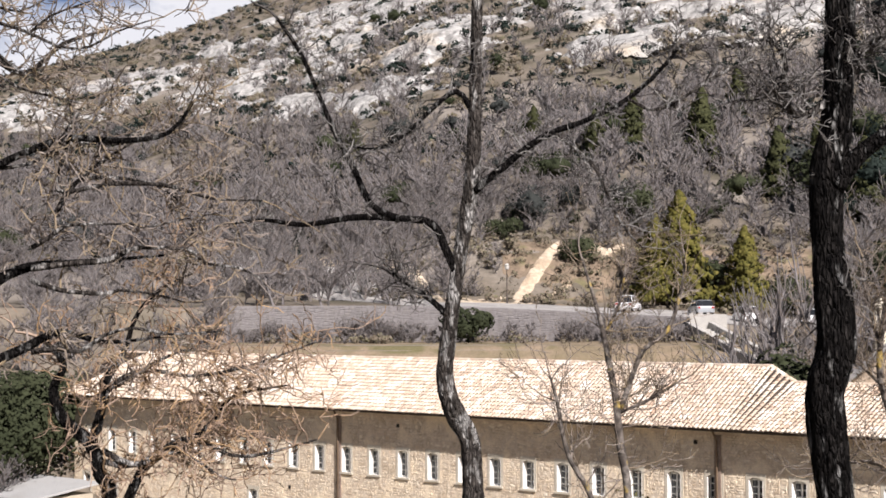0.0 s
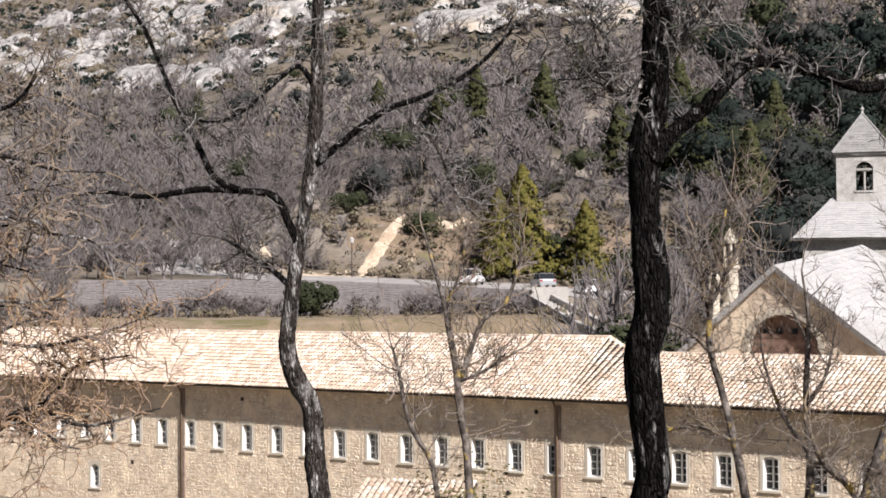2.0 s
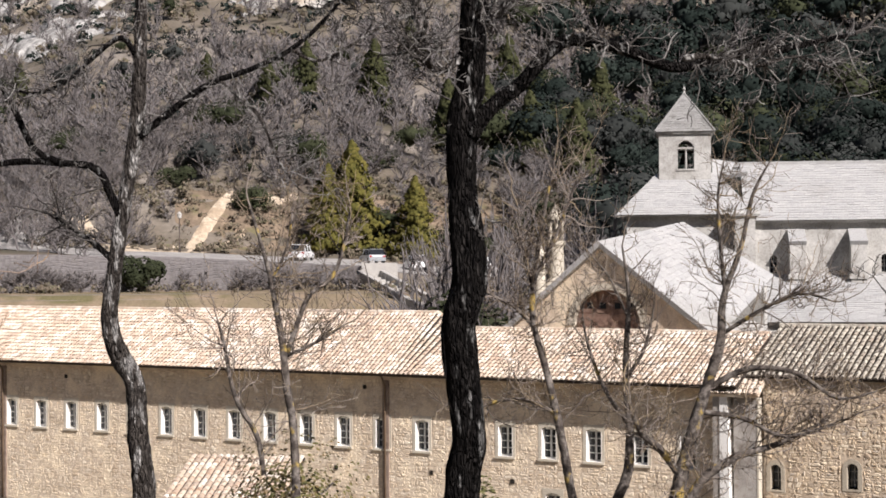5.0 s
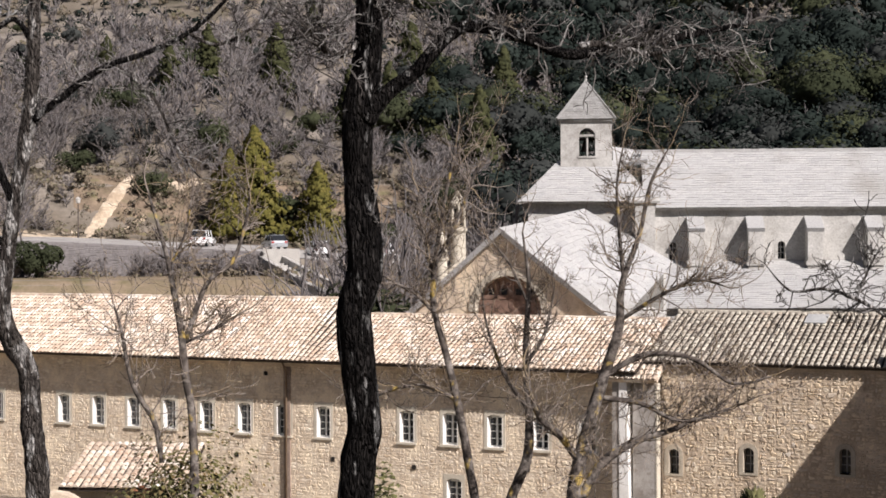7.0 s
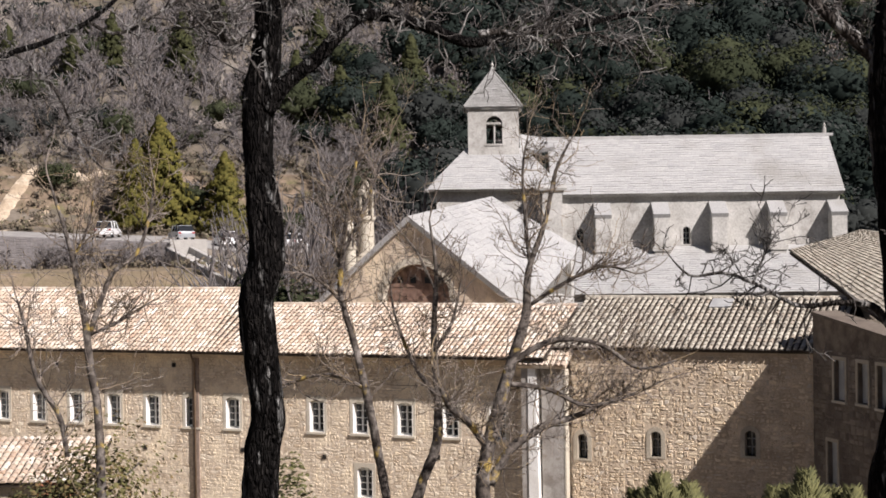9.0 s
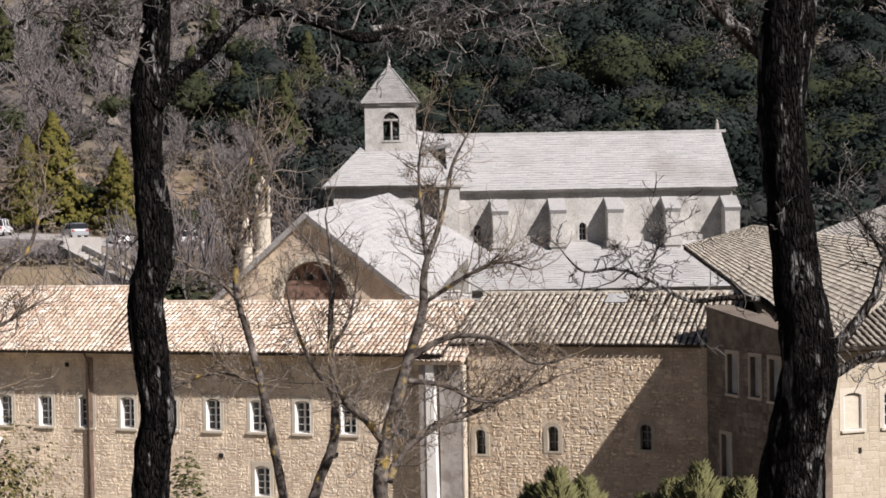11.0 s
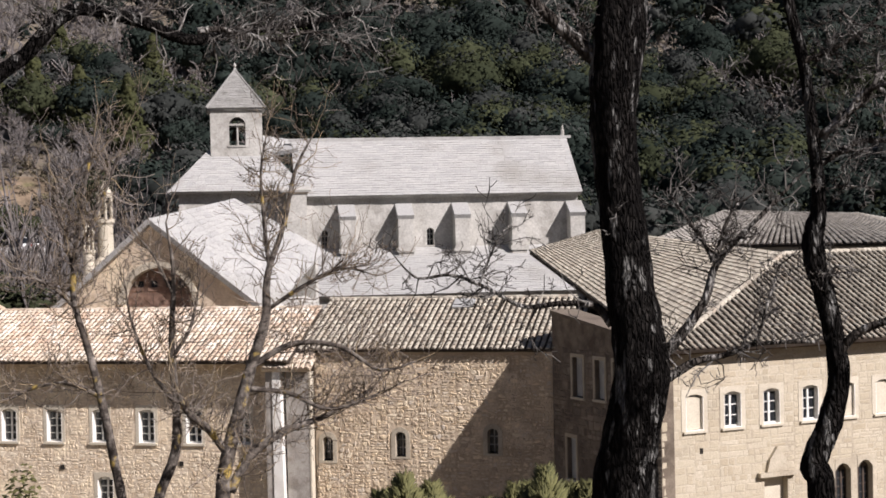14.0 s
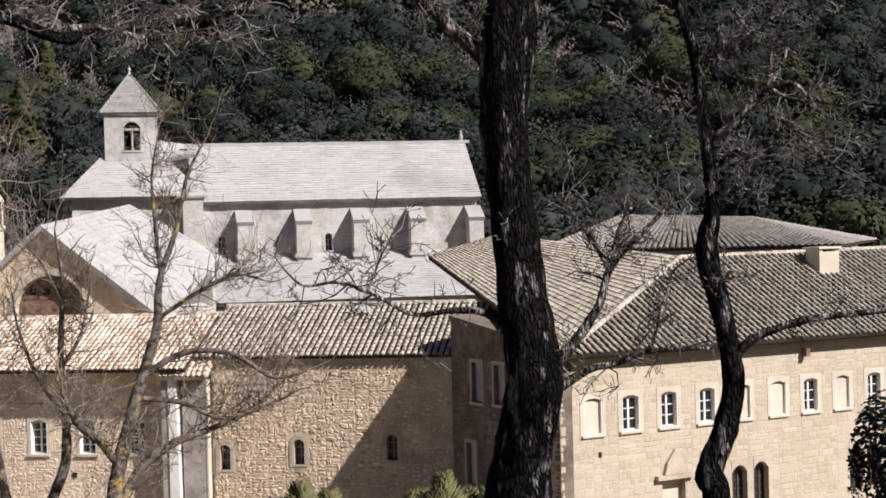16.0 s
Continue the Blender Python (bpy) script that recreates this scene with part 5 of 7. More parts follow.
BOUGHS['oak_left'] = [  # at -4.70, 12.61 facing -20.0
    [(0.03, 12.25, 0.162), (0.04, 12.95, 0.142), (0.10, 13.66, 0.123), (0.15, 14.37, 0.113), (0.18, 15.39, 0.095), (0.27, 16.52, 0.067)],
    [(0.11, 13.83, 0.075), (0.56, 14.01, 0.061), (0.94, 14.32, 0.047), (1.21, 14.45, 0.038), (1.52, 14.49, 0.028), (1.88, 14.52, 0.019), (2.45, 14.58, 0.010)],
    [(0.17, 14.63, 0.066), (0.54, 15.00, 0.047), (0.93, 15.24, 0.033), (1.20, 15.38, 0.029), (1.51, 15.49, 0.029), (1.92, 15.48, 0.024), (2.30, 15.56, 0.019), (2.51, 15.82, 0.010)],
    [(0.08, 13.39, 0.066), (0.56, 13.56, 0.052), (0.95, 13.69, 0.043), (1.21, 13.81, 0.038), (1.48, 13.92, 0.028), (1.84, 13.83, 0.019), (2.31, 13.87, 0.010)],
    [(0.23, 16.07, 0.057), (0.57, 16.36, 0.038), (0.92, 16.16, 0.029), (1.19, 16.05, 0.024), (1.50, 16.33, 0.019), (1.91, 16.50, 0.010)],
    [(1.51, 15.49, 0.019), (1.42, 15.07, 0.019), (1.83, 15.13, 0.019), (2.30, 15.13, 0.019), (2.68, 15.03, 0.012), (3.12, 15.02, 0.007)],
    [(1.21, 15.39, 0.022), (1.61, 15.47, 0.019), (1.94, 15.48, 0.016), (2.32, 15.57, 0.013), (2.46, 15.68, 0.010)],
    [(1.41, 14.89, 0.020), (1.58, 15.15, 0.016), (1.84, 15.36, 0.012), (2.18, 15.58, 0.008)],
    [(1.41, 14.89, 0.018), (1.58, 15.15, 0.016), (1.98, 15.19, 0.014), (2.22, 15.15, 0.011), (2.37, 15.08, 0.009), (2.57, 14.93, 0.007)],
    [(1.22, 14.60, 0.022), (1.35, 14.68, 0.019), (1.46, 14.77, 0.015), (1.64, 14.79, 0.012), (1.93, 14.79, 0.009)],
    [(1.22, 14.43, 0.028), (1.48, 14.47, 0.025), (1.81, 14.50, 0.023), (1.98, 14.59, 0.020), (2.22, 14.60, 0.018), (2.46, 14.57, 0.015), (2.57, 14.47, 0.012), (2.82, 14.44, 0.010), (3.01, 14.34, 0.007)],
    [(2.50, 14.82, 0.010), (2.53, 14.75, 0.009), (2.46, 14.64, 0.008), (2.48, 14.51, 0.007), (2.45, 14.39, 0.006)],
    [(1.22, 14.34, 0.022), (1.45, 14.26, 0.019), (1.82, 14.23, 0.016), (1.93, 14.26, 0.013), (2.22, 14.23, 0.010), (2.50, 14.16, 0.007)],
    [(1.22, 13.76, 0.024), (1.42, 13.79, 0.021), (1.59, 13.76, 0.018), (1.78, 13.89, 0.015), (2.02, 13.95, 0.013), (2.29, 13.90, 0.010), (2.71, 13.92, 0.007)],
    [(0.92, 16.18, 0.016), (1.10, 16.04, 0.013), (1.25, 16.00, 0.009), (1.34, 16.11, 0.006)],
    [(0.87, 16.43, 0.016), (1.18, 16.33, 0.014), (1.41, 16.22, 0.012), (1.64, 16.22, 0.010), (1.86, 16.35, 0.008), (2.10, 16.44, 0.006)],
    [(1.18, 16.33, 0.011), (1.34, 16.48, 0.009), (1.59, 16.59, 0.007), (1.82, 16.68, 0.005)],
    [(0.91, 16.55, 0.012), (1.11, 16.51, 0.009), (1.31, 16.62, 0.006)],
    [(0.92, 16.02, 0.014), (1.10, 15.89, 0.011), (1.32, 15.83, 0.009), (1.59, 15.77, 0.006)],
    [(0.93, 15.23, 0.016), (1.19, 15.27, 0.013), (1.37, 15.38, 0.010), (1.46, 15.46, 0.007)],
    [(1.44, 15.49, 0.008), (1.59, 15.73, 0.007), (1.55, 15.61, 0.005)],
    [(1.97, 14.83, 0.012), (2.11, 14.78, 0.010), (2.44, 14.85, 0.008), (2.78, 14.92, 0.006)],
    [(2.43, 15.65, 0.010), (2.50, 15.82, 0.007), (2.62, 15.92, 0.005)],
]
BOUGHS['oak_low'] = [  # at -4.40, 19.96 facing -12.0
    [(0.03, 11.61, 0.095), (-0.11, 12.10, 0.087), (-0.22, 12.45, 0.087), (-0.55, 12.77, 0.073), (-0.67, 13.13, 0.058), (-0.55, 13.44, 0.044), (-0.75, 13.72, 0.029)],
    [(-0.20, 12.49, 0.065), (-0.09, 12.87, 0.058), (-0.04, 13.23, 0.051), (0.18, 13.58, 0.036), (0.35, 14.07, 0.029), (0.70, 14.43, 0.022), (1.05, 14.58, 0.011)],
    [(0.20, 11.67, 0.066), (0.45, 12.16, 0.058), (0.86, 12.40, 0.044), (1.24, 12.63, 0.036), (1.56, 13.00, 0.022), (2.28, 13.13, 0.011)],
    [(-0.08, 12.38, 0.044), (0.37, 12.20, 0.036), (0.93, 12.51, 0.029), (1.64, 12.28, 0.022), (2.58, 12.48, 0.011)],
    [(-0.04, 13.16, 0.036), (0.43, 13.36, 0.029), (1.06, 13.29, 0.022), (1.78, 13.43, 0.018), (2.57, 13.71, 0.011)],
    [(-0.06, 12.24, 0.040), (0.29, 12.18, 0.034), (0.75, 12.38, 0.027), (1.11, 12.50, 0.020), (1.32, 12.63, 0.014)],
    [(0.60, 12.31, 0.026), (0.96, 12.30, 0.021), (1.37, 12.03, 0.015), (1.58, 11.97, 0.010)],
    [(-0.11, 12.63, 0.035), (-0.02, 13.09, 0.029), (0.39, 13.35, 0.024), (0.75, 13.55, 0.018), (1.00, 13.63, 0.012)],
]
BOUGHS['ash_e'] = [  # at 3.78, 34.52 facing 6.5
    [(0.06, 8.35, 0.128), (-0.00, 10.24, 0.115), (-0.15, 11.26, 0.114), (-0.22, 12.08, 0.102), (-0.36, 12.90, 0.089), (-0.56, 13.91, 0.063), (-0.94, 15.25, 0.032)],
    [(-0.14, 11.89, 0.083), (0.11, 12.64, 0.076), (0.40, 13.27, 0.063), (0.91, 13.68, 0.057), (1.20, 14.54, 0.044), (1.30, 15.23, 0.025)],
    [(-0.66, 9.24, 0.077), (-0.81, 10.13, 0.077), (-1.28, 11.02, 0.064), (-1.50, 12.15, 0.051), (-1.65, 12.72, 0.025)],
    [(-0.14, 11.89, 0.044), (0.49, 12.16, 0.044), (1.19, 12.57, 0.025)],
    [(-0.49, 13.53, 0.038), (-0.13, 14.29, 0.032), (0.00, 15.05, 0.019)],
]
BOUGHS['ash_f'] = [  # at 10.94, 36.09 facing 16.8
    [(-0.03, 6.77, 0.140), (-0.34, 8.98, 0.139), (-0.60, 10.37, 0.124), (-0.86, 11.47, 0.110), (-1.14, 12.58, 0.096), (-1.08, 13.68, 0.083), (-0.84, 15.19, 0.055), (-0.58, 16.42, 0.028)],
    [(-0.56, 10.23, 0.069), (-1.21, 10.58, 0.062), (-2.04, 10.56, 0.055), (-2.66, 10.27, 0.028)],
    [(-1.05, 12.30, 0.069), (-1.59, 12.86, 0.055), (-2.13, 13.14, 0.041), (-2.54, 13.42, 0.021)],
    [(-1.09, 13.54, 0.062), (-0.61, 14.50, 0.055), (-0.18, 15.59, 0.041), (0.11, 16.41, 0.021)],
    [(-1.12, 13.27, 0.055), (-1.36, 14.23, 0.041), (-1.49, 15.33, 0.028)],
]
BOUGHS['ash_g'] = [  # at 11.90, 36.84 facing 17.9
    [(-0.25, 6.43, 0.187), (0.06, 7.70, 0.172), (0.45, 8.69, 0.157), (0.51, 9.68, 0.128), (0.43, 11.38, 0.099), (0.51, 13.07, 0.071), (0.36, 14.35, 0.028)],
    [(0.47, 9.96, 0.085), (-0.11, 10.82, 0.071), (-0.52, 11.96, 0.042), (-0.65, 12.81, 0.021)],
    [(0.46, 11.09, 0.071), (0.89, 11.79, 0.057), (1.12, 12.78, 0.028)],
    [(0.51, 12.51, 0.042), (0.07, 13.50, 0.035), (-0.49, 14.22, 0.021)],
]
BOUGHS['ash_h'] = [  # at 12.52, 33.45 facing 20.4
    [(-0.07, 6.98, 0.226), (-0.14, 8.29, 0.198), (0.10, 9.47, 0.184), (0.48, 10.77, 0.157), (0.89, 12.07, 0.131), (0.98, 13.11, 0.091), (1.38, 14.28, 0.065), (1.65, 15.45, 0.046), (2.05, 16.22, 0.020)],
    [(0.03, 8.16, 0.132), (0.46, 8.94, 0.132), (1.25, 9.46, 0.105), (2.16, 9.73, 0.079), (3.21, 10.22, 0.026)],
    [(0.04, 8.95, 0.119), (-0.47, 9.67, 0.105), (-0.94, 10.11, 0.079), (-1.21, 10.92, 0.039)],
    [(0.59, 11.03, 0.092), (1.53, 11.51, 0.079), (2.57, 11.42, 0.066), (3.47, 10.86, 0.046), (4.32, 11.05, 0.026)],
    [(1.03, 13.11, 0.059), (0.92, 14.28, 0.052), (0.87, 15.46, 0.033), (1.01, 16.24, 0.020)],
    [(0.48, 10.51, 0.079), (1.39, 10.37, 0.066), (2.29, 9.97, 0.053), (3.34, 10.21, 0.040), (3.99, 10.47, 0.020)],
    [(1.00, 12.33, 0.065), (1.81, 12.84, 0.052), (2.60, 13.22, 0.039), (3.24, 13.08, 0.020)],
]

# ---- bare trees near the viewpoint ----


def curved(pts, step):
    """A smooth line through control points (x, z, radius) with a little sway in depth."""
    out = []
    n = len(pts)
    for i in range(n - 1):
        p0, p1, p2, p3 = (np.array(pts[min(max(k, 0), n - 1)], float) for k in (i - 1, i, i + 1, i + 2))
        m = max(2, int(np.linalg.norm((p2 - p1)[:2]) / step))
        for k in range(m):
            t = k / m
            out.append(0.5 * (2 * p1 + (p2 - p0) * t + (2 * p0 - 5 * p1 + 4 * p2 - p3) * t * t + (3 * p1 - p0 - 3 * p2 + p3) * t ** 3))
    out.append(np.array(pts[-1], float))
    return out


def sprout(rg, geo, p, d, length, radius, depth, gnarl, sides=4, lift=0.15, kids=(2, 4), thin=0.0012):
    """A crooked branchlet that forks."""
    n = max(3, int(length / 0.12)) if length < 1.5 else max(4, int(length / 0.25))
    n = min(n, 9)
    pts, rad, q, dd = [p.copy()], [radius], p.copy(), d.normalized()
    for k in range(n):
        dd = (dd + Vector((rg.gauss(0, gnarl), rg.gauss(0, gnarl), rg.gauss(0, gnarl) + lift * 0.3))).normalized()
        q = q + dd * length / n
        pts.append(q.copy())
        rad.append(max(radius * (1 - 0.8 * (k + 1) / n), thin))
    geo.tube(pts, rad, sides, False)
    if depth:
        for _ in range(rg.randint(*kids)):
            k = rg.randint(1, n - 1)
            a = (pts[k + 1] - pts[k]).normalized()
            side = Vector((rg.gauss(0, 1), rg.gauss(0, 0.8), rg.gauss(0.1, 1)))
            sprout(rg, geo, pts[k], (a * 0.6 + side.normalized() * 0.8), length * rg.uniform(0.35, 0.65), max(rad[k] * 0.65, thin), depth - 1, gnarl, 3, lift, kids, thin)


def bark_tube(geo, pts, radii, sides, relief, seed):
    """A trunk or limb whose skin is broken into rough plates."""
    start = len(geo.v)
    geo.tube(pts, radii, sides)
    run, r = 0.0, max(radii[len(radii) // 2], 0.01)
    for i, p in enumerate(pts):
        run += (Vector(p) - Vector(pts[max(i - 1, 0)])).length
        for k in range(sides):
            v = Vector(geo.v[start + i * sides + k])
            out = v - Vector(p)
            t = k / sides * math.tau
            n1 = noise.noise(Vector((math.cos(t) * 1.6 + seed, math.sin(t) * 1.6, run * 0.3 / r)))
            n2 = noise.noise(Vector((math.cos(t) * 4.5, math.sin(t) * 4.5 + seed, run * 0.9 / r)))
            geo.v[start + i * sides + k] = tuple(Vector(p) + out * (1 + relief * (n1 + 0.9 * n2)))


def limb_tree(name, label, x, y, facing, limbs, seed, bark, twig, twigs, twig_len, gnarl=0.3, depth=2, trunk_sides=18, step=0.05, relief=0.012, lift=0.15, thin=0.002, kids=(2, 4), slim=1.0, stout=0.013, grey_to=0.065, limb_slim=1.0):
    """A bare tree from its trunk and main limbs, with branchlets grown on them."""
    rg = random.Random(seed)
    base = ground_at(x, y)
    tree = thing(name, pose(x, y, 0, 0, 0, -facing), label, "tree")
    tw = Geo()
    sway = [rg.uniform(-1, 1) for _ in limbs]
    for i, limb in enumerate(limbs):
        g = Geo()
        if i == 0:
            r0 = limb[0][2]
            limb = [(limb[0][0] - 0.05, base - 0.25, r0 * 1.5), (limb[0][0] - 0.03, base + 0.25, r0 * 1.2), *limb] if limb[0][1] > base + 0.4 else [(limb[0][0], base - 0.25, r0 * 1.3), *[q for q in limb if q[1] > base + 0.1]]
        line = curved(limb, step if i == 0 else step * 1.6)
        total = len(line)
        pts = [Vector((q[0], (0 if i == 0 else sway[i] * 0.35 * abs(q[0] - line[0][0])) + (0.03 * math.sin(k * step * 2.2 + seed)), q[1])) for k, q in enumerate(line)]
        rad = [max(q[2] * slim * (limb_slim if i else 1.0), thin) for q in line]
        bark_tube(g, pts, rad, trunk_sides if i == 0 else 10, 0.13, seed + i)
        part("trunk" if i == 0 else "limb", g, bark if i == 0 or bark is M_BARK_PALE else (M_BARK_GREY if limb[0][2] < grey_to else M_BARK), tree, smooth=True)
        count = twigs if i else max(2, twigs // 2)
        for _ in range(count):
            k = rg.randint(int(total * (0.15 if i else 0.55)), total - 2)
            if pts[k].z < base + 1.0:
                continue
            a = (pts[k + 1] - pts[k]).normalized()
            d = a * 0.5 + Vector((rg.gauss(0, 1), rg.gauss(0, 0.7), rg.gauss(0.15, 0.9))).normalized()
            sprout(rg, tw, pts[k], d, twig_len * rg.uniform(0.4, 1.2), max(thin * 1.3, min(rad[k] * 0.55, twig_len * stout)), depth, gnarl, 4, lift, kids, thin)
        sprout(rg, tw, pts[-1], pts[-1] - pts[-3], twig_len, max(rad[-1] * 0.9, 0.003), depth, gnarl, 4, lift, kids, thin)
    part("twig_mass", tw, twig, tree, kind="stuff")
    return tree


OAK = "bare oak with dark lichen-spotted bark and crooked limbs"
limb_tree("oak_tree", OAK, 0.29, 22.64, 1.2, BOUGHS["oak_a"], 11, M_BARK_GREY, M_TWIG_DARK, 17, 0.75, 0.45, 2, step=0.06, thin=0.0058, stout=0.021, grey_to=0.04, limb_slim=0.95)
limb_tree("oak_tree", "thick dark oak trunk with one long arching limb", 2.54, 11.74, 12.9, BOUGHS["oak_b"], 23, M_BARK, M_TWIG_DARK, 38, 0.46, 0.48, 2, 28, 0.025, 0.016, thin=0.0034, stout=0.023)
limb_tree("oak_tree", "massive leaning oak trunk with grey lichen bark", 7.58, 10.47, 34.5, BOUGHS["oak_c"], 37, M_BARK, M_TWIG_DARK, 15, 0.40, 0.46, 2, 32, 0.025, 0.022, thin=0.0034, stout=0.022, grey_to=0.11, limb_slim=0.78)
limb_tree("oak_tree", "slender crooked oak trunk with fine twigs", 7.82, 8.38, 41.8, BOUGHS["oak_d"], 41, M_BARK, M_TWIG_DARK, 8, 0.28, 0.46, 2, 18, 0.025, 0.010, thin=0.0028, stout=0.021)
limb_tree("oak_tree", "spreading bare oak with ochre lichen on its branches", -4.7, 12.61, -20.0, BOUGHS["oak_left"], 53, M_BARK, M_TWIG, 7, 0.62, 0.46, 2, 14, 0.06, 0.01, kids=(2, 4), thin=0.0048, stout=0.021)
limb_tree("oak_tree", "small crooked oak with dense yellowish twigs", -4.4, 19.96, -12.0, BOUGHS["oak_low"], 61, M_BARK, M_TWIG_WARM, 19, 0.95, 0.45, 2, 12, 0.06, 0.01, kids=(3, 4), thin=0.0066, stout=0.016)
ASH = "slim pale bare tree with upright branches"
limb_tree("ash_tree", ASH, 3.78, 34.52, 6.5, BOUGHS["ash_e"], 71, M_BARK_PALE, M_TWIG, 26, 1.35, 0.2, 2, 10, 0.12, 0.008, 0.4, 0.0062, slim=0.8)
limb_tree("ash_tree", ASH, 10.94, 36.09, 16.8, BOUGHS["ash_f"], 73, M_BARK_PALE, M_TWIG, 28, 1.35, 0.2, 2, 10, 0.12, 0.008, 0.4, 0.0062, slim=0.8)
limb_tree("ash_tree", ASH, 11.9, 36.84, 17.9, BOUGHS["ash_g"], 79, M_BARK_PALE, M_TWIG, 20, 1.35, 0.2, 2, 10, 0.12, 0.008, 0.4, 0.0062, slim=0.8)
limb_tree("ash_tree", "pale bare tree with a forked trunk before the wall", 12.52, 33.45, 20.4, BOUGHS["ash_h"], 83, M_BARK_PALE, M_TWIG, 36, 1.35, 0.2, 2, 12, 0.12, 0.008, 0.3, 0.0058, slim=0.85)

# ---- leaves, shrubs, woods: many small pieces in few meshes ----


def leafy(name, cols, rough=0.75, spread=0.7, patch=0.4):
    return mat(name, cols[0], tuple(cols[1:]), patch, rough, 0.0, 6.0, spread, source="island", grain=0.2)


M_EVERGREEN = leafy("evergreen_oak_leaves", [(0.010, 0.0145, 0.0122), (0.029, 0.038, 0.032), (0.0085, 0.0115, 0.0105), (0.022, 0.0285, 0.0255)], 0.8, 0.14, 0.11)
M_OLIVE = leafy("olive_green_leaves", [(0.026, 0.031, 0.017), (0.052, 0.058, 0.031), (0.022, 0.027, 0.017)], 0.8, 0.14, 0.11)
M_GREYGREEN = leafy("grey_green_leaves", [(0.024, 0.027, 0.025), (0.050, 0.053, 0.049), (0.020, 0.022, 0.020)], 0.8, 0.14, 0.11)
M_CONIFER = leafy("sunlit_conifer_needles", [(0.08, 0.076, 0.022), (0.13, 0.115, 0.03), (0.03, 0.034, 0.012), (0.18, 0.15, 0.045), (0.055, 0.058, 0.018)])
M_PINE = leafy("olive_pine_needles", [(0.042, 0.046, 0.022), (0.062, 0.064, 0.029), (0.026, 0.030, 0.016)])
M_RUSSET = leafy("russet_and_green_leaves", [(0.10, 0.10, 0.045), (0.17, 0.145, 0.06), (0.07, 0.08, 0.034), (0.19, 0.12, 0.06), (0.12, 0.12, 0.055)])
M_RED_LEAF = leafy("russet_oak_leaves", [(0.24, 0.09, 0.05), (0.30, 0.13, 0.07), (0.15, 0.085, 0.045)])
M_CYPRESS = leafy("yellow_green_cypress", [(0.10, 0.102, 0.040), (0.155, 0.147, 0.060), (0.045, 0.048, 0.021), (0.115, 0.108, 0.044)])
M_WOODS = mat("bare_wood_branches", (0.155, 0.139, 0.132), ((0.20, 0.184, 0.18), (0.10, 0.089, 0.085), (0.21, 0.168, 0.132)), 0.02, 0.97, 0.0, 2.0, 0.55, source="island")
M_ROCK = mat("pale_limestone_rock", (0.37, 0.36, 0.335), ((0.21, 0.20, 0.185), (0.45, 0.435, 0.405)), 0.16, 0.95, 2.0, 0.45, spot=(0.05, 0.58, 0.68, (0.42, 0.36, 0.28)))


def batch_mesh(name, verts, tris, material):
    me = bpy.data.meshes.new(name)
    me.vertices.add(len(verts))
    me.vertices.foreach_set("co", np.ascontiguousarray(verts, np.float32).ravel())
    me.loops.add(tris.size)
    me.loops.foreach_set("vertex_index", np.ascontiguousarray(tris, np.int32).ravel())
    me.polygons.add(len(tris))
    me.polygons.foreach_set("loop_start", np.arange(0, tris.size, 3, dtype=np.int32))
    me.materials.append(material)
    me.update(calc_edges=True)
    return me


def stick_arrays(a, b, ra, rb):
    """Three-sided tapered sticks from a to b: vertices and triangles."""
    d = b - a
    d /= np.maximum(np.linalg.norm(d, axis=1, keepdims=True), 1e-6)
    s = np.cross(d, np.array([0.31, 0.17, 0.93]))
    s /= np.maximum(np.linalg.norm(s, axis=1, keepdims=True), 1e-6)
    t = np.cross(d, s)
    v = np.empty((len(a), 6, 3))
    for k in range(3):
        o = s * math.cos(k * math.tau / 3) + t * math.sin(k * math.tau / 3)
        v[:, k], v[:, k + 3] = a + o * ra[:, None], b + o * rb[:, None]
    f = np.array([(0, 1, 4), (0, 4, 3), (1, 2, 5), (1, 5, 4), (2, 0, 3), (2, 3, 5)])
    return v.reshape(-1, 3), (f[None] + (np.arange(len(a)) * 6)[:, None, None]).reshape(-1, 3)


def bare_template(rg, upright=0.5, n1=7, n2=5, n3=3, deep=3):
    """Sticks of one bare tree of height about 1."""
    seg = []

    def go(p, d, length, r, level):
        for k in range(2):
            d2 = (d + Vector((rg.gauss(0, .16), rg.gauss(0, .16), rg.gauss(0, .1) + 0.06))).normalized()
            q = p + d2 * length / 2
            seg.append((*p, *q, r * (1 - 0.3 * k), r * (0.7 - 0.3 * k)))
            p, d = q, d2
            if level < deep:
                for _ in range((n1, n2, n3)[level] // 2 + rg.randint(0, 1)):
                    sd = (d + Vector((rg.gauss(0, 1), rg.gauss(0, 1), rg.gauss(upright, .5))).normalized() * 0.95).normalized()
                    go(p - d2 * length * rg.uniform(0, .35), sd, length * rg.uniform(.45, .75), r * 0.55, level + 1)

    go(Vector((0, 0, -0.05)), Vector((0, 0, 1)), 0.55, 0.022, 0)
    return np.array(seg)


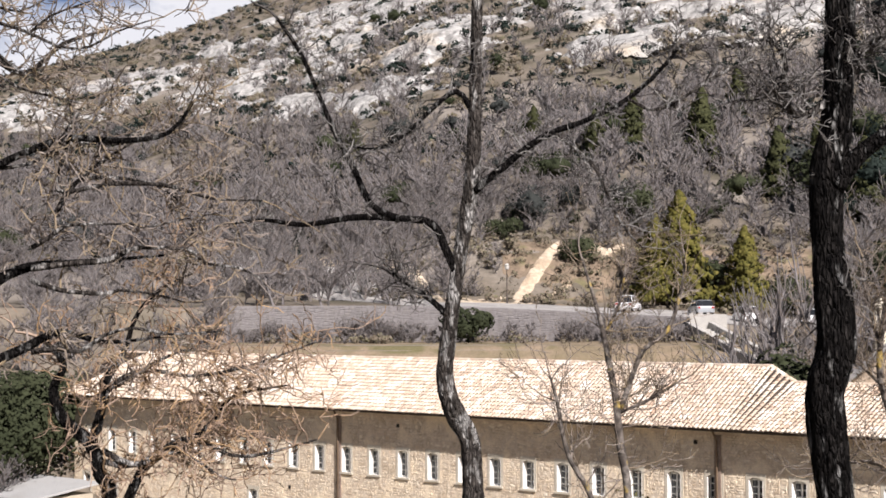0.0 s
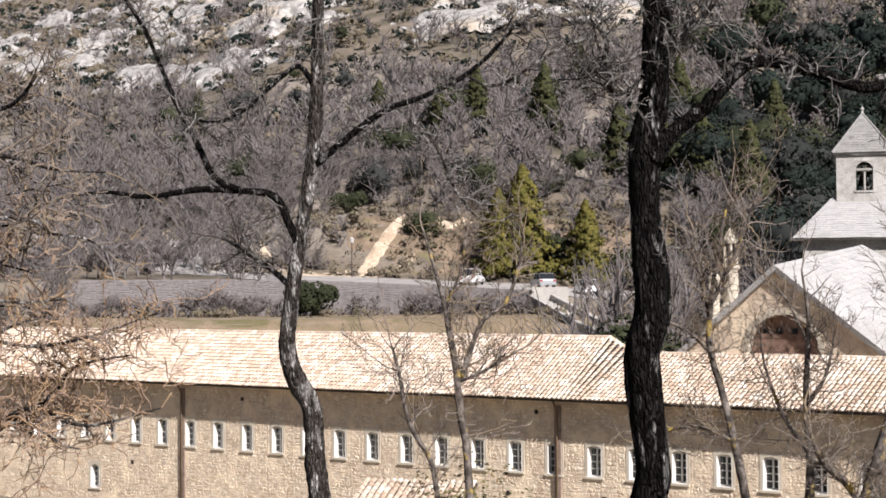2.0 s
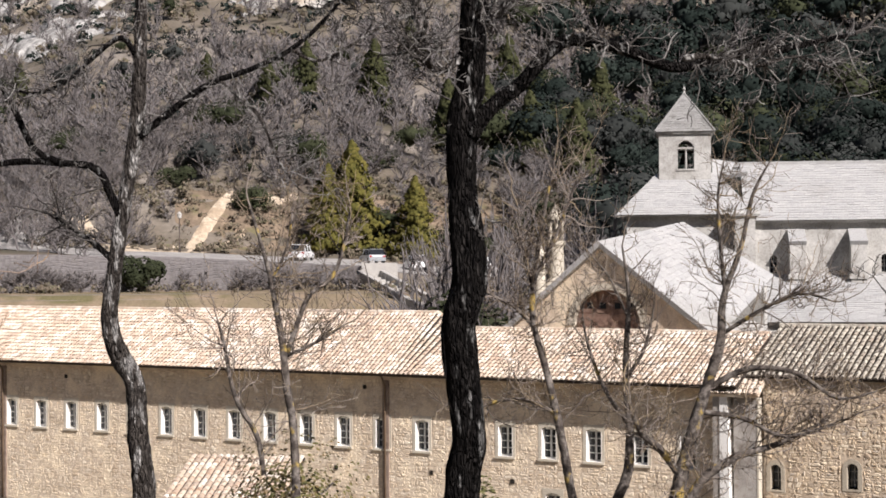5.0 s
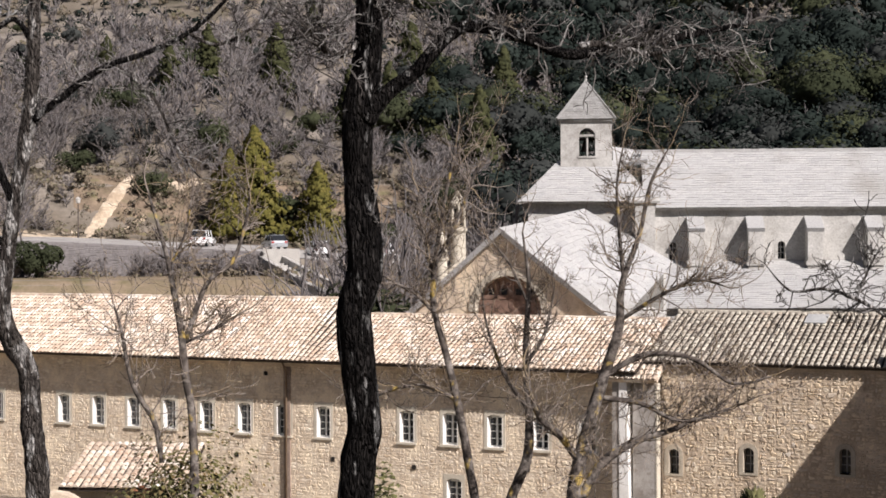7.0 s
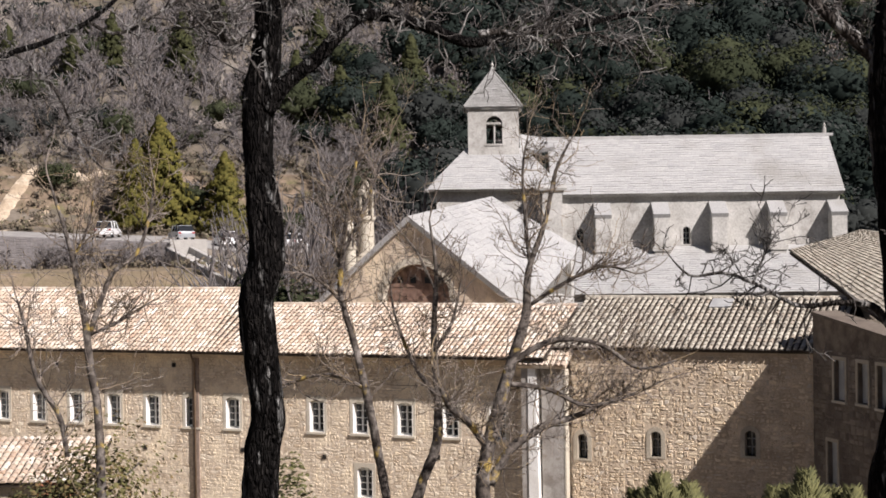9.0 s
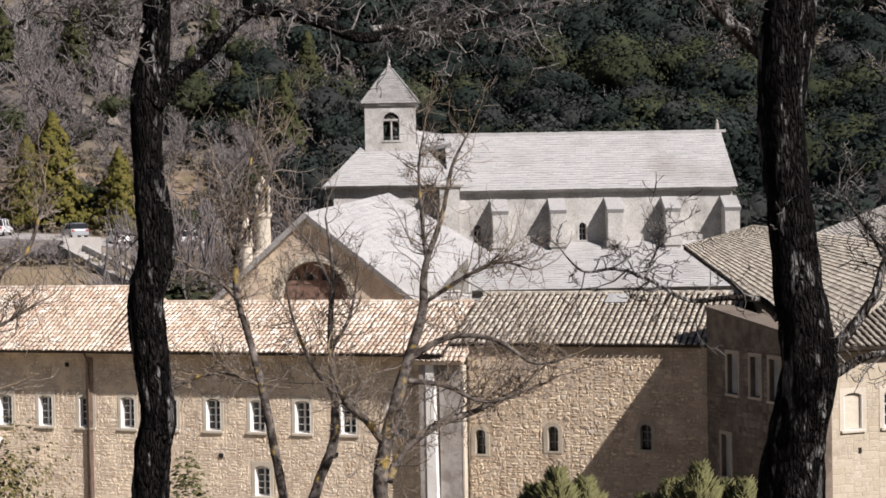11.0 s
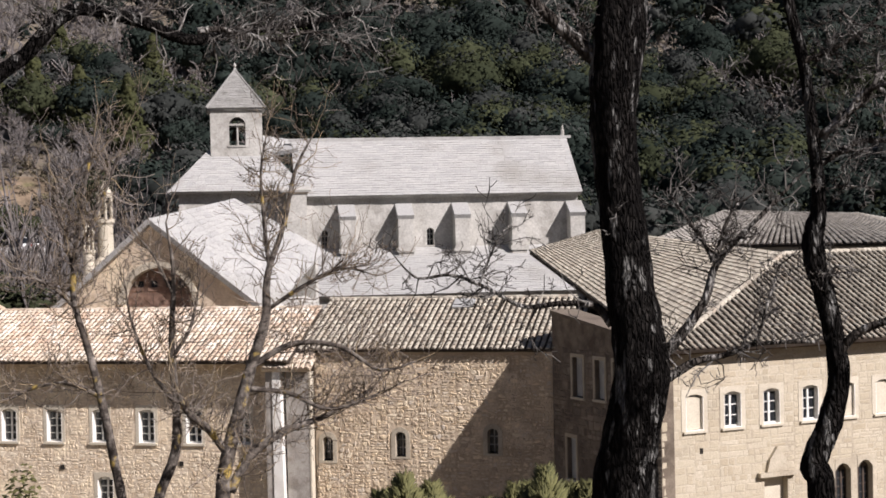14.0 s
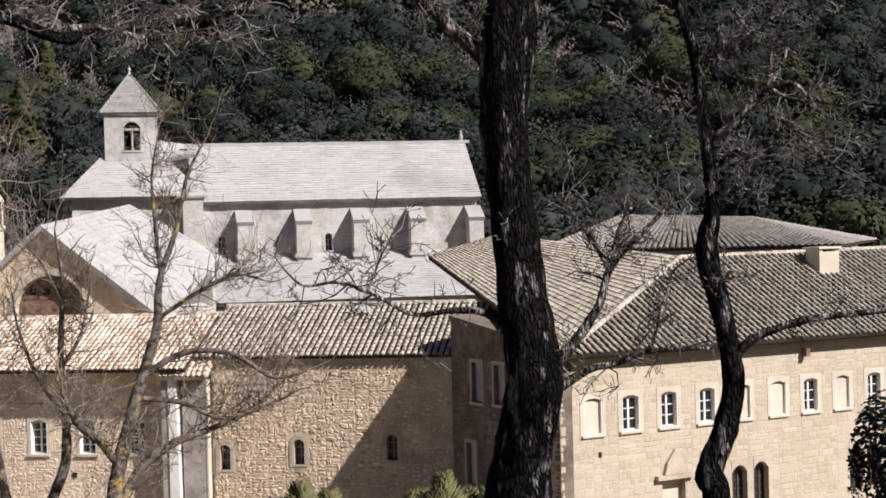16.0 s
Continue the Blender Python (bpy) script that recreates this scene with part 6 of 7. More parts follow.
def clump_template(rg, n, squash=1.0, tall=False, dome=False):
    """Tufts of one leafy crown: centre, outward direction, size; within a height of about 1."""
    lobes = [(Vector((0, 0, .45)), .42)] + [(Vector((rg.uniform(-.34, .34), rg.uniform(-.34, .34), rg.uniform(.3, .62))), rg.uniform(.18, .32)) for _ in range(rg.randint(2, 5))]
    if dome:
        lobes = [(Vector((0, 0, .58)), .36)] * 2 + [(Vector((rg.uniform(-.32, .32), rg.uniform(-.32, .32), rg.uniform(.42, .68))), rg.uniform(.16, .25)) for _ in range(rg.randint(3, 5))]
    out = []
    for _ in range(n):
        if tall:
            z = rg.random() ** 1.25
            a = rg.uniform(0, math.tau)
            lump = noise.noise(Vector((math.cos(a) * 1.3, math.sin(a) * 1.3, z * 9 + n * 0.37)))
            rr = 0.25 * (1 - z) ** 0.7 * (0.26 + 0.8 * abs(math.sin(z * 17 + 1.1 * math.sin(a * 3) + rg.gauss(0, .15))) + 0.6 * lump) * math.sqrt(rg.uniform(.15, 1))
            rr = max(rr, 0.01)
            c, d = Vector((rr * math.cos(a), rr * math.sin(a), 0.06 + z * 0.94)), Vector((math.cos(a), math.sin(a), 0.25))
        else:
            c0, r = rg.choice(lobes)
            d = Vector((rg.gauss(0, 1), rg.gauss(0, 1), rg.gauss(.45, .9))).normalized()
            c = c0 + d * r * rg.uniform(.72, 1.05)
        out.append((*c, *d, rg.uniform(.6, 1.4)))
    return np.array(out)


_ball = bmesh.new()
bmesh.ops.create_icosphere(_ball, subdivisions=1, radius=1.0)
BALL_V = np.array([tuple(q.co) for q in _ball.verts])
BALL_F = np.array([[q.index for q in face.verts] for face in _ball.faces])
_ball.free()


def core_arrays(template, spot, a, rs_):
    """Lumpy masses of foliage filling a crown inside its tufts."""
    x, y, z, h, wide = spot
    n = len(template)
    vs, fs, o = [], [], 0
    c = template[:, :3].mean(axis=0)
    for k in range(6):
        p = c if k == 0 else c + (template[rs_.integers(n), :3] - c) * 0.5
        r = 0.23 if k == 0 else rs_.uniform(0.11, 0.15)
        v = BALL_V * (r * (1 + rs_.normal(0, 0.1, len(BALL_V)))[:, None]) + p
        v = v * (wide * h, wide * h, h)
        vs.append(np.stack([v[:, 0] * math.cos(a) - v[:, 1] * math.sin(a) + x, v[:, 0] * math.sin(a) + v[:, 1] * math.cos(a) + y, v[:, 2] + z], -1))
        fs.append(BALL_F + o)
        o += len(v)
    return np.concatenate(vs), np.concatenate(fs)


def tuft_arrays(c, d, s, rs_, apex=0.30, stray=0.22):
    """Small ragged pyramids (open tufts) at c, facing d, of size s."""
    n = len(c)
    j = rs_.normal(size=(n, 3))
    d = d + j * stray + (np.array([0, 0, 1.6]) if apex > 1 else 0)
    d /= np.linalg.norm(d, axis=1, keepdims=True)
    a = np.cross(d, rs_.normal(size=(n, 3)))
    a /= np.maximum(np.linalg.norm(a, axis=1, keepdims=True), 1e-6)
    b = np.cross(d, a)
    v = np.empty((n, 4, 3))
    v[:, 3] = c + d * (s * apex)[:, None]
    for k in range(3):
        w = s * rs_.uniform(.55, 1.1, n) * (0.5 if apex > 1 else 1.0)
        v[:, k] = c + (a * math.cos(k * math.tau / 3) + b * math.sin(k * math.tau / 3)) * w[:, None] - d * (s * 0.5 * min(apex, 0.3))[:, None]
    f = np.array([(0, 1, 3), (1, 2, 3), (2, 0, 3)])
    return v.reshape(-1, 3), (f[None] + (np.arange(n) * 4)[:, None, None]).reshape(-1, 3)


def place_sticks(templates, spots, rs_, rmin):
    vs, fs, o = [], [], 0
    for x, y, z, h, wide in spots:
        t = templates[rs_.integers(len(templates))]
        a = rs_.uniform(0, math.tau)
        m = np.array([[math.cos(a) * wide, -math.sin(a) * wide, 0], [math.sin(a) * wide, math.cos(a) * wide, 0], [0, 0, 1]]) * h
        p, q = t[:, :3] @ m.T + (x, y, z), t[:, 3:6] @ m.T + (x, y, z)
        v, f = stick_arrays(p, q, np.maximum(t[:, 6] * h, rmin), np.maximum(t[:, 7] * h, rmin * 0.8))
        vs.append(v), fs.append(f + o)
        o += len(v)
    return np.concatenate(vs), np.concatenate(fs)


def place_tufts(templates, spots, rs_, size, apex=0.30, stray=0.22, core=False):
    vs, fs, o = [], [], 0
    for x, y, z, h, wide in spots:
        t = templates[rs_.integers(len(templates))]
        a = rs_.uniform(0, math.tau)
        m = np.array([[math.cos(a) * wide, -math.sin(a) * wide, 0], [math.sin(a) * wide, math.cos(a) * wide, 0], [0, 0, 1]])
        v, f = tuft_arrays(t[:, :3] @ m.T * h + (x, y, z), t[:, 3:6] @ m.T, t[:, 6] * size * h, rs_, apex, stray)
        vs.append(v), fs.append(f + o)
        o += len(v)
        if core:
            v, f = core_arrays(t, (x, y, z, h, wide), a, rs_)
            vs.append(v), fs.append(f + o)
            o += len(v)
    return np.concatenate(vs), np.concatenate(fs)


rs_ = np.random.default_rng(7)
rg = random.Random(17)
bare_t = [bare_template(rg) for _ in range(9)]
bare_far_t = [bare_template(rg, 0.5, 8, 5, 3, 2) for _ in range(9)]
ever_t = [clump_template(rg, 230, dome=True) for _ in range(8)]
near_t = [clump_template(rg, 760, dome=True) for _ in range(8)]
scrub_t = [clump_template(rg, 46) for _ in range(6)]


def elevation(x, y):
    return np.degrees(np.arctan2(height(x, y) - EYE, np.hypot(x, y)))


N = 13000
az_ = rs_.uniform(-17.5, 48, N)
rr_ = 126 + (610 - 126) * rs_.random(N) ** 1.35
px_, py_ = rr_ * np.sin(np.radians(az_)), rr_ * np.cos(np.radians(az_))
el_ = elevation(px_, py_)
green = np.interp(az_, [-18, -4, 6, 12, 17, 22, 30, 48], [0.03, 0.06, 0.11, 0.13, 0.30, 0.62, 0.80, 0.86])
clump = fbm(px_, py_, 17.0, 3)
is_green = rs_.random(N) < np.clip(green + 0.16 * clump, 0.02, 0.97)
rock_lo = np.interp(az_, [-18, -8, 0, 6, 12, 18], [5.9, 6.6, 6.7, 7.6, 8.8, 12.0])
rocky = (el_ > rock_lo)
clear = ((rr_ < 186) & (az_ > -1) & (az_ < 14.5)) | ((rr_ < 174) & (az_ < 16)) | ((rr_ < 190) & (az_ < -1) & (rr_ < 172 - az_ * 4))
top = np.interp(az_, [-18, 0, 8, 48], [13, 13, 11.2, 10.2])
shown = ~clear & (el_ < top)
keep_b = ~is_green & shown & ~(rocky & (rs_.random(N) < 0.8))
keep_g = is_green & shown & ~(rocky & (rs_.random(N) < 0.75))
thin_ = rs_.random(N)
keep_b &= thin_ < np.interp(rr_, [174, 300, 600], [1.0, 0.95, 0.7])
keep_g &= thin_ < np.interp(rr_, [174, 300, 600], [0.56, 0.54, 0.5])


def spots_of(mask, h0, h1, w0, w1):
    i = np.nonzero(mask)[0]
    return [(px_[k], py_[k], float(height(px_[k], py_[k])) - 0.25, h0 + (h1 - h0) * rs_.random() ** 1.6, rs_.uniform(w0, w1)) for k in i]


bs = spots_of(keep_b, 3.6, 8.0, 0.95, 1.4)
v, f = place_sticks(bare_t, [q for q in bs if math.hypot(q[0], q[1]) < 205], rs_, 0.04)
v2, f2 = place_sticks(bare_far_t, [q for q in bs if math.hypot(q[0], q[1]) >= 205], rs_, 0.075)
v, f = np.concatenate([v, v2]), np.concatenate([f, f2 + len(v)])
tagged(new("bare_woods", batch_mesh("bare_woods", v, f, M_WOODS)), "grey-brown leafless woods on the mountainside", "woods", kind="stuff")
gs = spots_of(keep_g, 4.2, 11.5, 0.95, 1.35)
gs = [(q[0], q[1], q[2], q[3] * float(np.interp(math.degrees(math.atan2(q[0], q[1])), [10, 18], [0.62, 1.0])), q[4]) for q in gs]
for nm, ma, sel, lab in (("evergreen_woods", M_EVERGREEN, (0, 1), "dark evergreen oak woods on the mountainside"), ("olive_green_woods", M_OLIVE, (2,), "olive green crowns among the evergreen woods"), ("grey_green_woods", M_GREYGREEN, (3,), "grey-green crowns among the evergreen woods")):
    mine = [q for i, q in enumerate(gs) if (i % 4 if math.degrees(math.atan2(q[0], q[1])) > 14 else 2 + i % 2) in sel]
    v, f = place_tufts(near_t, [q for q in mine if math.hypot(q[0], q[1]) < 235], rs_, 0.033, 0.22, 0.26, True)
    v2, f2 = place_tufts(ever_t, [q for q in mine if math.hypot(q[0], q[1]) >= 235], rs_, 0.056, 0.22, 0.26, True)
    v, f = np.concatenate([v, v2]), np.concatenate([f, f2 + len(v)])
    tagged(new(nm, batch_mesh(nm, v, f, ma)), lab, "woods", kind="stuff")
# low scrub, thick among the rocks
N2 = 11500
az2 = rs_.uniform(-17.5, 48, N2)
r2 = 185 + (635 - 185) * rs_.random(N2) ** 0.6
x2, y2 = r2 * np.sin(np.radians(az2)), r2 * np.cos(np.radians(az2))
h2 = height(x2, y2)
sp = [(x2[k], y2[k], h2[k] - 0.3, rs_.uniform(1.2, 3.4), rs_.uniform(1.0, 1.7)) for k in range(N2) if np.degrees(np.arctan2(h2[k] - EYE, r2[k])) < 12.5]
half = len(sp) // 2
v, f = place_tufts(scrub_t, sp[:half], rs_, 0.15)
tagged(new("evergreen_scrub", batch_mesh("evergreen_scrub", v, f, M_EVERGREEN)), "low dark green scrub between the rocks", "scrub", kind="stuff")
M_DRYSCRUB = leafy("dry_brown_scrub", [(0.15, 0.12, 0.085), (0.20, 0.165, 0.12), (0.10, 0.085, 0.06), (0.12, 0.12, 0.06)], 0.9)
v, f = place_tufts(scrub_t, sp[half:], rs_, 0.15)
tagged(new("dry_scrub", batch_mesh("dry_scrub", v, f, M_DRYSCRUB)), "low dry brown scrub on the slope", "scrub", kind="stuff")

# limestone ledges breaking through the slope
ra_, rr3 = np.radians(np.arange(-17.5, 20, 0.14)), np.arange(300, 640, 1.3)
RA, RR3 = np.meshgrid(ra_, rr3, indexing="ij")
kx, ky = RR3 * np.sin(RA), RR3 * np.cos(RA)
kz = height(kx, ky)
kel = np.degrees(np.arctan2(kz - EYE, RR3))
lo = np.interp(np.degrees(RA), [-18, -8, 0, 6, 12, 20], [6.0, 6.7, 6.9, 7.8, 9.0, 12.0])
band = smooth(0, 0.9, kel - lo) * (1 - 0.9 * smooth(-1.3, -0.4, kel - np.interp(np.degrees(RA), [-18, -14.8, -10, -7.4, 0, 20], [7.4, 8.6, 10.0, 11.0, 13.6, 18])))
rough_n = np.empty(kx.shape)
for i in range(kx.shape[0]):
    for j in range(kx.shape[1]):
        rough_n[i, j] = noise.fractal(Vector((kx[i, j] * 0.045, ky[i, j] * 0.035, kz[i, j] * 0.10)), 0.6, 2.2, 6) if band[i, j] > 0.02 else -1.0
rise_ = np.where(band > 0.02, np.clip((rough_n + 0.10 + 0.22 * smooth(3, 8, np.degrees(RA))) * 4.5, -2.5, 2.4) - (1 - band) * 3.0 - 0.2, -3.5)
ia = np.arange(kx.size).reshape(kx.shape)
qd = np.stack([ia[:-1, :-1], ia[1:, :-1], ia[1:, 1:], ia[:-1, 1:]], -1).reshape(-1, 4)
up_ok = (rise_.ravel()[qd].max(axis=1) > -1.0)
qd = qd[up_ok]
used, inv = np.unique(qd, return_inverse=True)
rv = np.stack([kx, ky, kz + rise_], -1).reshape(-1, 3)[used]
qd = inv.reshape(-1, 4)
tris = np.concatenate([qd[:, [0, 2, 1]], qd[:, [0, 3, 2]]])
tagged(new("limestone_ledges", batch_mesh("limestone_ledges", rv, tris, M_ROCK)), "pale grey limestone ledges on the mountainside", "rock", kind="stuff")

# ---- car park, road and terrace ----
M_ASPHALT = mat("pale_worn_asphalt", (0.36, 0.34, 0.315), ((0.43, 0.41, 0.375), (0.29, 0.275, 0.26)), 0.2, 0.9, 0.01, 8.0)
M_SAND = mat("bare_sandy_earth", (0.47, 0.375, 0.27), ((0.38, 0.295, 0.205), (0.55, 0.46, 0.345)), 0.25, 0.97, 0.08, 1.5)
M_GRASS = mat("dry_winter_grass", (0.21, 0.165, 0.105), ((0.15, 0.13, 0.065), (0.27, 0.205, 0.14)), 0.15, 0.97, 0.05, 3.0)
M_GREYWALL = mat("grey_retaining_stone", (0.185, 0.17, 0.165), ((0.23, 0.212, 0.205), (0.135, 0.124, 0.12), (0.22, 0.20, 0.18)), 0.3, 0.95, 0.02, 6.0, 0.6, source="island")
M_CONCRETE = mat("pale_concrete", (0.46, 0.44, 0.40), ((0.38, 0.36, 0.33),), 0.6, 0.9, 0.006, 14.0)


def polar(azimuth, r, z=None, lift=0.0):
    x, y = r * math.sin(radians(azimuth)), r * math.cos(radians(azimuth))
    return (x, y, (ground_at(x, y) if z is None else z) + lift)


def strip(a0, a1, inner, outer, lift, n_a=60, n_r=5, ragged=0.0):
    """A sheet draped on the ground between two ranges, each a function of azimuth."""
    vs, fs = [], []
    for i in range(n_a + 1):
        a = a0 + (a1 - a0) * i / n_a
        for j in range(n_r + 1):
            x, y, z = polar(a, inner(a) + (outer(a) - inner(a)) * j / n_r, None, lift)
            if ragged:
                edge = max(abs(2 * j / n_r - 1), abs(2 * i / n_a - 1)) ** 3
                z += ragged * (noise.noise(Vector((x * 0.9, y * 0.9, 3.0))) + 0.5 * noise.noise(Vector((x * 2.3, y * 2.3, 7.0))) + 0.15 - 1.1 * edge)
            vs.append((x, y, z))
    for i in range(n_a):
        for j in range(n_r):
            k = i * (n_r + 1) + j
            fs.append((k, k + 1, k + n_r + 2, k + n_r + 1)[::-1])
    g = Geo()
    g.add(vs, fs)
    return g


single("road", strip(-9, 20, lambda a: 149.6 + max(0, -a) * 5.0, lambda a: 166 + max(0, -a) * 5.5, 0.06, 90, 6), M_ASPHALT, "pale asphalt road and car park above the abbey", "road", "structure")
# unseen ground strip, added for the light it bounces onto the wing wall
M_BOUNCE_GROUND = mat("bounce_ground_earth", (0.24, 0.21, 0.165), ((0.18, 0.16, 0.12), (0.30, 0.265, 0.21)), 0.4, 0.95, 0.02, 12.0)
single("gravel_court", strip(-16, 22, lambda a: 50 / math.cos(radians(a - 10)), lambda a: min(66.6 / math.cos(radians(a - 42)), 118), 0.05, 60, 10), M_BOUNCE_GROUND, "added unseen ground strip bouncing light onto the long wing", "court", "structure")
single("grass_terrace", strip(-8, 17, lambda a: 128, lambda a: 146.6, 0.05, 70, 8), M_GRASS, "dry winter grass terrace below the road wall", "grass", "structure")
M_DRYBANK = mat("reddish_dry_bank", (0.18, 0.135, 0.096), ((0.135, 0.105, 0.068), (0.24, 0.18, 0.125)), 0.2, 0.97, 0.08, 2.0, spot=(0.4, 0.55, 0.66, (0.16, 0.14, 0.075)))
single("earth_bank", strip(2.2, 15, lambda a: 167.3, lambda a: 184, 0.07, 80, 16, 0.12), M_DRYBANK, "reddish-brown bank of dry grass behind the car park", "bank", "structure")
single("sandy_bank", strip(5.2, 7.2, lambda a: 179.5 + 0.8 * math.sin(a * 5), lambda a: 182.5 + 0.7 * math.sin(a * 7), 0.1, 50, 8, 0.35), M_SAND, "bare sandy bank behind the car park", "bank", "structure")
single("sandy_track", strip(2.5, 4.3, lambda a: 167.0 + (a - 2.5) * 7.4, lambda a: 171.4 + (a - 2.5) * 7.0, 0.16, 50, 10, 0.14), M_SAND, "pale eroded sandy track up the bank", "path", "structure")
single("sandy_verge", strip(-7.5, 3.4, lambda a: 166.3 + max(0, -a) * 5.5, lambda a: 171.5 + max(0, -a) * 5.5 + 0.7 * math.sin(a * 4), 0.10, 90, 8, 0.12), M_SAND, "sandy verge beside the road", "verge", "structure")
single("side_track", strip(3.1, 4.9, lambda a: 168.0 + (a - 3.1) * 3.6, lambda a: 169.4 + (a - 3.1) * 3.7, 0.14, 40, 6, 0.16), M_SAND, "narrow sandy side path along the bank", "path", "structure")
wall = thing("retaining_wall", Matrix(), "grey rough stone retaining wall under the road", "wall", kind="structure")
RA0, RA1, RWR = -8.0, 9.3, 147.0
core, blocks = Geo(), Geo()
n = 90
for i in range(n):
    a, b = RA0 + (RA1 - RA0) * i / n, RA0 + (RA1 - RA0) * (i + 1) / n
    p0, p1, q0, q1 = polar(a, RWR, 0), polar(b, RWR, 0), polar(a, RWR + 0.7, 0), polar(b, RWR + 0.7, 0)
    za, zb = 10.8, 14.4 + float(np.interp(a, [-2.6, 1.8, 9.2], [0.45, 0.2, -0.8]))
    core.add([(p0[0], p0[1], za), (p1[0], p1[1], za), (q1[0], q1[1], za), (q0[0], q0[1], za), (p0[0], p0[1], zb), (p1[0], p1[1], zb), (q1[0], q1[1], zb), (q0[0], q0[1], zb)],
             [(0, 1, 5, 4), (1, 2, 6, 5), (2, 3, 7, 6), (3, 0, 4, 7), (4, 5, 6, 7)])
    z = 10.9
    while z < zb - 0.15:
        h, x = rng.uniform(0.16, 0.42), 0.0
        while x < 1.0:
            w = rng.uniform(0.25, 0.8)
            u0, u1 = x, min(1.0, x + w)
            c0, c1 = Vector((p0[0], p0[1], 0)).lerp(Vector((p1[0], p1[1], 0)), u0 + 0.02), Vector((p0[0], p0[1], 0)).lerp(Vector((p1[0], p1[1], 0)), u1 - 0.02)
            o = Vector((-math.sin(radians(a)), -math.cos(radians(a)), 0)) * rng.uniform(0.01, 0.045)
            zt = min(z + h - 0.03, zb - 0.05)
            blocks.add([tuple(v) for v in (c0 + Vector((0, 0, z)), c1 + Vector((0, 0, z)), c1 + Vector((0, 0, zt)), c0 + Vector((0, 0, zt)), c0 + o + Vector((0, 0, z + .04)), c1 + o + Vector((0, 0, z + .04)), c1 + o + Vector((0, 0, zt - .04)), c0 + o + Vector((0, 0, zt - .04)))],
                       [(4, 5, 6, 7), (0, 1, 5, 4), (1, 2, 6, 5), (2, 3, 7, 6), (3, 0, 4, 7)])
            x += w
        z += h
part("wall_core", core, M_GREYWALL, wall)
part("stonework", blocks, M_GREYWALL, wall, kind="stuff")
# stair with pale parapets going down from the car park
stair = thing("garden_stair", Matrix(), "pale concrete stair with low parapets down the bank", "stairs")
s0, s1 = Vector(polar(9.3, 146)), Vector(polar(12.4, 123))
s0.z, s1.z = 13.2, 9.6
sd = (s1 - s0)
sd.z = 0
sn = Vector((-sd.y, sd.x, 0)).normalized() * 1.1
for k in (-1, 1):
    p, q = s0 + sn * k, s1 + sn * k
    th = sn.normalized() * 0.22
    part("parapet", Geo().add([tuple(v) for v in (p - th, p + th, q + th, q - th, p - th - Vector((0, 0, 5)), p + th - Vector((0, 0, 5)), q + th - Vector((0, 0, 7)), q - th - Vector((0, 0, 7)))],
         [(0, 3, 2, 1), (0, 1, 5, 4), (1, 2, 6, 5), (2, 3, 7, 6), (3, 0, 4, 7)]), M_CONCRETE, stair)
for k in range(20):
    p = s0.lerp(s1, (k + 0.5) / 20)
    part("step", Geo().add([tuple(p + sn * a * 0.8 + sd.normalized() * b * 0.6 + Vector((0, 0, c))) for c in (-3.0, -0.55) for a, b in ((-1, -1), (1, -1), (1, 1), (-1, 1))], [(3, 2, 1, 0), (4, 5, 6, 7), (0, 1, 5, 4), (1, 2, 6, 5), (2, 3, 7, 6), (3, 0, 4, 7)]), M_CONCRETE, stair)
bx = Vector(polar(9.6, 147.5))
single("concrete_landing", Geo().box(-1.7, 1.7, -1.2, 1.2, -3.5, 1.0).box(-1.7, -1.4, -1.3, -1.21, 0.0, 1.1), M_CONCRETE, "pale concrete landing block at the stair head", "landing", m=pose(bx.x, bx.y, 12.9, 0, 0, -9))

# lamp post
lp = polar(2.35, 166.5)
lamp = thing("street_lamp", pose(*lp), "thin dark street lamp beside the road", "lamp")
part("pole", Geo().lathe([(0.11, 0), (0.11, 0.4), (0.06, 0.45), (0.05, 3.6)], 8), M_IRON, lamp, smooth=True)
part("lantern", Geo().lathe([(0.06, 3.6), (0.22, 3.7), (0.26, 4.05), (0.30, 4.1), (0.0, 4.35)], 8), M_CONCRETE, lamp)

# ---- cars ----
M_PAINT_W = mat("white_car_paint", (0.80, 0.80, 0.79), (), 2.0, 0.25, grain=0.02)
M_PAINT_G = mat("silver_car_paint", (0.45, 0.47, 0.48), (), 2.0, 0.3, grain=0.02, metal=0.5)
M_TYRE = mat("black_rubber", (0.02, 0.02, 0.02), (), 2.0, 0.85)
M_RIM = mat("alloy_rim", (0.5, 0.5, 0.5), (), 2.0, 0.35, metal=0.8, grain=0.05)
M_LIGHT = mat("red_tail_lens", (0.35, 0.03, 0.02), (), 2.0, 0.3)
M_LENS = mat("clear_headlight_lens", (0.7, 0.7, 0.7), (), 2.0, 0.15)


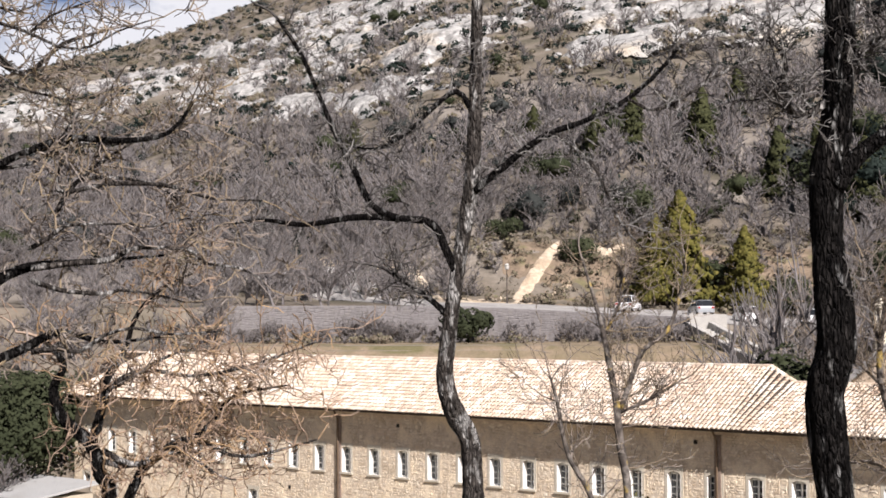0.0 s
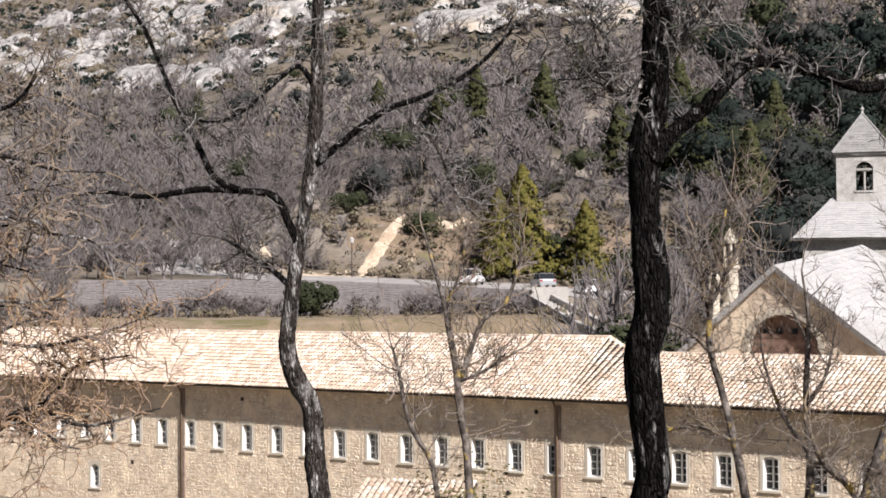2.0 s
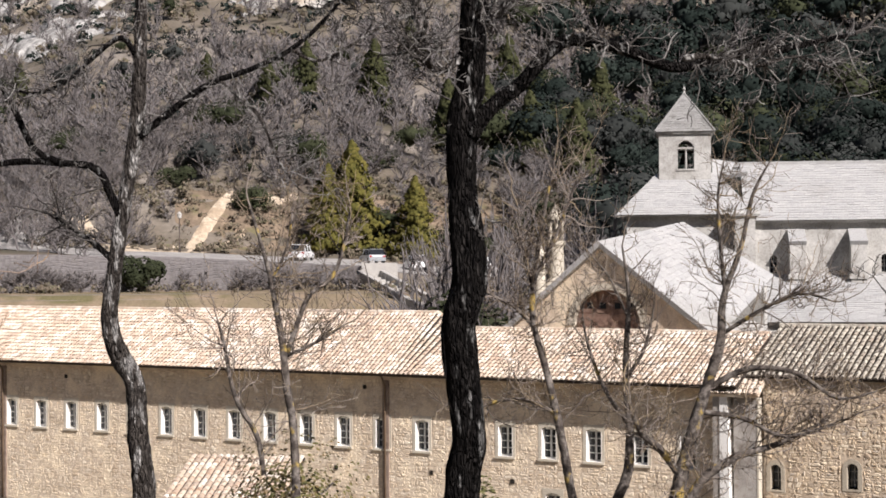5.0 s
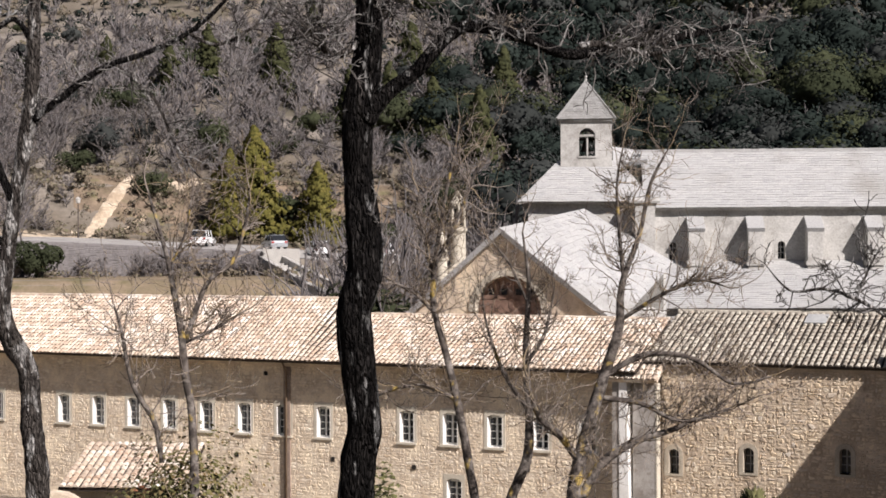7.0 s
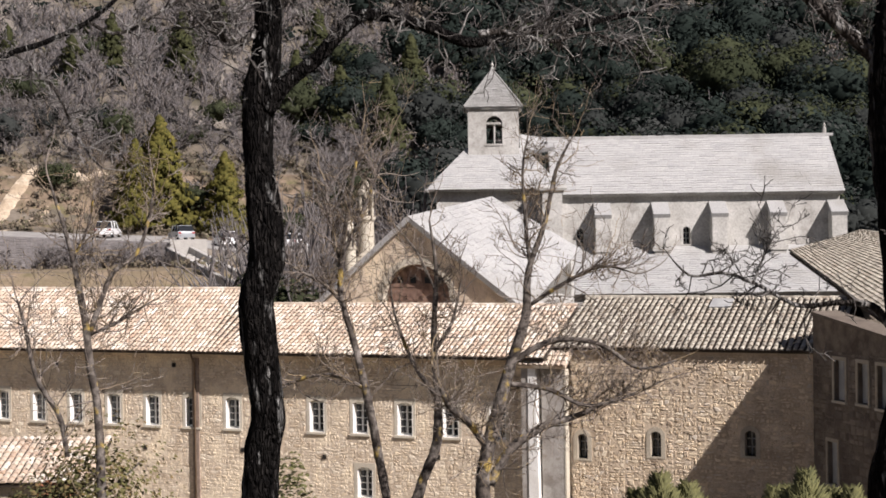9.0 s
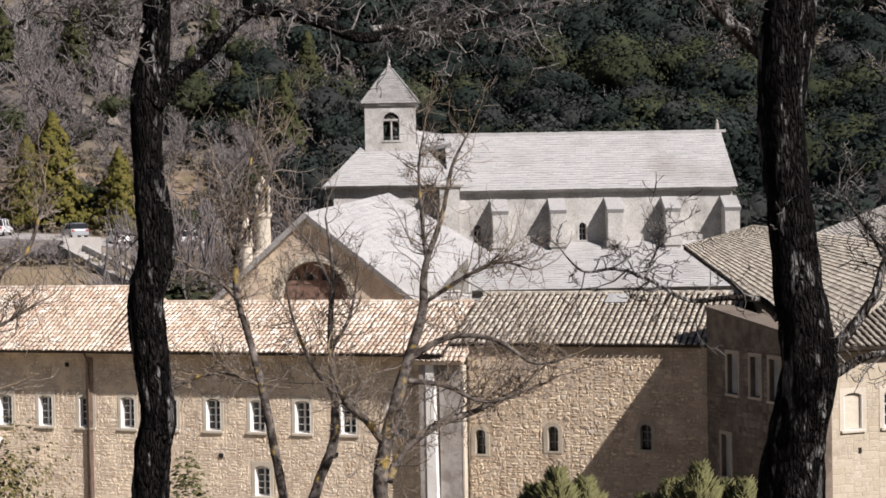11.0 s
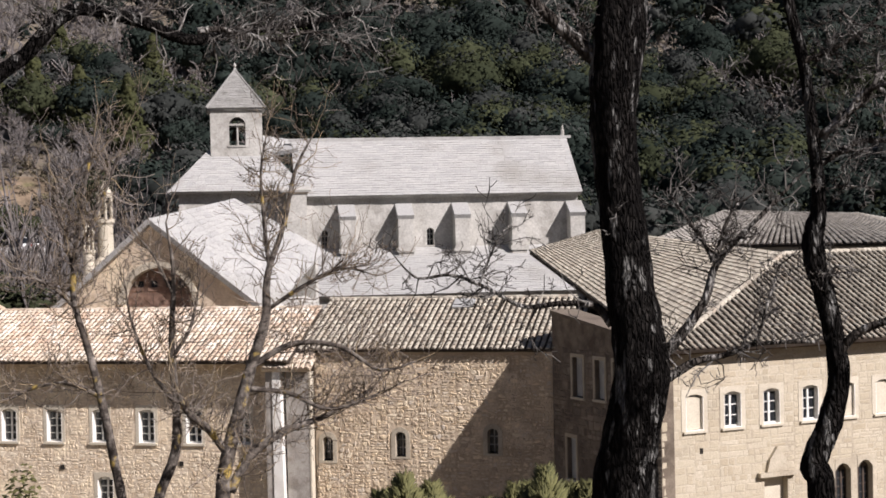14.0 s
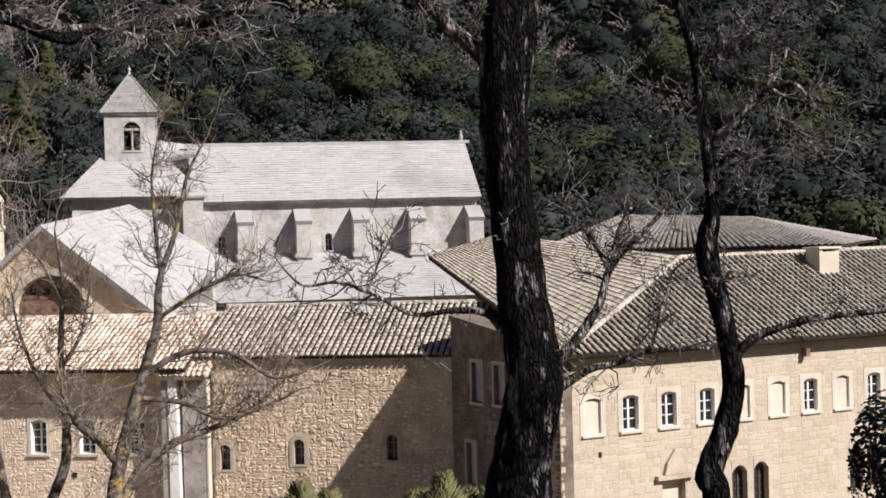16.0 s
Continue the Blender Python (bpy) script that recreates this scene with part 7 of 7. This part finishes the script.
def car(m, paint, label, length=4.2, tall=1.48):
    """A small hatchback along x, its nose at +x."""
    c = thing("car", m, label, "car", "cars in the car park")
    L, hw = length / 2, 0.86
    prof = [(-L, 0.32), (-L + 0.02, 0.75), (-L + 0.12, 0.92), (L - 1.25, 0.93), (L - 0.25, 0.76), (L, 0.6), (L, 0.3)]
    b = Geo()
    rows = []
    for y, k in ((-hw, 0.96), (-hw * 0.97, 1.0), (hw * 0.97, 1.0), (hw, 0.96)):
        rows.append([(x * (0.985 if k < 1 else 1), y, z * (0.97 if k < 1 else 1)) for x, z in prof])
    vs = [p for r in rows for p in r]
    n = len(prof)
    fs = [(i * n + j, i * n + (j + 1) % n, (i + 1) * n + (j + 1) % n, (i + 1) * n + j) for i in range(3) for j in range(n)] + [tuple(range(n))[::-1], tuple(range(3 * n, 4 * n))]
    b.add(vs, fs)
    body = part("body", b, paint, c, smooth=False)
    cab = [(-L + 0.10, 0.925), (-L + 0.42, tall - 0.04), (-L + 0.8, tall), (0.35, tall - 0.02), (L - 1.1, 0.925)]
    def cabin(w0, w1, inset, dz):
        g = Geo()
        cs = [(x * (1 - inset), z - dz) for x, z in cab]
        rows = [[(x, s * (w0 if z < 1.0 else w1), z) for x, z in cs] for s in (-1, 1)]
        k = len(cs)
        g.add(rows[0] + rows[1], [tuple(range(k))[::-1], tuple(range(k, 2 * k))] + [(j, (j + 1) % k, k + (j + 1) % k, k + j) for j in range(k)])
        return g
    part("glasshouse", cabin(0.80, 0.66, 0.0, 0.0), M_GLASS, c)
    part("roof_panel", Geo().box(-L + 0.5, 0.4, -0.68, 0.68, tall - 0.01, tall + 0.035, 0.04), paint, c)
    for sx in (-L + 0.75, -0.35, 0.62):
        for sy in (-1, 1):
            part("pillar", Geo().tube([(sx + (0.25 if sx > 0.3 else -0.1), sy * 0.80, 0.93), (sx, sy * 0.675, tall)], [0.045, 0.04], 5), paint, c)
    for sx in (-L + 0.72, L - 0.8):
        for sy in (-1, 1):
            w = part("wheel", Geo().tube([(sx, sy * 0.66, 0.31), (sx, sy * 0.875, 0.31)], [0.31, 0.31], 16), M_TYRE, c)
            part("rim", Geo().tube([(sx, sy * 0.86, 0.31), (sx, sy * 0.885, 0.31)], [0.2, 0.19], 12), M_RIM, w)
    for sy in (-1, 1):
        part("tail_light", Geo().box(-L - 0.015, -L + 0.1, sy * 0.68 - 0.12, sy * 0.68 + 0.12, 0.68, 0.86), M_LIGHT, c)
        part("headlight", Geo().box(L - 0.2, L + 0.012, sy * 0.62 - 0.16, sy * 0.62 + 0.16, 0.56, 0.68), M_LENS, c)
    part("bumper", Geo().box(-L - 0.04, -L + 0.2, -0.8, 0.8, 0.3, 0.52), paint, body)
    return c


for (a, r, rz, paint, label, ln, tl) in ((10.93, 158, 93, M_PAINT_W, "small white hatchback parked on asphalt", 4.1, 1.5), (6.75, 160, 70, M_PAINT_W, "white estate car parked at the road edge", 4.4, 1.6), (9.35, 158, 95, M_PAINT_G, "silver hatchback half hidden by branches", 4.2, 1.48), (13.4, 156, 60, M_PAINT_W, "white car parked behind shrubs", 4.2, 1.5)):
    car(pose(*polar(a, r, None, 0.07), 0, 0, rz), paint, label, ln, tl)

# ---- conifers and shrubs ----


def leafy_tree(name, x, y, z, h, wide, material, label, seed, tall=False, n=900, size=0.05, trunk=True, category="tree", apex=0.30):
    rg = random.Random(seed)
    r_ = np.random.default_rng(seed)
    t = thing(name, pose(x, y, z), label, category)
    if trunk:
        g = Geo().tube([(0, 0, -0.3), (0.03 * h * rg.uniform(-1, 1), 0, h * 0.4), (0, 0, h * (0.95 if tall else 0.6))], [0.03 * h * 0.7, 0.02 * h * 0.7, 0.01], 8)
        part("trunk", g, M_BARK_PALE, t)
        for _ in range(9):
            a, zz = rg.uniform(0, math.tau), rg.uniform(0.2, 0.6) * h
            part("branch", Geo().tube([(0, 0, zz), (math.cos(a) * 0.2 * h * wide, math.sin(a) * 0.2 * h * wide, zz + 0.12 * h)], [0.008 * h, 0.003 * h], 5), M_BARK_PALE, t)
    v, f = place_tufts([clump_template(rg, n, tall=tall)], [(0, 0, 0, h, wide)], r_, size, apex)
    part("crown", batch_mesh("crown", v, f, material), None, t)
    return t


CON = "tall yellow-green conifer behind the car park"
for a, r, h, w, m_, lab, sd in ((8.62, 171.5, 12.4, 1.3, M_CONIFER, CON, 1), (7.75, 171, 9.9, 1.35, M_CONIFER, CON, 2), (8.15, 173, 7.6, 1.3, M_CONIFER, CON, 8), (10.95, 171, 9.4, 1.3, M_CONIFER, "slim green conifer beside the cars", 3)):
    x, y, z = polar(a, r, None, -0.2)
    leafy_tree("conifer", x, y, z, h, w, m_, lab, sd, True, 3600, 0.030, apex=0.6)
PINE = "slim olive pine among the bare hillside woods"
for a, r, h, w, sd in ((9.5, 222, 11, 1.1, 61), (7.0, 236, 8.5, 1.25, 62), (5.6, 228, 7.5, 1.35, 63), (12.2, 205, 9.5, 1.25, 64), (13.6, 200, 11, 1.1, 65), (15.2, 196, 10, 1.25, 66), (16.9, 188, 11.5, 1.1, 67), (3.4, 240, 7, 1.35, 68), (-3.2, 262, 7.5, 1.4, 69), (14.4, 230, 10, 1.3, 70), (17.8, 215, 11, 1.2, 71), (10.8, 250, 9, 1.3, 72)):
    x, y, z = polar(a, r, None, -0.2)
    leafy_tree("pine", x, y, z, h, w, M_PINE, PINE, sd, True, 2400, 0.034, apex=0.6)
for a, r, h, w, sd in ((1.0, 141.5, 4.0, 1.25, 4), (12.0, 172, 4.4, 1.6, 5), (13.2, 170, 3.8, 1.5, 6), (9.8, 174, 4.5, 1.6, 9), (5.1, 178, 3.8, 1.3, 12), (2.2, 184, 3.2, 1.4, 13)):
    x, y, z = polar(a, r, None, -0.3)
    leafy_tree("evergreen_bush", x, y, z, h, w, M_OLIVE, "rounded dark evergreen bush", sd, False, 1500, 0.05, category="bush")
for a, r, h, w, sd in ((-14.9, 118, 9.5, 1.1, 21), (-13.9, 121, 8.0, 1.2, 22), (-16.5, 117, 9.0, 1.2, 23), (12.3, 100, 14.0, 0.55, 25), (13.4, 99, 13.0, 0.55, 26)):
    x, y, z = polar(a, r, None, -0.3)
    leafy_tree("evergreen_oak", x, y, z, h, w, M_OLIVE, "dark leafy evergreen oak beside the wing", sd, False, 4200, 0.026)
x, y, z = polar(6.25, 36.0, None, -0.2)
leafy_tree("young_oak", x, y, z, 11.0 - z, 0.72, M_RUSSET, "young oak keeping russet and green leaves", 31, False, 6500, 0.0095)
x, y, z = polar(4.75, 36.4, None, -0.2)
leafy_tree("young_tree", x, y, z, 9.9 - z, 0.16, M_RED_LEAF, "slim young tree with a few russet leaves", 33, False, 700, 0.0095)
for a, r, top, w, sd in ((26.8, 50, 5.75, 1.5, 41), (27.8, 50.5, 5.4, 1.6, 42), (32.0, 46, 6.5, 1.3, 43), (30.9, 48, 5.7, 1.5, 44), (32.9, 47, 5.9, 1.5, 45), (25.9, 51, 5.1, 1.6, 46), (29.9, 48.5, 5.2, 1.5, 47), (31.4, 47, 5.9, 1.3, 48), (27.3, 50.5, 5.2, 1.5, 49), (33.6, 46.5, 6.0, 1.4, 50)):
    x, y, z = polar(a, r, None, -0.2)
    leafy_tree("cypress", x, y, z, top + 0.35 - z, w, M_CYPRESS, "yellow-green cypress in front of the wall", sd, True, 4600, 0.026, apex=2.2)
x, y, z = polar(13.25, 36.5, None, -0.2)
leafy_tree("young_tree", x, y, z, 9.6 - z, 0.26, M_CYPRESS, "slim young tree with sparse yellow-olive leaves", 55, False, 1500, 0.016)
x, y, z = polar(49.4, 38, None, -0.2)
leafy_tree("evergreen_bush", x, y, z, 11.4 - z, 0.42, M_EVERGREEN, "dark evergreen bush before the guest house", 51, False, 7000, 0.011, category="bush")

# bare bushes and saplings along the terrace and round the abbey
bsp = []
for _ in range(210):
    low = rg.random() < 0.28
    a, r = rg.uniform(-9, 15), rg.uniform(139, 146) if low else rg.uniform(170, 186)
    if low and 8.8 < a < 12:
        continue
    if 2.2 < a < 4.6 and r > 160:
        continue
    x, y, z = polar(a, r, None, -0.1)
    bsp.append((x, y, z, rg.uniform(0.9, 2.0) if low else rg.uniform(1.6, 3.6), rg.uniform(1.0, 1.6)))
for _ in range(70):
    a, r = rg.uniform(-8, 1.5), rg.uniform(150, 200)
    x, y, z = polar(a, r, None, -0.1)
    bsp.append((x, y, z, rg.uniform(4.5, 7.5), rg.uniform(0.9, 1.3)))
for _ in range(46):
    a, r = rg.uniform(10.5, 19.5), rg.uniform(100, 138)
    x, y, z = polar(a, r, None, -0.1)
    bsp.append((x, y, z, 13.5 - z + rg.uniform(-1, 5), rg.uniform(0.5, 0.9)))
for _ in range(90):
    x, y, z = polar(rg.uniform(-7.5, 8.8), rg.uniform(143.0, 146.4), None, -0.1)
    bsp.append((x, y, z, rg.uniform(1.2, 3.0), rg.uniform(1.0, 1.7)))
for _ in range(150):
    a, r = rg.uniform(-17.5, -7.5), rg.uniform(112, 190)
    if a > -15 and r < 118:
        continue
    x, y, z = polar(a, r, None, -0.1)
    bsp.append((x, y, z, rg.uniform(2.2, 6.0), rg.uniform(1.0, 1.5)))
v, f = place_sticks(bare_t, bsp, rs_, 0.03)
tagged(new("bare_bushes", batch_mesh("bare_bushes", v, f, M_WOODS)), "grey leafless bushes and saplings", "bushes", kind="stuff")

# dry scrub on the bank behind the car park
dsp = []
for _ in range(420):
    a, r = rg.uniform(-3, 17), rg.uniform(168, 190)
    if 2.3 < a < 4.5 and abs((r - 168.5) - (a - 2.5) * 7.2) < 2.5:
        continue
    x, y, z = polar(a, r, None, -0.25)
    dsp.append((x, y, z, rg.uniform(0.7, 2.0), rg.uniform(1.0, 1.9)))
v, f = place_tufts(scrub_t, dsp, rs_, 0.13)
tagged(new("bank_scrub", batch_mesh("bank_scrub", v, f, M_DRYSCRUB)), "low dry brown scrub on the sandy bank", "scrub", kind="stuff")
tsp = []
for _ in range(60):
    a, r = rg.uniform(-7, 14), rg.uniform(136, 146)
    x, y, z = polar(a, r, None, -0.2)
    tsp.append((x, y, z, rg.uniform(0.5, 1.6), rg.uniform(1.0, 1.9)))
v, f = place_tufts(scrub_t, tsp, rs_, 0.13)
tagged(new("terrace_scrub", batch_mesh("terrace_scrub", v, f, M_DRYSCRUB)), "small dry bushes on the grass terrace", "scrub", kind="stuff")

# ---- small things round the wing ----
shed = thing("tiled_outhouse", frame_at(3.6, 57.2, 20.0), "small cream outhouse with a pale tiled lean-to roof", "outhouse")
part("wall", rect_wall(Geo(), -1.7, 2.2, -1, 5.3, 0.3, [(-0.4, 0.2, 4.0, 4.9), (0.6, 1.2, 4.0, 4.9), (1.4, 1.9, 4.0, 4.9)], -0.1).box(-1.7, -1.4, 0.21, 3, -1, 5.6).box(1.9, 2.2, 0.21, 3, -1, 5.6), M_ASHLAR, shed)
for x in (-0.1, 0.9, 1.65):
    part("window", Geo().box(x - 0.27, x + 0.27, 0.05, 0.1, 4.0, 4.9), M_GLASS, shed)
part("roof", Geo().slab([(-2.0, -0.5, 5.38), (2.5, -0.5, 5.38), (2.5, 3.2, 6.5), (-2.0, 3.2, 6.5)], 0.12), M_UNDER, shed)
g = Geo()
tile_plane(rng, g, (-2.0, -0.53, 5.4), (2.5, -0.53, 5.4), (2.5, 3.2, 6.52), (-2.0, 3.2, 6.52), 0.27, 0.36, 0.115)
part("tile_covering", g, M_TILE, shed, kind="stuff")
arch_s = thing("arched_doorway", frame_at(1.35, 55.9, 20.0), "dark brown round-arched doorway", "doorway")
part("surround", Geo().prism([(-1.15, -1)] + [(-1.15 * math.cos(math.pi * i / 12), 4.45 + 1.0 * math.sin(math.pi * i / 12)) for i in range(13)] + [(1.15, -1)], 0.0, 0.6), M_RUBBLE, arch_s)
part("door", Geo().prism([(-0.9, -1)] + [(-0.9 * math.cos(math.pi * i / 12), 4.35 + 0.8 * math.sin(math.pi * i / 12)) for i in range(13)] + [(0.9, -1)], -0.04, -0.004), M_WOOD, arch_s)

# round chimneys on the hall
for (lx, ly, z0, h, r) in ((-13.6, 9.2, 12.45, 4.6, 0.60), (-14.1, 8.2, 11.55, 3.3, 0.42)):
    c = thing("lantern_chimney", frame_at(WX, WY, WAZ) @ pose(lx, ly, 0), "round pale stone chimney with an open lantern top", "chimney", "stone chimneys")
    part("shaft", Geo().lathe([(r * 1.15, z0 - 2.5), (r * 1.15, z0 + 0.2), (r * 1.0, z0 + 0.32), (r * 0.72, z0 + 0.6), (r * 0.68, z0 + h * 0.5), (r * 0.85, z0 + h * 0.53), (r * 0.85, z0 + h * 0.57), (0.0, z0 + h * 0.57)], 16), M_TRIM, c, smooth=False)
    for k in range(6):
        a = k * math.tau / 6
        part("column", Geo().tube([(r * 0.62 * math.cos(a), r * 0.62 * math.sin(a), z0 + h * 0.57), (r * 0.62 * math.cos(a), r * 0.62 * math.sin(a), z0 + h * 0.82)], [r * 0.13] * 2, 6), M_TRIM, c)
    part("cap", Geo().lathe([(0, z0 + h * 0.815), (r * 0.78, z0 + h * 0.82), (r * 0.78, z0 + h * 0.86), (0.04, z0 + h * 1.0), (0.0, z0 + h * 1.01)], 12), M_TRIM, c)

# low white-roofed shed and yard wall by the far end of the wing
low_shed = thing("low_shed", frame_at(-31.5, 109, 42.0), "low white-roofed shed beside the wing", "shed")
part("wall", Geo().box(-6, 5, 0, 5, -1, 1.7), M_ASHLAR, low_shed)
part("roof", Geo().slab([(-6.4, -0.5, 1.72), (5.4, -0.5, 1.72), (5.4, 5.4, 2.5), (-6.4, 5.4, 2.5)], 0.15), M_LAUZE, low_shed)
